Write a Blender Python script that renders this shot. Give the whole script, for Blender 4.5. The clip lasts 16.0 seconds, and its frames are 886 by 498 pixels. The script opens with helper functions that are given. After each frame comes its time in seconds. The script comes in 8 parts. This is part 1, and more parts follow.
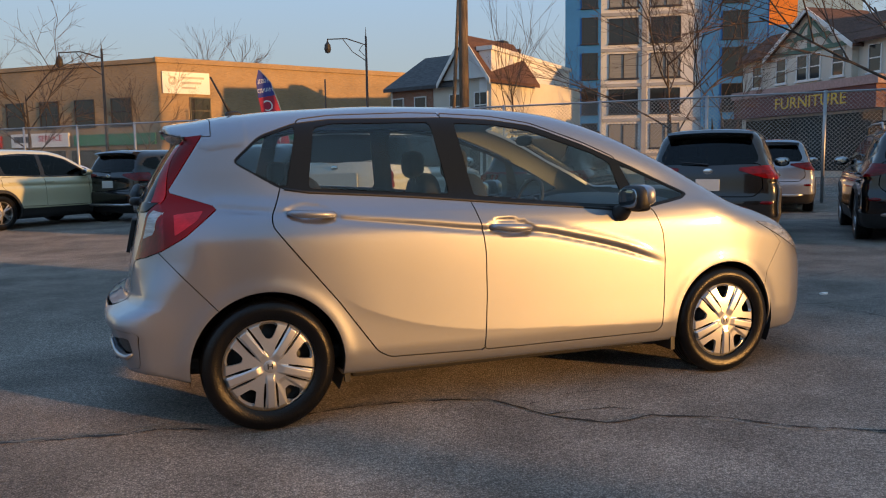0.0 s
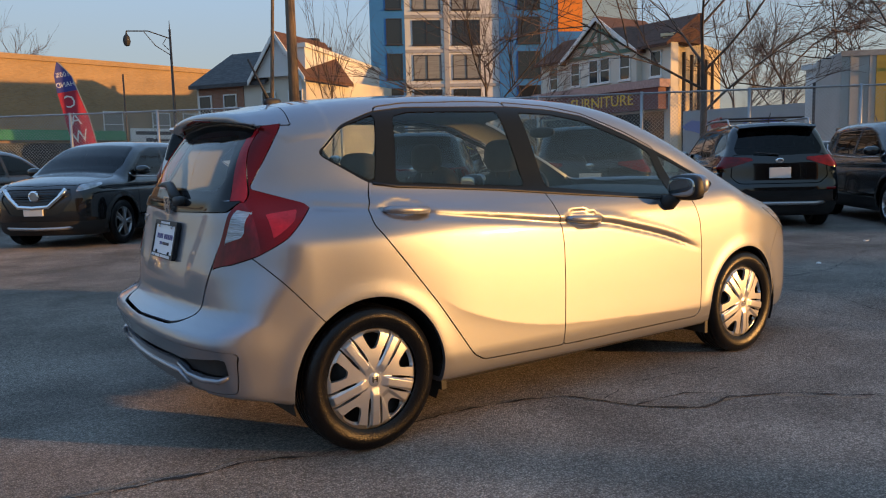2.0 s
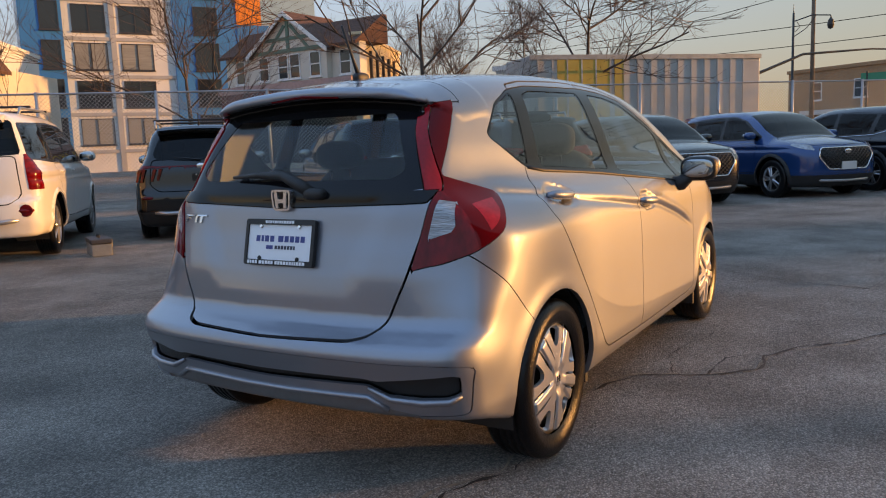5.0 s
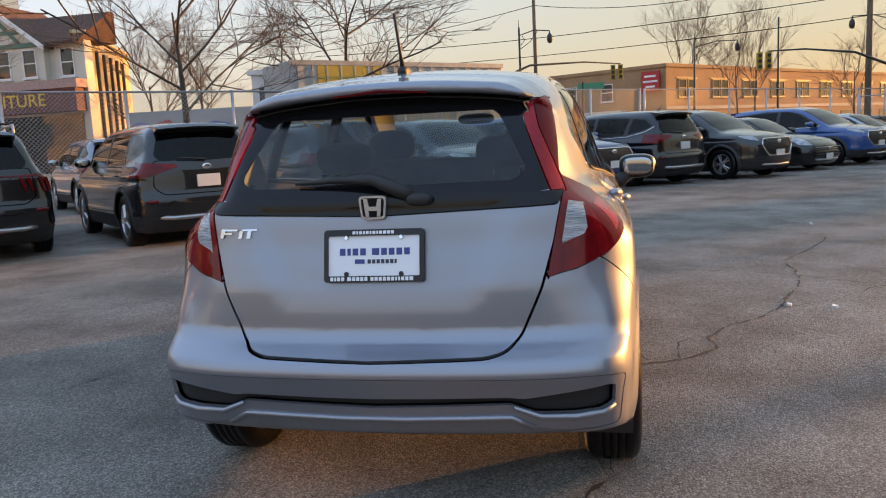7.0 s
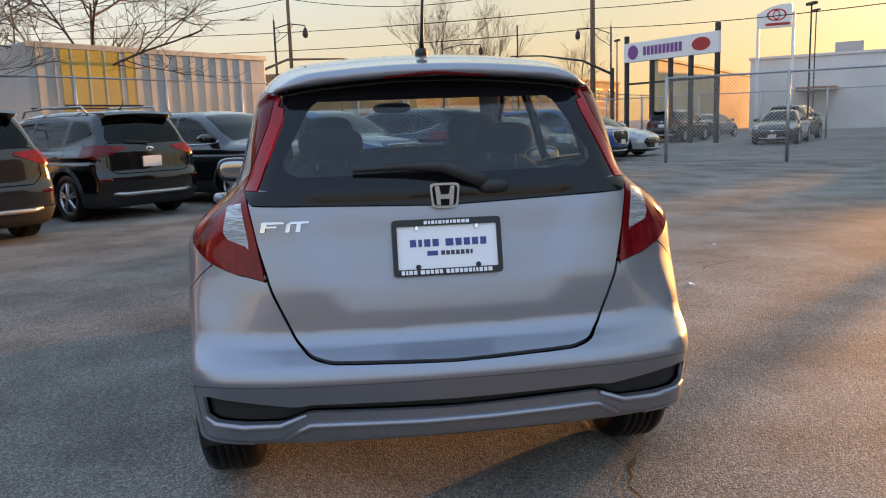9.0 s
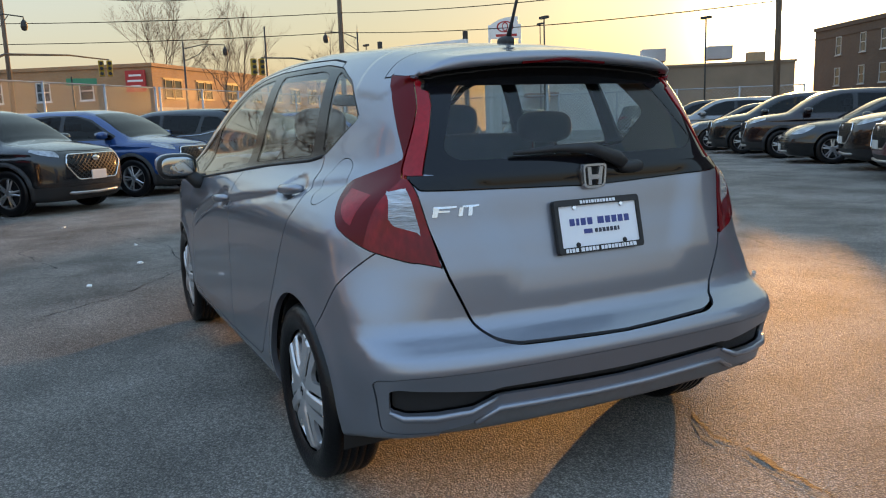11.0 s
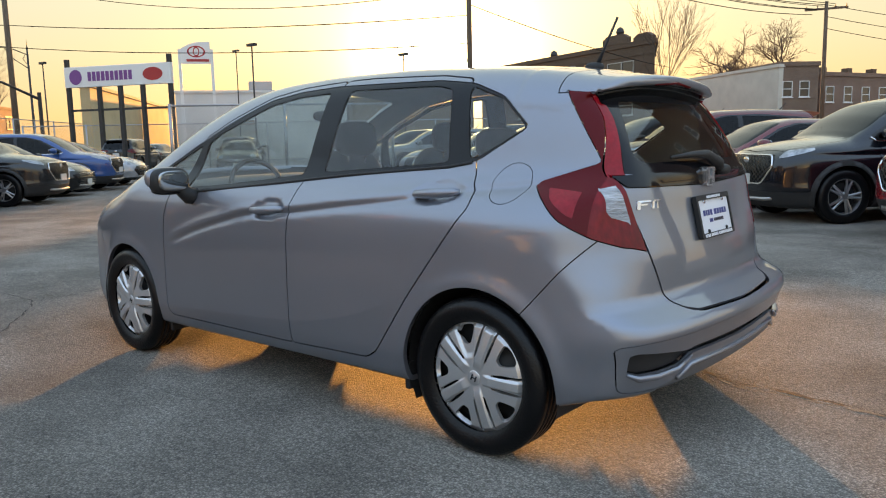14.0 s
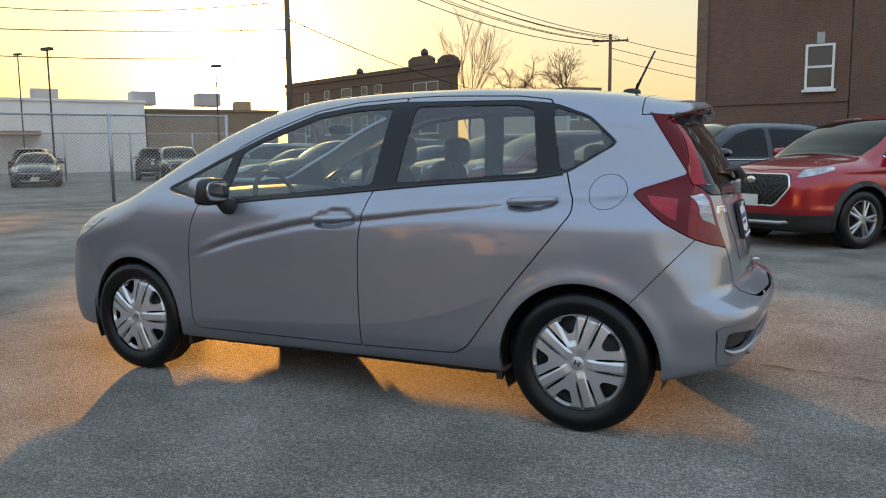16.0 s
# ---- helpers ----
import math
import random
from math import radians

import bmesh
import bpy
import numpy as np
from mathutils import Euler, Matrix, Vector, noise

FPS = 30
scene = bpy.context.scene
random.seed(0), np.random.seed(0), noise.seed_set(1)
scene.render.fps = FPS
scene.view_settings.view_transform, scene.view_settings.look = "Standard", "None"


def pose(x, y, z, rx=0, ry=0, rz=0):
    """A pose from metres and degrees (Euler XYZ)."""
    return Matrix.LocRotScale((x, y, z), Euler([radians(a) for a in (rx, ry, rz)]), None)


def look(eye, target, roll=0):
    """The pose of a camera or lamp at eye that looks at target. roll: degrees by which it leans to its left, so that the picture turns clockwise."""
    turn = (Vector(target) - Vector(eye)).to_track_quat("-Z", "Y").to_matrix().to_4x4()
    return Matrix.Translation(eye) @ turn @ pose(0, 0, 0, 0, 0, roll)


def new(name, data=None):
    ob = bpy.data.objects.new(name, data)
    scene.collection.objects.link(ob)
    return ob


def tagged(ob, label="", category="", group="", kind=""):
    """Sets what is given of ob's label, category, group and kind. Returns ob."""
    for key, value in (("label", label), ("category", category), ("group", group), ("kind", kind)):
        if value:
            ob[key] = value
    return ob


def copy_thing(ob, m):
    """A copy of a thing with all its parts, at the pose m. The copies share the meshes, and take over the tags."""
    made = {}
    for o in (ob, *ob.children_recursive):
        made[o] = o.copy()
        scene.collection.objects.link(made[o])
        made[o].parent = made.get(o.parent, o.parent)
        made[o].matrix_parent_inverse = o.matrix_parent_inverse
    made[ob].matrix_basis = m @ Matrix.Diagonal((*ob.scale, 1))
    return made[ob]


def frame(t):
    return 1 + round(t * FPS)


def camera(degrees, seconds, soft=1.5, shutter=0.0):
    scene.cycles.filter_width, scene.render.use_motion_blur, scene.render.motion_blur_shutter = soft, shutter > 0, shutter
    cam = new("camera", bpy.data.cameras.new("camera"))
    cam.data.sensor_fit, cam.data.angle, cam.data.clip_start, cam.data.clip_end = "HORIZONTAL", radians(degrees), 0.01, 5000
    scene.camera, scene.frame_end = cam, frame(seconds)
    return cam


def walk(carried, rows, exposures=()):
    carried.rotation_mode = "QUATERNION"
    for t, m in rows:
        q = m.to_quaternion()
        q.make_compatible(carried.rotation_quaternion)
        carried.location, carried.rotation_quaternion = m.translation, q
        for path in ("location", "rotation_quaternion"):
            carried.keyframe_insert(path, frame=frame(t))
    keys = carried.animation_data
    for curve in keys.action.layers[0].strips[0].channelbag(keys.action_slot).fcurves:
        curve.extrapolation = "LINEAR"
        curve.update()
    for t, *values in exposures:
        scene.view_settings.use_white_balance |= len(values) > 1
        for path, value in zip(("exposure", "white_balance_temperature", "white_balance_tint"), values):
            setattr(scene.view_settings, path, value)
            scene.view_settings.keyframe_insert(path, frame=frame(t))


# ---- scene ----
cam = camera(59.5, 16.0, soft=1.1)
PATH = [
    (0, (-1.703, -4.318, 1.201), (-1.019, -2.451, 0.983), -0.9),
    (0.5, (-1.979, -4.099, 1.2), (-1.178, -2.28, 0.978), -1.1),
    (1, (-2.293, -3.928, 1.201), (-1.377, -2.164, 0.978), -1.3),
    (1.5, (-2.546, -3.751, 1.189), (-1.517, -2.05, 0.965), -1.5),
    (2, (-2.797, -3.526, 1.188), (-1.658, -1.898, 0.959), -1.5),
    (2.5, (-3.067, -3.334, 1.185), (-1.824, -1.786, 0.948), -1.4),
    (3, (-3.247, -3.08, 1.161), (-1.902, -1.619, 0.916), -1.0),
    (3.5, (-3.398, -2.793, 1.159), (-1.963, -1.423, 0.905), -0.9),
    (3.7, (-3.481, -2.685, 1.151), (-2.009, -1.356, 0.894), -0.9),
    (5.8, (-4.035, -1.432, 1.21), (-2.215, -0.647, 0.945), -2.8),
    (6, (-4.047, -1.305, 1.202), (-2.2, -0.586, 0.937), -2.8),
    (6.5, (-4.103, -1.0, 1.206), (-2.202, -0.441, 0.938), -3.0),
    (7, (-4.177, -0.705, 1.218), (-2.237, -0.306, 0.941), -2.9),
    (7.5, (-4.138, -0.459, 1.2), (-2.174, -0.216, 0.913), -2.6),
    (8, (-4.094, -0.238, 1.209), (-2.118, -0.154, 0.915), -2.3),
    (8.2, (-4.118, -0.146, 1.214), (-2.141, -0.124, 0.916), -2.2),
    (10.3, (-3.963, 1.118, 1.225), (-2.11, 0.44, 0.896), -2.0),
    (10.5, (-3.913, 1.237, 1.212), (-2.084, 0.499, 0.882), -2.0),
    (11, (-3.788, 1.509, 1.204), (-2.018, 0.637, 0.878), -2.0),
    (11.5, (-3.736, 1.839, 1.212), (-2.03, 0.845, 0.894), -2.0),
    (12, (-3.611, 2.097, 1.195), (-1.974, 0.992, 0.885), -1.9),
    (12.5, (-3.436, 2.327, 1.194), (-1.874, 1.114, 0.89), -1.7),
    (13, (-3.339, 2.621, 1.204), (-1.863, 1.304, 0.914), -1.6),
    (13.5, (-3.204, 2.837, 1.187), (-1.82, 1.422, 0.907), -1.5),
    (14, (-2.999, 3.023, 1.18), (-1.715, 1.515, 0.904), -1.3),
    (14.5, (-2.803, 3.213, 1.162), (-1.629, 1.617, 0.89), -0.9),
    (15, (-2.599, 3.443, 1.163), (-1.534, 1.772, 0.894), -0.7),
    (15.5, (-2.35, 3.658, 1.174), (-1.391, 1.922, 0.916), -0.6),
    (16, (-2.127, 3.946, 1.187), (-1.275, 2.153, 0.943), -0.6),
]
EXPOSURES = [(0.0, 1.5, 6900, 13), (3.5, 1.52, 7100, 16), (6.0, 2.05, 8150, 22), (8.2, 2.45, 9000, 23), (10.3, 2.35, 8400, 17), (12.0, 2.3, 8200, 13), (12.6, 2.5, 8900, 18), (13.5, 2.58, 9700, 19), (14.5, 2.58, 9900, 19), (16.0, 2.55, 9900, 19)]
walk(cam, [(t, look(eye, target, roll)) for t, eye, target, roll in PATH], EXPOSURES)

# ---- world and sun ----
SUN_AZ, SUN_EL = -50.1, 5.5
world = bpy.data.worlds.new("evening_sky")
scene.world = world
world.use_nodes = True
wn, wl = world.node_tree.nodes, world.node_tree.links
sky = wn.new("ShaderNodeTexSky")
sky.sky_type, sky.sun_disc = "NISHITA", False
sky.sun_elevation, sky.sun_rotation = radians(SUN_EL), radians(90 - SUN_AZ)
sky.altitude, sky.air_density, sky.dust_density, sky.ozone_density = 20, 1.0, 1.0, 2.5
# thin haze over the clear sky: warm and pale at the horizon, blue above
haze = wn.new("ShaderNodeMix")
haze.data_type, haze.blend_type = "RGBA", "ADD"
haze.inputs["Factor"].default_value = 1.0
hz_co, hz_sep, hz_ramp = wn.new("ShaderNodeTexCoord"), wn.new("ShaderNodeSeparateXYZ"), wn.new("ShaderNodeValToRGB")
wl.new(hz_co.outputs["Generated"], hz_sep.inputs["Vector"])
wl.new(hz_sep.outputs["Z"], hz_ramp.inputs["Fac"])
hz = hz_ramp.color_ramp.elements
hz[0].position, hz[0].color = 0.0, (3.9, 3.4, 2.4, 1)
hz[1].position, hz[1].color = 0.9, (2.5, 4.9, 9.0, 1)
for at, c in ((0.11, (3.5, 4.4, 5.1, 1)), (0.30, (3.0, 5.3, 8.6, 1))):
    mid = hz.new(at)
    mid.color = c
wl.new(hz_ramp.outputs["Color"], haze.inputs["B"])
# the haze dims and warms the clear sky's glow
dim = wn.new("ShaderNodeMix")
dim.data_type, dim.blend_type = "RGBA", "MULTIPLY"
dim.inputs["Factor"].default_value = 1.0
dim.inputs["B"].default_value = (0.20, 0.16, 0.075, 1)
wl.new(sky.outputs["Color"], dim.inputs["A"])
wl.new(dim.outputs["Result"], haze.inputs["A"])
# the bright glow of the low sun in the haze
SUN_DIR = Vector((math.cos(radians(SUN_EL)) * math.cos(radians(SUN_AZ)), math.cos(radians(SUN_EL)) * math.sin(radians(SUN_AZ)), math.sin(radians(SUN_EL))))
near_sun = wn.new("ShaderNodeVectorMath")
near_sun.operation = "DOT_PRODUCT"
near_sun.inputs[1].default_value = SUN_DIR
wl.new(hz_co.outputs["Generated"], near_sun.inputs[0])
# towards the sun the haze is deeper and yellower
facing, deep = wn.new("ShaderNodeMath"), wn.new("ShaderNodeMix")
facing.operation, facing.use_clamp, facing.inputs[1].default_value = "MULTIPLY", True, 1.15
wl.new(near_sun.outputs["Value"], facing.inputs[0])
deep.data_type, deep.blend_type = "RGBA", "MULTIPLY"
deep.inputs["B"].default_value = (0.80, 0.72, 0.56, 1)
wl.new(facing.outputs["Value"], deep.inputs["Factor"])
wl.new(haze.outputs["Result"], deep.inputs["A"])
glow_sum = deep.outputs["Result"]
for power, tint in ((5000, (300, 270, 210, 1)), (350, (28, 24, 16, 1)), (60, (5.5, 4.5, 2.4, 1)), (9, (0.8, 0.6, 0.2, 1))):
    fall, lit = wn.new("ShaderNodeMath"), wn.new("ShaderNodeMix")
    fall.operation, fall.use_clamp, fall.inputs[1].default_value = "POWER", True, power
    wl.new(near_sun.outputs["Value"], fall.inputs[0])
    lit.data_type, lit.blend_type = "RGBA", "ADD"
    lit.inputs["B"].default_value = tint
    wl.new(fall.outputs["Value"], lit.inputs["Factor"])
    wl.new(glow_sum, lit.inputs["A"])
    glow_sum = lit.outputs["Result"]
wl.new(glow_sum, wn["Background"].inputs["Color"])
wn["Background"].inputs["Strength"].default_value = 0.038
sun_data = bpy.data.lights.new("sun", "SUN")
sun_data.energy, sun_data.angle, sun_data.color = 2.05, radians(0.8), (1.0, 0.51, 0.155)
sun = new("sun", sun_data)
sun.matrix_world = look(SUN_DIR * 50, (0, 0, 0))

# ---- materials ----
def rgb(c):
    return (*c, 1.0) if len(c) == 3 else c


def mat(name, color, rough=0.6, metal=0.0, var=0.25, scale=6.0, fine=60.0, bump=0.0, coat=0.0, other=None, per_object=0.0, spec=0.5, stretch=None):
    """A surface with a colour that varies at two scales, and a fine relief."""
    m = bpy.data.materials.new(name)
    m.use_nodes = True
    n, l = m.node_tree.nodes, m.node_tree.links
    b = n["Principled BSDF"]
    b.inputs["Roughness"].default_value = rough
    b.inputs["Metallic"].default_value = metal
    b.inputs["Coat Weight"].default_value = coat
    b.inputs["Coat Roughness"].default_value = 0.04
    b.inputs["Specular IOR Level"].default_value = spec
    tc = n.new("ShaderNodeTexCoord")
    src = tc.outputs["Object"]
    if stretch:
        mp = n.new("ShaderNodeMapping")
        mp.inputs["Scale"].default_value = stretch
        l.new(src, mp.inputs["Vector"])
        src = mp.outputs["Vector"]
    big, small = n.new("ShaderNodeTexNoise"), n.new("ShaderNodeTexNoise")
    for t, s, d in ((big, scale, 4), (small, fine, 3)):
        t.inputs["Scale"].default_value, t.inputs["Detail"].default_value = s, d
        l.new(src, t.inputs["Vector"])
    mix1, mix2 = n.new("ShaderNodeMix"), n.new("ShaderNodeMix")
    for mx in (mix1, mix2):
        mx.data_type = "RGBA"
    dark = other or tuple(c * (1 - var) for c in color[:3])
    mix1.inputs["A"].default_value, mix1.inputs["B"].default_value = rgb(color), rgb(dark)
    ramp = n.new("ShaderNodeMapRange")
    ramp.inputs["From Min"].default_value, ramp.inputs["From Max"].default_value = 0.35, 0.68
    l.new(big.outputs["Fac"], ramp.inputs["Value"])
    l.new(ramp.outputs["Result"], mix1.inputs["Factor"])
    mix2.blend_type = "MULTIPLY"
    mix2.inputs["Factor"].default_value = min(1.0, var * 1.2)
    l.new(mix1.outputs["Result"], mix2.inputs["A"])
    ramp2 = n.new("ShaderNodeMapRange")
    ramp2.inputs["From Min"].default_value, ramp2.inputs["From Max"].default_value = 0.3, 0.7
    ramp2.inputs["To Min"].default_value, ramp2.inputs["To Max"].default_value = 0.55, 1.15
    l.new(small.outputs["Fac"], ramp2.inputs["Value"])
    l.new(ramp2.outputs["Result"], mix2.inputs["B"])
    out = mix2.outputs["Result"]
    if per_object:
        oi, hs = n.new("ShaderNodeObjectInfo"), n.new("ShaderNodeHueSaturation")
        mr = n.new("ShaderNodeMapRange")
        mr.inputs["To Min"].default_value, mr.inputs["To Max"].default_value = 1 - per_object, 1 + per_object
        l.new(oi.outputs["Random"], mr.inputs["Value"])
        l.new(mr.outputs["Result"], hs.inputs["Value"])
        l.new(out, hs.inputs["Color"])
        out = hs.outputs["Color"]
    l.new(out, b.inputs["Base Color"])
    if bump:
        bp = n.new("ShaderNodeBump")
        bp.inputs["Strength"].default_value, bp.inputs["Distance"].default_value = min(1.0, bump), 0.01
        l.new(small.outputs["Fac"], bp.inputs["Height"])
        l.new(bp.outputs["Normal"], b.inputs["Normal"])
    return m


def plain(name, color, rough=0.4, metal=0.0, coat=0.0, emit=0.0, spec=0.5):
    m = bpy.data.materials.new(name)
    m.use_nodes = True
    b = m.node_tree.nodes["Principled BSDF"]
    b.inputs["Base Color"].default_value = rgb(color)
    b.inputs["Roughness"].default_value, b.inputs["Metallic"].default_value = rough, metal
    b.inputs["Coat Weight"].default_value, b.inputs["Coat Roughness"].default_value = coat, 0.03
    b.inputs["Specular IOR Level"].default_value = spec
    if emit:
        b.inputs["Emission Color"].default_value, b.inputs["Emission Strength"].default_value = rgb(color), emit
    return m


def glass(name, tint, gloss=1.0, rough=0.0, ior=1.5):
    """A thin pane: tinted see-through with a Fresnel gloss."""
    m = bpy.data.materials.new(name)
    m.use_nodes = True
    n, l = m.node_tree.nodes, m.node_tree.links
    n.remove(n["Principled BSDF"])
    tr, gl, fr, mx = n.new("ShaderNodeBsdfTransparent"), n.new("ShaderNodeBsdfGlossy"), n.new("ShaderNodeLayerWeight"), n.new("ShaderNodeMixShader")
    pw, ad = n.new("ShaderNodeMath"), n.new("ShaderNodeMath")
    tr.inputs["Color"].default_value = rgb(tint)
    gl.inputs["Roughness"].default_value = rough
    gl.inputs["Color"].default_value = (gloss, gloss, gloss, 1)
    f0 = ((ior - 1) / (ior + 1)) ** 2
    l.new(fr.outputs["Facing"], pw.inputs[0])
    pw.operation, pw.inputs[1].default_value = "POWER", 5.0
    l.new(pw.outputs["Value"], ad.inputs[0])
    ad.operation, ad.inputs[1].default_value, ad.inputs[2].default_value = "MULTIPLY_ADD", 1 - f0, f0
    l.new(ad.outputs["Value"], mx.inputs["Fac"])
    l.new(tr.outputs["BSDF"], mx.inputs[1])
    l.new(gl.outputs["BSDF"], mx.inputs[2])
    l.new(mx.outputs["Shader"], n["Material Output"].inputs["Surface"])
    return m


# ---- mesh helpers ----
def mesh_of(name, bm, material=None, smooth=False):
    me = bpy.data.meshes.new(name)
    bm.to_mesh(me)
    bm.free()
    if material:
        me.materials.append(material)
    if smooth:
        me.polygons.foreach_set("use_smooth", [True] * len(me.polygons))
    return me


def part(name, bm, material, parent=None, label="", smooth=False, at=None):
    """One mesh object; under a parent it is a part of it."""
    me = bm if isinstance(bm, bpy.types.Mesh) else mesh_of(name, bm, material, smooth)
    ob = new(name, me)
    if at is not None:
        ob.matrix_basis = at
    if parent is not None:
        ob.parent = parent
    if label:
        tagged(ob, label)
    return ob


def box(bm, x0, x1, y0, y1, z0, z1, bevel=0.0, m=None):
    v = [bm.verts.new((x, y, z)) for x in (x0, x1) for y in (y0, y1) for z in (z0, z1)]
    if m is not None:
        for a in v:
            a.co = m @ a.co
    fs = [bm.faces.new([v[i] for i in q]) for q in ((0, 1, 3, 2), (4, 6, 7, 5), (0, 4, 5, 1), (2, 3, 7, 6), (0, 2, 6, 4), (1, 5, 7, 3))]
    if bevel:
        es = {e for f in fs for e in f.edges}
        bmesh.ops.bevel(bm, geom=list(es), offset=bevel, segments=2, affect="EDGES", profile=0.6)
    return bm


def boxed(*a, **k):
    return box(bmesh.new(), *a, **k)


def tube(bm, points, radii, sides=8, cap=True):
    """A round tube along points with a radius at each."""
    pts = [Vector(p) for p in points]
    if not isinstance(radii, (list, tuple)):
        radii = [radii] * len(pts)
    rings = []
    side = None
    for i, p in enumerate(pts):
        d = (pts[min(i + 1, len(pts) - 1)] - pts[max(i - 1, 0)]).normalized()
        if side is None:
            side = d.orthogonal().normalized()
        side = (side - d * side.dot(d)).normalized()
        up = d.cross(side)
        rings.append([bm.verts.new(p + radii[i] * (math.cos(a) * side + math.sin(a) * up)) for a in (2 * math.pi * k / sides for k in range(sides))])
    for a, b in zip(rings, rings[1:]):
        for k in range(sides):
            bm.faces.new((a[k], a[(k + 1) % sides], b[(k + 1) % sides], b[k]))
    if cap:
        bm.faces.new(rings[0][::-1])
        bm.faces.new(rings[-1])
    return bm


def tubed(points, radii, sides=8):
    return tube(bmesh.new(), points, radii, sides)


def prism(bm, outline, y0, y1, axis="y"):
    """A flat outline, given as pairs, thickened along one axis."""
    def put(a, b, c):
        return {"y": (a, c, b), "x": (c, a, b), "z": (a, b, c)}[axis]
    lo = [bm.verts.new(put(a, b, y0)) for a, b in outline]
    hi = [bm.verts.new(put(a, b, y1)) for a, b in outline]
    bm.faces.new(lo[::-1])
    bm.faces.new(hi)
    k = len(lo)
    for i in range(k):
        bm.faces.new((lo[i], lo[(i + 1) % k], hi[(i + 1) % k], hi[i]))
    bmesh.ops.recalc_face_normals(bm, faces=bm.faces)
    return bm


def prismed(outline, y0, y1, axis="y"):
    return prism(bmesh.new(), outline, y0, y1, axis)


def lathe(bm, profile, sides=32, axis="y"):
    """Turns pairs (radius, along) round an axis."""
    rings = []
    for r, a in profile:
        ring = []
        for k in range(sides):
            t = 2 * math.pi * k / sides
            c, s = r * math.cos(t), r * math.sin(t)
            ring.append(bm.verts.new({"y": (c, a, s), "z": (c, s, a), "x": (a, c, s)}[axis]))
        rings.append(ring)
    for a, b in zip(rings, rings[1:]):
        for k in range(sides):
            bm.faces.new((a[k], a[(k + 1) % sides], b[(k + 1) % sides], b[k]))
    bmesh.ops.remove_doubles(bm, verts=bm.verts, dist=1e-5)
    bmesh.ops.recalc_face_normals(bm, faces=bm.faces)
    return bm


def lathed(profile, sides=32, axis="y"):
    return lathe(bmesh.new(), profile, sides, axis)


def thing(name, m=None, label="", category="", group="", kind=""):
    e = new(name)
    e.empty_display_size = 0.2
    if m is not None:
        e.matrix_basis = m
    return tagged(e, label, category, group, kind)


def words(name, text, size, m, material, parent, depth=0.002, align="CENTER", squeeze=1.0):
    """Lettering in the built-in font, as a mesh."""
    cu = bpy.data.curves.new(name, "FONT")
    cu.body, cu.size, cu.extrude, cu.align_x, cu.align_y = text, size, depth, align, "CENTER"
    cu.resolution_u = 2
    tmp = bpy.data.objects.new(name, cu)
    me = bpy.data.meshes.new_from_object(tmp)
    bpy.data.objects.remove(tmp)
    me.materials.clear()
    me.materials.append(material)
    me.transform(Matrix.Diagonal((squeeze, 1, 1, 1)))
    ob = new(name, me)
    ob.matrix_basis = m
    ob.parent = parent
    return ob


# the lot's own axes: a row runs along U, the cars stand along V
LOT = 47.0
UX, UY = math.sin(radians(LOT)), -math.cos(radians(LOT))
VX, VY = math.cos(radians(LOT)), math.sin(radians(LOT))

# ---- ground ----
rubber = mat("tyre_rubber", (0.006, 0.006, 0.007), 0.30, spec=0.28, var=0.25, scale=9, fine=120, bump=0.2)


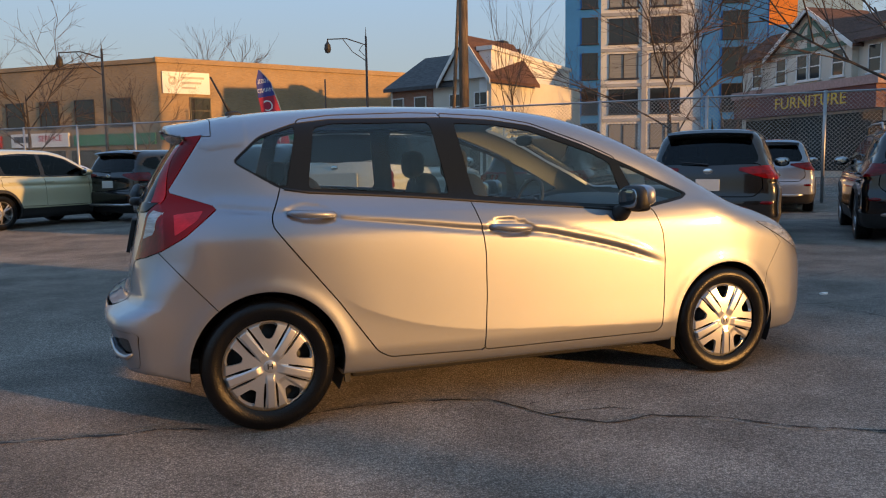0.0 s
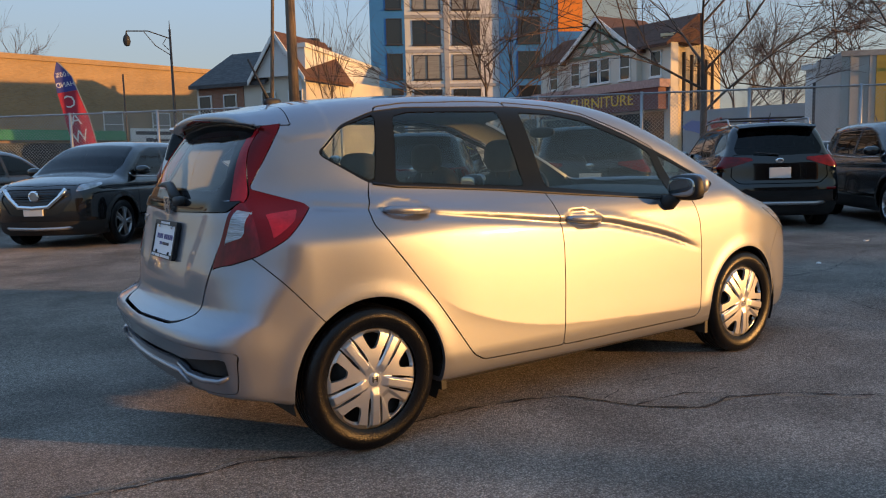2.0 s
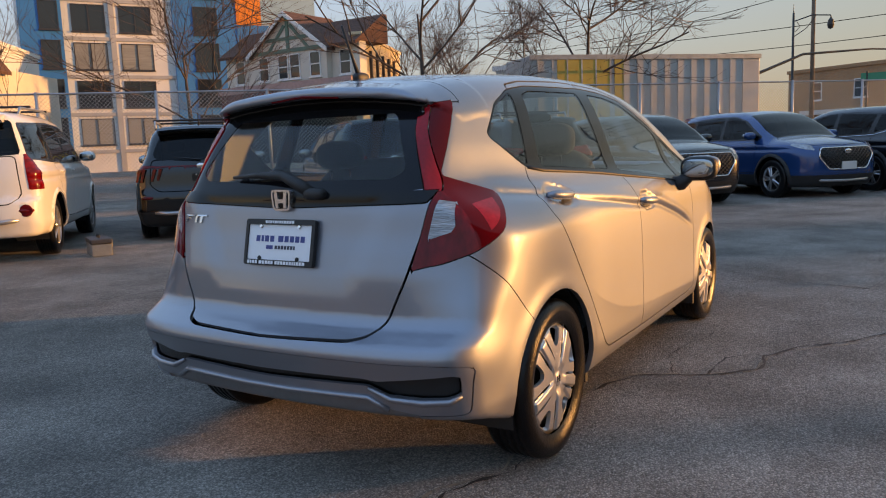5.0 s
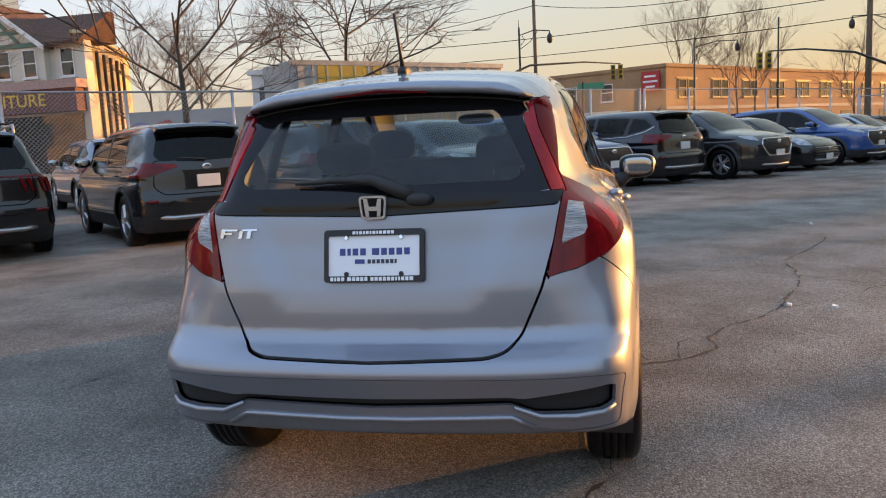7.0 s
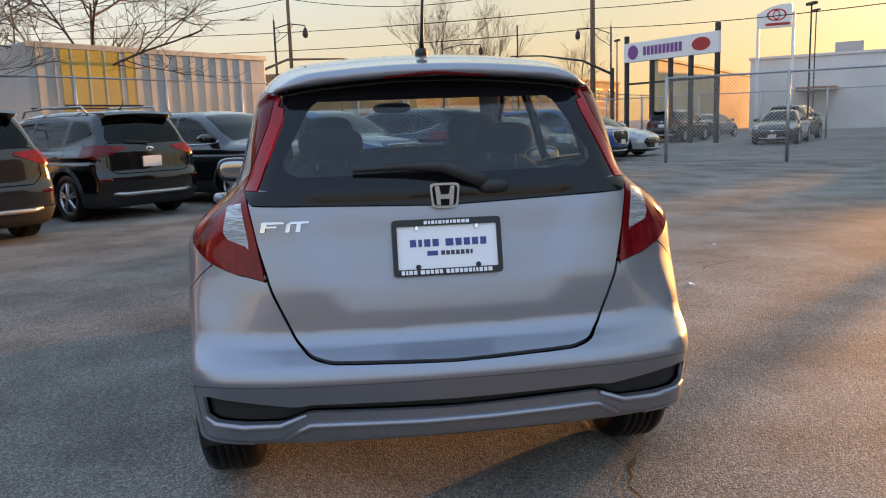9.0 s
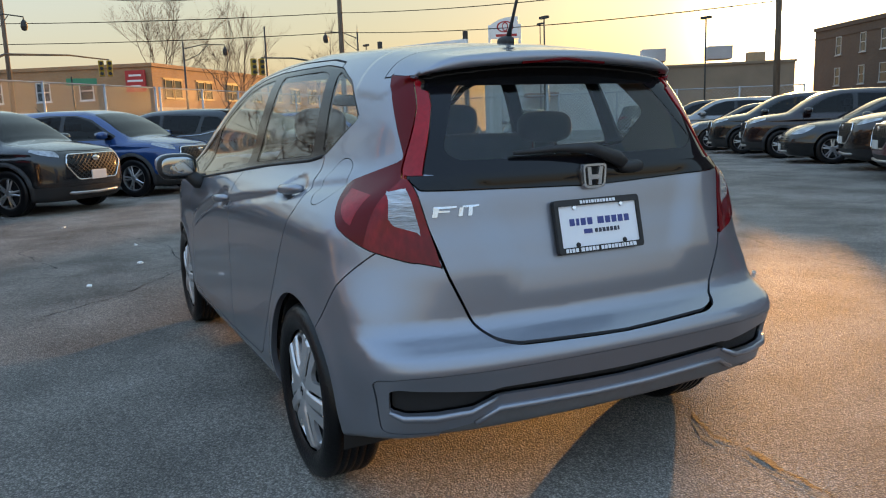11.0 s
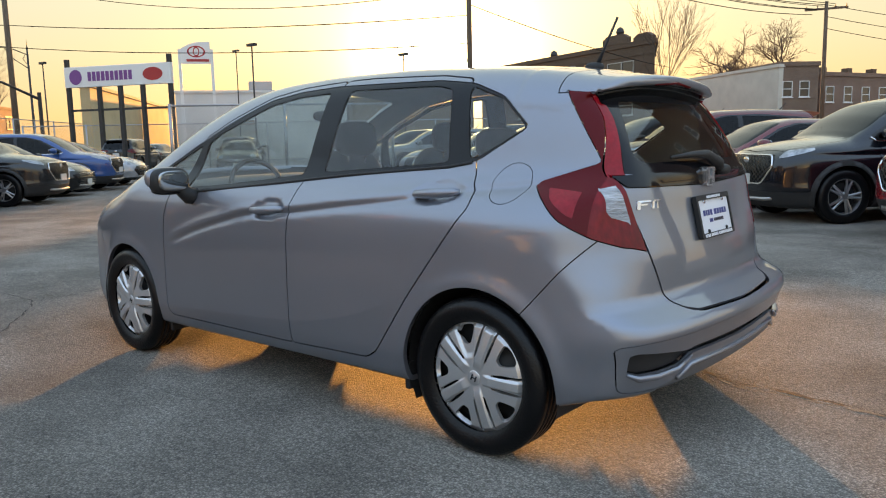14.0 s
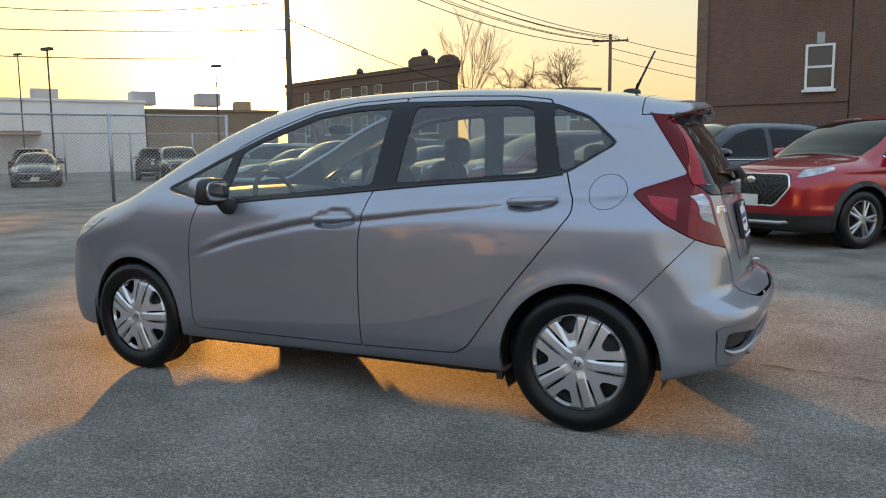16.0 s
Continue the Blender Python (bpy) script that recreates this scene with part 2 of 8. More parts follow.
def asphalt_mat():
    """Dark binder full of pale and dark stones, with broad stains and a rough relief."""
    m = bpy.data.materials.new("worn_asphalt")
    m.use_nodes = True
    n, l = m.node_tree.nodes, m.node_tree.links
    b = n["Principled BSDF"]
    b.inputs["Roughness"].default_value = 0.82
    b.inputs["Specular IOR Level"].default_value = 0.18
    b.inputs["Diffuse Roughness"].default_value = 1.0
    tc = n.new("ShaderNodeTexCoord")

    def ranged(socket, lo, hi, a, b_):
        r = n.new("ShaderNodeMapRange")
        for k, v in zip(("From Min", "From Max", "To Min", "To Max"), (lo, hi, a, b_)):
            r.inputs[k].default_value = v
        l.new(socket, r.inputs["Value"])
        return r.outputs["Result"]

    def noise(scale, detail, rough=0.55):
        t = n.new("ShaderNodeTexNoise")
        t.inputs["Scale"].default_value, t.inputs["Detail"].default_value, t.inputs["Roughness"].default_value = scale, detail, rough
        l.new(tc.outputs["Object"], t.inputs["Vector"])
        return t.outputs["Fac"]

    def times(a, b_):
        t = n.new("ShaderNodeMath")
        t.operation = "MULTIPLY"
        l.new(a, t.inputs[0])
        l.new(b_, t.inputs[1])
        return t.outputs["Value"]
    vo = n.new("ShaderNodeTexVoronoi")
    vo.inputs["Scale"].default_value = 125
    l.new(tc.outputs["Object"], vo.inputs["Vector"])
    sp = n.new("ShaderNodeSeparateColor")
    l.new(vo.outputs["Color"], sp.inputs["Color"])
    stones = ranged(sp.outputs["Red"], 0.15, 1.0, 0.70, 1.40)
    joints = ranged(vo.outputs["Distance"], 0.25, 0.65, 1.12, 0.60)
    grain = ranged(noise(38, 4, 0.7), 0.3, 0.7, 0.72, 1.28)
    blots = ranged(noise(1.1, 7, 0.6), 0.36, 0.62, 0.62, 1.12)
    broad = ranged(noise(0.16, 4), 0.38, 0.62, 0.82, 1.15)
    v = times(times(times(stones, joints), grain), times(blots, broad))
    mx = n.new("ShaderNodeMix")
    mx.data_type, mx.blend_type = "RGBA", "MULTIPLY"
    mx.inputs["Factor"].default_value = 1.0
    mx.inputs["A"].default_value = (0.345, 0.306, 0.268, 1)
    l.new(v, mx.inputs["B"])
    l.new(mx.outputs["Result"], b.inputs["Base Color"])
    hgt = times(joints, grain)
    bp = n.new("ShaderNodeBump")
    bp.inputs["Strength"].default_value, bp.inputs["Distance"].default_value = 1.0, 0.009
    l.new(hgt, bp.inputs["Height"])
    l.new(bp.outputs["Normal"], b.inputs["Normal"])
    return m


asphalt = asphalt_mat()
g = bmesh.new()
bmesh.ops.create_grid(g, x_segments=40, y_segments=40, size=1500)
ground = tagged(part("ground", g, asphalt), "worn grey asphalt with pale stones and stains", "ground", kind="structure")

tar = mat("dark_crack_filler", (0.028, 0.026, 0.025), 0.8, var=0.4, scale=3, fine=90, bump=0.5)
grit = mat("pale_crack_grit", (0.30, 0.26, 0.20), 0.95, var=0.4, scale=8, fine=90, bump=0.6)


def crack(points, width, seed, material=tar, lift=0.004):
    """A ragged thin line in the asphalt."""
    rnd = random.Random(seed)
    bm = bmesh.new()
    path = []
    for (x0, y0), (x1, y1) in zip(points, points[1:]):
        k = max(2, int(math.hypot(x1 - x0, y1 - y0) / 0.05))
        path += [(x0 + (x1 - x0) * i / k, y0 + (y1 - y0) * i / k) for i in range(k)]
    wx = wy = 0.0
    prev = None
    for i, (x, y) in enumerate(path):
        wx, wy = wx * 0.93 + rnd.uniform(-0.014, 0.014), wy * 0.93 + rnd.uniform(-0.014, 0.014)
        j = min(i + 1, len(path) - 1)
        d = Vector((path[j][0] - path[j - 1][0], path[j][1] - path[j - 1][1], 0))
        d = d.normalized() if d.length > 1e-6 else Vector((1, 0, 0))
        n = Vector((-d.y, d.x, 0))
        w = width * max(0.12, rnd.gauss(0.55, 0.45))
        c = Vector((x + wx, y + wy, lift))
        cur = (bm.verts.new(c + n * w), bm.verts.new(c - n * w))
        if prev:
            bm.faces.new((prev[0], prev[1], cur[1], cur[0]))
        prev = cur
    bmesh.ops.recalc_face_normals(bm, faces=bm.faces)
    return part("asphalt_crack", bm, material, ground)


CRACKS = [([(-4.2, -0.2), (-3.2, -0.38), (-2.4, -0.52), (-2.0, -0.57), (-1.75, -0.60), (-1.49, -0.73), (-1.03, -0.63), (-0.75, -0.60), (-0.34, -0.68), (-0.14, -0.78), (0.0, -1.10), (0.17, -1.27), (0.45, -1.28), (0.75, -1.48),
            (0.95, -1.74), (1.22, -1.89), (2.1, -2.2), (3.2, -2.35), (4.6, -3.1)], 0.007),
          ([(0.0, -1.10), (0.30, -1.12), (0.56, -1.33)], 0.004), ([(-0.05, -0.93), (0.30, -0.80), (0.9, -0.95)], 0.003), ([(1.22, -1.89), (1.45, -2.3), (1.94, -2.75), (2.3, -3.4)], 0.004),
          ([(1.92, 1.76), (2.34, 1.19), (3.34, 0.57), (3.43, -0.17), (3.03, -0.77), (2.75, -1.31), (2.47, -2.13), (1.94, -2.75)], 0.005), ([(3.34, 0.57), (4.8, 0.5), (6.6, 1.1)], 0.005),
          ([(-1.07, -3.18), (-0.6, -3.5), (-0.23, -3.83), (-0.32, -4.09), (0.0, -4.9), (0.2, -5.3)], 0.006), ([(-0.23, -3.83), (0.6, -3.9), (1.9, -4.6)], 0.004),
          ([(-0.62, 2.12), (-0.24, 2.0)], 0.004), ([(1.99, 3.8), (1.71, 3.0), (1.5, 2.7)], 0.004), ([(-4.0, 9.3), (-3.4, 10.2), (-3.2, 11.0)], 0.008), ([(3.97, 1.59), (5.2, 1.9), (6.4, 1.5)], 0.005)]
for k, (pts, w) in enumerate(CRACKS):
    crack(pts, w * 1.5, 40 + k)
    if k in (0, 6):
        crack([(x + 0.010, y + 0.012) for x, y in pts], w * 0.9, 80 + k, grit, 0.003)
paper = plain("white_paper", (0.75, 0.75, 0.74), 0.8)
for k, (x, y, r) in enumerate(((1.30, -1.94, 0.045), (1.24, -2.22, 0.06), (5.8, -3.2, 0.05), (2.88, -3.2, 0.04), (5.07, 0.82, 0.05), (2.89, 1.36, 0.05), (3.8, 0.9, 0.06), (7.4, 1.5, 0.07), (-1.6, -5.2, 0.05), (-3.3, -6.6, 0.09), (-3.4, -7.0, 0.06), (0.3, -3.1, 0.02), (2.5, 5.6, 0.05))):
    rnd = random.Random(k)
    bm = bmesh.new()
    ring = [(x + r * rnd.uniform(0.4, 1) * math.cos(a), y + 0.6 * r * rnd.uniform(0.4, 1) * math.sin(a)) for a in (2 * math.pi * i / 7 for i in range(7))]
    prism(bm, ring, 0.0, 0.006, "z")
    for v in bm.verts:
        if v.co.z > 0.003:
            v.co.z += rnd.uniform(0, 0.012)
    tagged(part("paper_scrap", bm, paper), "small crumpled white paper scrap on the asphalt", "litter", "litter on the lot")

# ---- buildings ----
E0, E3, E7, E12, E14, E16 = (-1.7, -4.32), (-3.4, -2.79), (-4.18, -0.7), (-3.44, 2.33), (-2.8, 3.21), (-2.13, 3.95)


def polar(eye, az, d):
    return Vector((eye[0] + d * math.cos(radians(az)), eye[1] + d * math.sin(radians(az)), 0))


def front(a, b):
    """A frame with x from a to b along a facade, y into the building, z up."""
    x = (b - a).normalized()
    y = Vector((0, 0, 1)).cross(x)
    m = Matrix.Identity(4)
    for i in range(3):
        m[i][0], m[i][1], m[i][2], m[i][3] = x[i], y[i], (0, 0, 1)[i], a[i]
    return m, (b - a).length


def brick_mat(name, a, b, mortar, scale=1.0):
    """Coursed brick with slightly different bricks."""
    m = bpy.data.materials.new(name)
    m.use_nodes = True
    n, l = m.node_tree.nodes, m.node_tree.links
    p = n["Principled BSDF"]
    p.inputs["Roughness"].default_value = 0.9
    tc, sx, cx, bt, no = n.new("ShaderNodeTexCoord"), n.new("ShaderNodeSeparateXYZ"), n.new("ShaderNodeCombineXYZ"), n.new("ShaderNodeTexBrick"), n.new("ShaderNodeTexNoise")
    l.new(tc.outputs["Object"], sx.inputs["Vector"])
    ad = n.new("ShaderNodeMath")
    l.new(sx.outputs["X"], ad.inputs[0])
    l.new(sx.outputs["Y"], ad.inputs[1])
    l.new(ad.outputs["Value"], cx.inputs["X"])
    l.new(sx.outputs["Z"], cx.inputs["Y"])
    l.new(cx.outputs["Vector"], bt.inputs["Vector"])
    bt.inputs["Scale"].default_value = 2.0 * scale
    bt.inputs["Brick Width"].default_value, bt.inputs["Row Height"].default_value, bt.inputs["Mortar Size"].default_value = 0.45, 0.15, 0.014
    bt.inputs["Color1"].default_value, bt.inputs["Color2"].default_value, bt.inputs["Mortar"].default_value = rgb(a), rgb(b), rgb(mortar)
    no.inputs["Scale"].default_value, no.inputs["Detail"].default_value = 0.5, 5
    l.new(tc.outputs["Object"], no.inputs["Vector"])
    mr, mx = n.new("ShaderNodeMapRange"), n.new("ShaderNodeMix")
    mr.inputs["To Min"].default_value, mr.inputs["To Max"].default_value = 0.7, 1.2
    l.new(no.outputs["Fac"], mr.inputs["Value"])
    mx.data_type, mx.blend_type = "RGBA", "MULTIPLY"
    mx.inputs["Factor"].default_value = 1
    l.new(bt.outputs["Color"], mx.inputs["A"])
    l.new(mr.outputs["Result"], mx.inputs["B"])
    l.new(mx.outputs["Result"], p.inputs["Base Color"])
    bp = n.new("ShaderNodeBump")
    bp.inputs["Strength"].default_value, bp.inputs["Distance"].default_value = 0.4, 0.01
    l.new(bt.outputs["Fac"], bp.inputs["Height"])
    bp.invert = True
    l.new(bp.outputs["Normal"], p.inputs["Normal"])
    return m


tan_brick = brick_mat("tan_brick", (0.40, 0.27, 0.15), (0.33, 0.22, 0.12), (0.30, 0.25, 0.19))
orange_brick = brick_mat("orange_brick", (0.42, 0.23, 0.11), (0.36, 0.19, 0.09), (0.33, 0.24, 0.17))
red_brick = brick_mat("red_brown_brick", (0.17, 0.085, 0.055), (0.13, 0.065, 0.045), (0.16, 0.12, 0.10))
dark_brick = brick_mat("dark_brown_brick", (0.13, 0.08, 0.05), (0.10, 0.06, 0.04), (0.11, 0.09, 0.07))
stucco = mat("cream_stucco", (0.62, 0.58, 0.50), 0.9, var=0.15, scale=0.6, fine=30, bump=0.3)
white_wall = mat("white_painted_wall", (0.72, 0.71, 0.69), 0.85, var=0.14, scale=0.4, fine=25, bump=0.2)
grey_wall = mat("grey_rendered_wall", (0.42, 0.42, 0.42), 0.9, var=0.2, scale=0.4, fine=20, bump=0.2)
blue_panel = mat("blue_facade_panel", (0.03, 0.19, 0.48), 0.5, var=0.12, scale=0.8, fine=10)
orange_panel = mat("orange_facade_panel", (0.85, 0.25, 0.02), 0.5, var=0.1, scale=0.8, fine=10)
shingle = mat("brown_roof_shingles", (0.13, 0.065, 0.045), 0.95, var=0.4, scale=3, fine=14, bump=0.8, stretch=(1, 1, 5))
grey_shingle = mat("grey_roof_shingles", (0.10, 0.10, 0.105), 0.95, var=0.5, scale=3, fine=14, bump=0.8, stretch=(1, 1, 5))
green_trim = plain("green_painted_timber", (0.09, 0.17, 0.13), 0.7)
white_trim = mat("white_painted_trim", (0.72, 0.72, 0.70), 0.6, var=0.12, scale=3)
dark_frame = plain("dark_window_frame", (0.03, 0.03, 0.035), 0.5)
pane_mat = plain("dark_window_pane", (0.02, 0.025, 0.03), 0.04, coat=0.3)
blind_pane = mat("window_pane_with_blind", (0.30, 0.29, 0.26), 0.25, var=0.25, scale=1.5, fine=12, stretch=(0.2, 0.2, 6))
steel_grey = mat("galvanised_steel", (0.42, 0.43, 0.44), 0.45, metal=0.8, var=0.2, scale=5, fine=60)
dark_pole = mat("dark_painted_steel", (0.045, 0.045, 0.045), 0.55, metal=0.3, var=0.3, scale=5)
timber = mat("weathered_timber_pole", (0.20, 0.15, 0.11), 0.95, var=0.45, scale=3, fine=40, bump=0.7, stretch=(6, 6, 0.6))
sign_white = plain("white_sign_board", (0.75, 0.75, 0.73), 0.5)
sign_red = plain("red_sign_board", (0.45, 0.03, 0.03), 0.5)


def window(parent, x, z, w, h, y=0.0, frame_m=white_trim, pane=pane_mat, cross=True, sill=True, fw=0.07):
    """A framed window on a facade: frame, panes and sill."""
    fr = bmesh.new()
    for a, b, c, d in ((x - w / 2, x + w / 2, z + h - fw, z + h), (x - w / 2, x + w / 2, z, z + fw), (x - w / 2, x - w / 2 + fw, z + fw, z + h - fw), (x + w / 2 - fw, x + w / 2, z + fw, z + h - fw)):
        box(fr, a, b, y - 0.07, y + 0.06, c, d)
    if cross:
        box(fr, x - w / 2 + fw, x + w / 2 - fw, y - 0.06, y + 0.06, z + h / 2 - fw / 2, z + h / 2 + fw / 2)
    win = part("window", fr, frame_m, parent)
    part("pane", boxed(x - w / 2 + fw, x + w / 2 - fw, y - 0.022, y + 0.05, z + fw, z + h - fw), pane, win)
    if sill:
        part("sill", boxed(x - w / 2 - 0.08, x + w / 2 + 0.08, y - 0.14, y + 0.02, z - 0.10, z - 0.002), frame_m, win)
    return win


def house(name, a, b, h, depth, material, label, category="building", parapet=0.0, roof_m=None):
    m, w = front(a, b)
    e = thing(name, m, label, category)
    part("wall", boxed(0, w, 0, depth, 0, h), material, e)
    if parapet:
        for x0, x1, y0, y1 in ((-0.12, w + 0.12, -0.12, 0.25), (-0.12, w + 0.12, depth - 0.25, depth + 0.12), (-0.12, 0.25, 0.252, depth - 0.252), (w - 0.25, w + 0.12, 0.252, depth - 0.252)):
            part("parapet", boxed(x0, x1, y0, y1, h + 0.002, h + parapet), roof_m or material, e)
    return e, w


def gable(parent, x0, x1, z0, z1, y0, y1, over=0.3, roof_m=shingle, wall_m=stucco):
    """A gabled roof with its ridge running back, and the gable wall."""
    xm = (x0 + x1) / 2
    part("gable_wall", prismed([(x0, z0), (x1, z0), (xm, z1)], y0, y0 + 0.25), wall_m, parent)
    t = 0.18
    for s, xe in ((-1, x0), (1, x1)):
        k = over / abs(xm - xe)
        lo = (xe + (xe - xm) * k, z0 - (z1 - z0) * k)
        part("roof", prismed([lo, (xm, z1), (xm, z1 + t), (lo[0], lo[1] + t)], y0 - over, y1), roof_m, parent)
        part("barge_board", prismed([(lo[0], lo[1] - 0.12), (xm, z1 - 0.14), (xm, z1 + t), (lo[0], lo[1] + t)], y0 - over - 0.08, y0 - over - 0.002), white_trim, parent)


# long tan brick building on the street corner
pc = polar(E0, 89.6, 58)
e, w = house("corner_building", pc, polar(E0, 71.5, 67), 8.5, 14, tan_brick, "two-storey tan brick commercial building on a street corner", parapet=0.35)
for x in (2.9, 12.2, 16.0, 18.6, 20.8):
    window(e, x, 4.3 if x < 5 else 3.4, 1.5, 1.9, frame_m=dark_frame if x < 5 else white_trim, pane=pane_mat if x < 5 else blind_pane)
part("notice_board", boxed(0.3, 3.6, -0.12, -0.02, 6.4, 7.9), sign_white, e, "white sign board with a small emblem")
part("sign_mark", lathed([(0.16, -0.13), (0.3, -0.13), (0.3, -0.121), (0.16, -0.121)], 16), plain("grey_emblem_ink", (0.34, 0.34, 0.33)), e, at=pose(1.0, 0, 7.3))
for z, x1 in ((7.45, 3.2), (7.1, 3.0), (6.75, 2.6)):
    part("sign_line", boxed(1.6, x1, -0.135, -0.122, z, z + 0.14), plain("grey_sign_ink", (0.3, 0.3, 0.3)), e)
part("awning", prismed([(-0.4, 3.2), (0.0, 3.2), (0.0, 3.9), (-0.05, 3.9)], 0, 13, "x"), plain("green_awning", (0.03, 0.22, 0.09), 0.7), e, "green shop awning")
part("shop_window", boxed(0.6, 12.5, -0.06, 0.05, 0.7, 3.0), pane_mat, e, "dark shop window")
part("shop_sign", boxed(13.4, 18.2, -0.12, -0.02, 2.9, 4.1), sign_white, e, "white banner with dark lettering")
for z, a, b in ((3.62, 13.8, 17.6), (3.12, 14.6, 17.0)):
    part("sign_line", boxed(a, b, -0.135, -0.122, z, z + 0.26), plain("dark_sign_ink", (0.04, 0.04, 0.05)), e)
pl = polar(E0, 108, 84)
e, w = house("street_building", pl, pc + (pl - pc).normalized() * 0.02, 8.5, 12, tan_brick, "two-storey tan brick shop building along the street", parapet=0.3)
for k in range(8):
    window(e, w - 3.2 - k * 3.3, 4.3, 1.8, 1.9, frame_m=dark_frame)
    part("shop_window", boxed(w - 4.6 - k * 3.3, w - 1.9 - k * 3.3, -0.06, 0.05, 0.5, 2.6), pane_mat, e)
part("shop_sign", boxed(w - 13.5, w - 8.0, -0.2, -0.02, 2.9, 3.9), sign_white, e, "white shop sign with red and dark lettering")
words("sign_lettering", "SERVICE", 0.62, pose(w - 9.7, -0.21, 3.5, 90, 0, 0), sign_red, e, 0.01)
part("sign_line", boxed(w - 13.2, w - 11.5, -0.215, -0.202, 3.25, 3.7), plain("dark_sign_ink", (0.04, 0.04, 0.05)), e)
part("shop_sign", boxed(w - 20.5, w - 14.6, -0.2, -0.02, 2.9, 3.8), sign_red, e, "red shop sign")
part("fascia", boxed(w - 7.5, w - 0.3, -0.2, -0.02, 2.9, 3.7), plain("green_fascia", (0.05, 0.2, 0.1), 0.6), e)

# white corner house with gables and a dental sign
a, b = polar(E0, 73.5, 52), polar(E0, 66.2, 47)
e, w = house("corner_house", a, b, 6.3, 11, stucco, "cream and brick corner house with a dental practice below")
part("brick_face", boxed(0.2, 3.6, -0.05, -0.002, 3.2, 6.0), brick_mat("house_brick", (0.30, 0.13, 0.08), (0.24, 0.10, 0.06), (0.3, 0.25, 0.2)), e, "red brick upper wall")
part("main_roof", prismed([(-0.4, 5.9), (4.0, 8.3), (8.5, 6.2), (8.5, 6.4), (4.0, 8.55), (-0.4, 6.12)], -0.3, w - 2.6, "x"), grey_shingle, e, "grey shingled roof")
gable(e, w - 3.4, w + 0.1, 6.3, 8.7, -0.35, 5.0, 0.25, shingle, white_wall)
for x in (0.5, 2.4, w - 2.8, w - 0.9):
    window(e, x + 0.2, 3.9, 1.0, 1.6, y=-0.06)
part("shop_sign", boxed(-0.2, w + 0.1, -0.7, -0.02, 2.2, 3.15), mat("cream_sign_band", (0.66, 0.62, 0.52), 0.7, var=0.1, scale=1), e, "cream shop fascia with black lettering")
words("sign_lettering", "FAMILY DENTISTRY", 0.62, pose(w * 0.52, -0.71, 2.65, 90, 0, 0), plain("black_sign_ink", (0.02, 0.02, 0.02)), e, 0.01, squeeze=0.82)
part("shop_window", boxed(0.4, w - 0.4, -0.06, 0.05, 0.5, 2.1), pane_mat, e)
c = polar(E0, 60.6, 60)
e2, w2 = house("white_extension", b + (c - b).normalized() * 0.05, c, 7.9, 0.8, white_wall, "white rendered side wall with flat roof and vents", parapet=0.25, roof_m=white_wall)
part("roof_vent", boxed(4.2, 5.0, 1.0, 1.8, 8.16, 9.1, bevel=0.1), dark_frame, e2)
part("roof_vent", tubed([(6.6, 1, 7.9), (6.6, 1, 8.8)], [0.25, 0.15], 8), dark_frame, e2)

# tall blue and white apartment block
a, b = polar(E0, 60.8, 76), polar(E0, 44.0, 79)
e, w = house("apartment_block", a, b, 27, 15, white_wall, "modern apartment block in blue, white and orange panels")
m0 = e.matrix_basis


def along(az):
    """Where a sight line meets the block's facade, along its width."""
    d = m0.inverted().to_3x3() @ Vector((math.cos(radians(az)), math.sin(radians(az)), 0))
    o = m0.inverted() @ Vector((*E0, 0))
    return o.x - d.x * o.y / d.y


xa, xb, xc = along(58.4), along(51.6), along(47.4)
part("blue_panel", boxed(-0.1, xa, -0.5, -0.002, 0, 27), blue_panel, e)
part("blue_panel", boxed(xb, xc, -0.25, -0.002, 0, 27), blue_panel, e)
xd = along(45.7)
part("orange_panel", boxed(xc + 0.002, xd, -0.3, -0.002, 13.2, 27), orange_panel, e)
part("pale_panel", boxed(xd + 0.002, w + 3, -0.3, -0.002, 13.2, 27), mat("pale_blue_panel", (0.30, 0.46, 0.56), 0.5, var=0.1, scale=0.8, fine=10), e)
part("blue_panel", boxed(xc + 0.002, w + 3, -0.3, -0.002, 0, 13.19), blue_panel, e)
for k in range(7):
    z = 2.4 + k * 3.25
    window(e, xa * 0.68, z, 1.5, 2.4, y=-0.5, frame_m=dark_frame, cross=False)
    for x in (xa + 2.1, xa + 5.9):
        window(e, x, z, 2.7, 2.3, y=0, frame_m=dark_frame, pane=blind_pane if (k + int(x)) % 2 else pane_mat, cross=False)
        part("mullion", boxed(x - 0.05, x + 0.05, -0.08, 0.02, z + 0.07, z + 2.2), dark_frame, e)
    window(e, (xb + xc) / 2, z, 2.2, 2.5, y=-0.25, frame_m=dark_frame, cross=False)
    part("floor_band", boxed(xa + 0.01, xb - 0.01, -0.10, -0.004, z - 0.75, z - 0.45), grey_wall, e)
part("grey_pier", boxed(xa + 3.75, xa + 4.2, -0.14, -0.003, 0, 27), grey_wall, e)

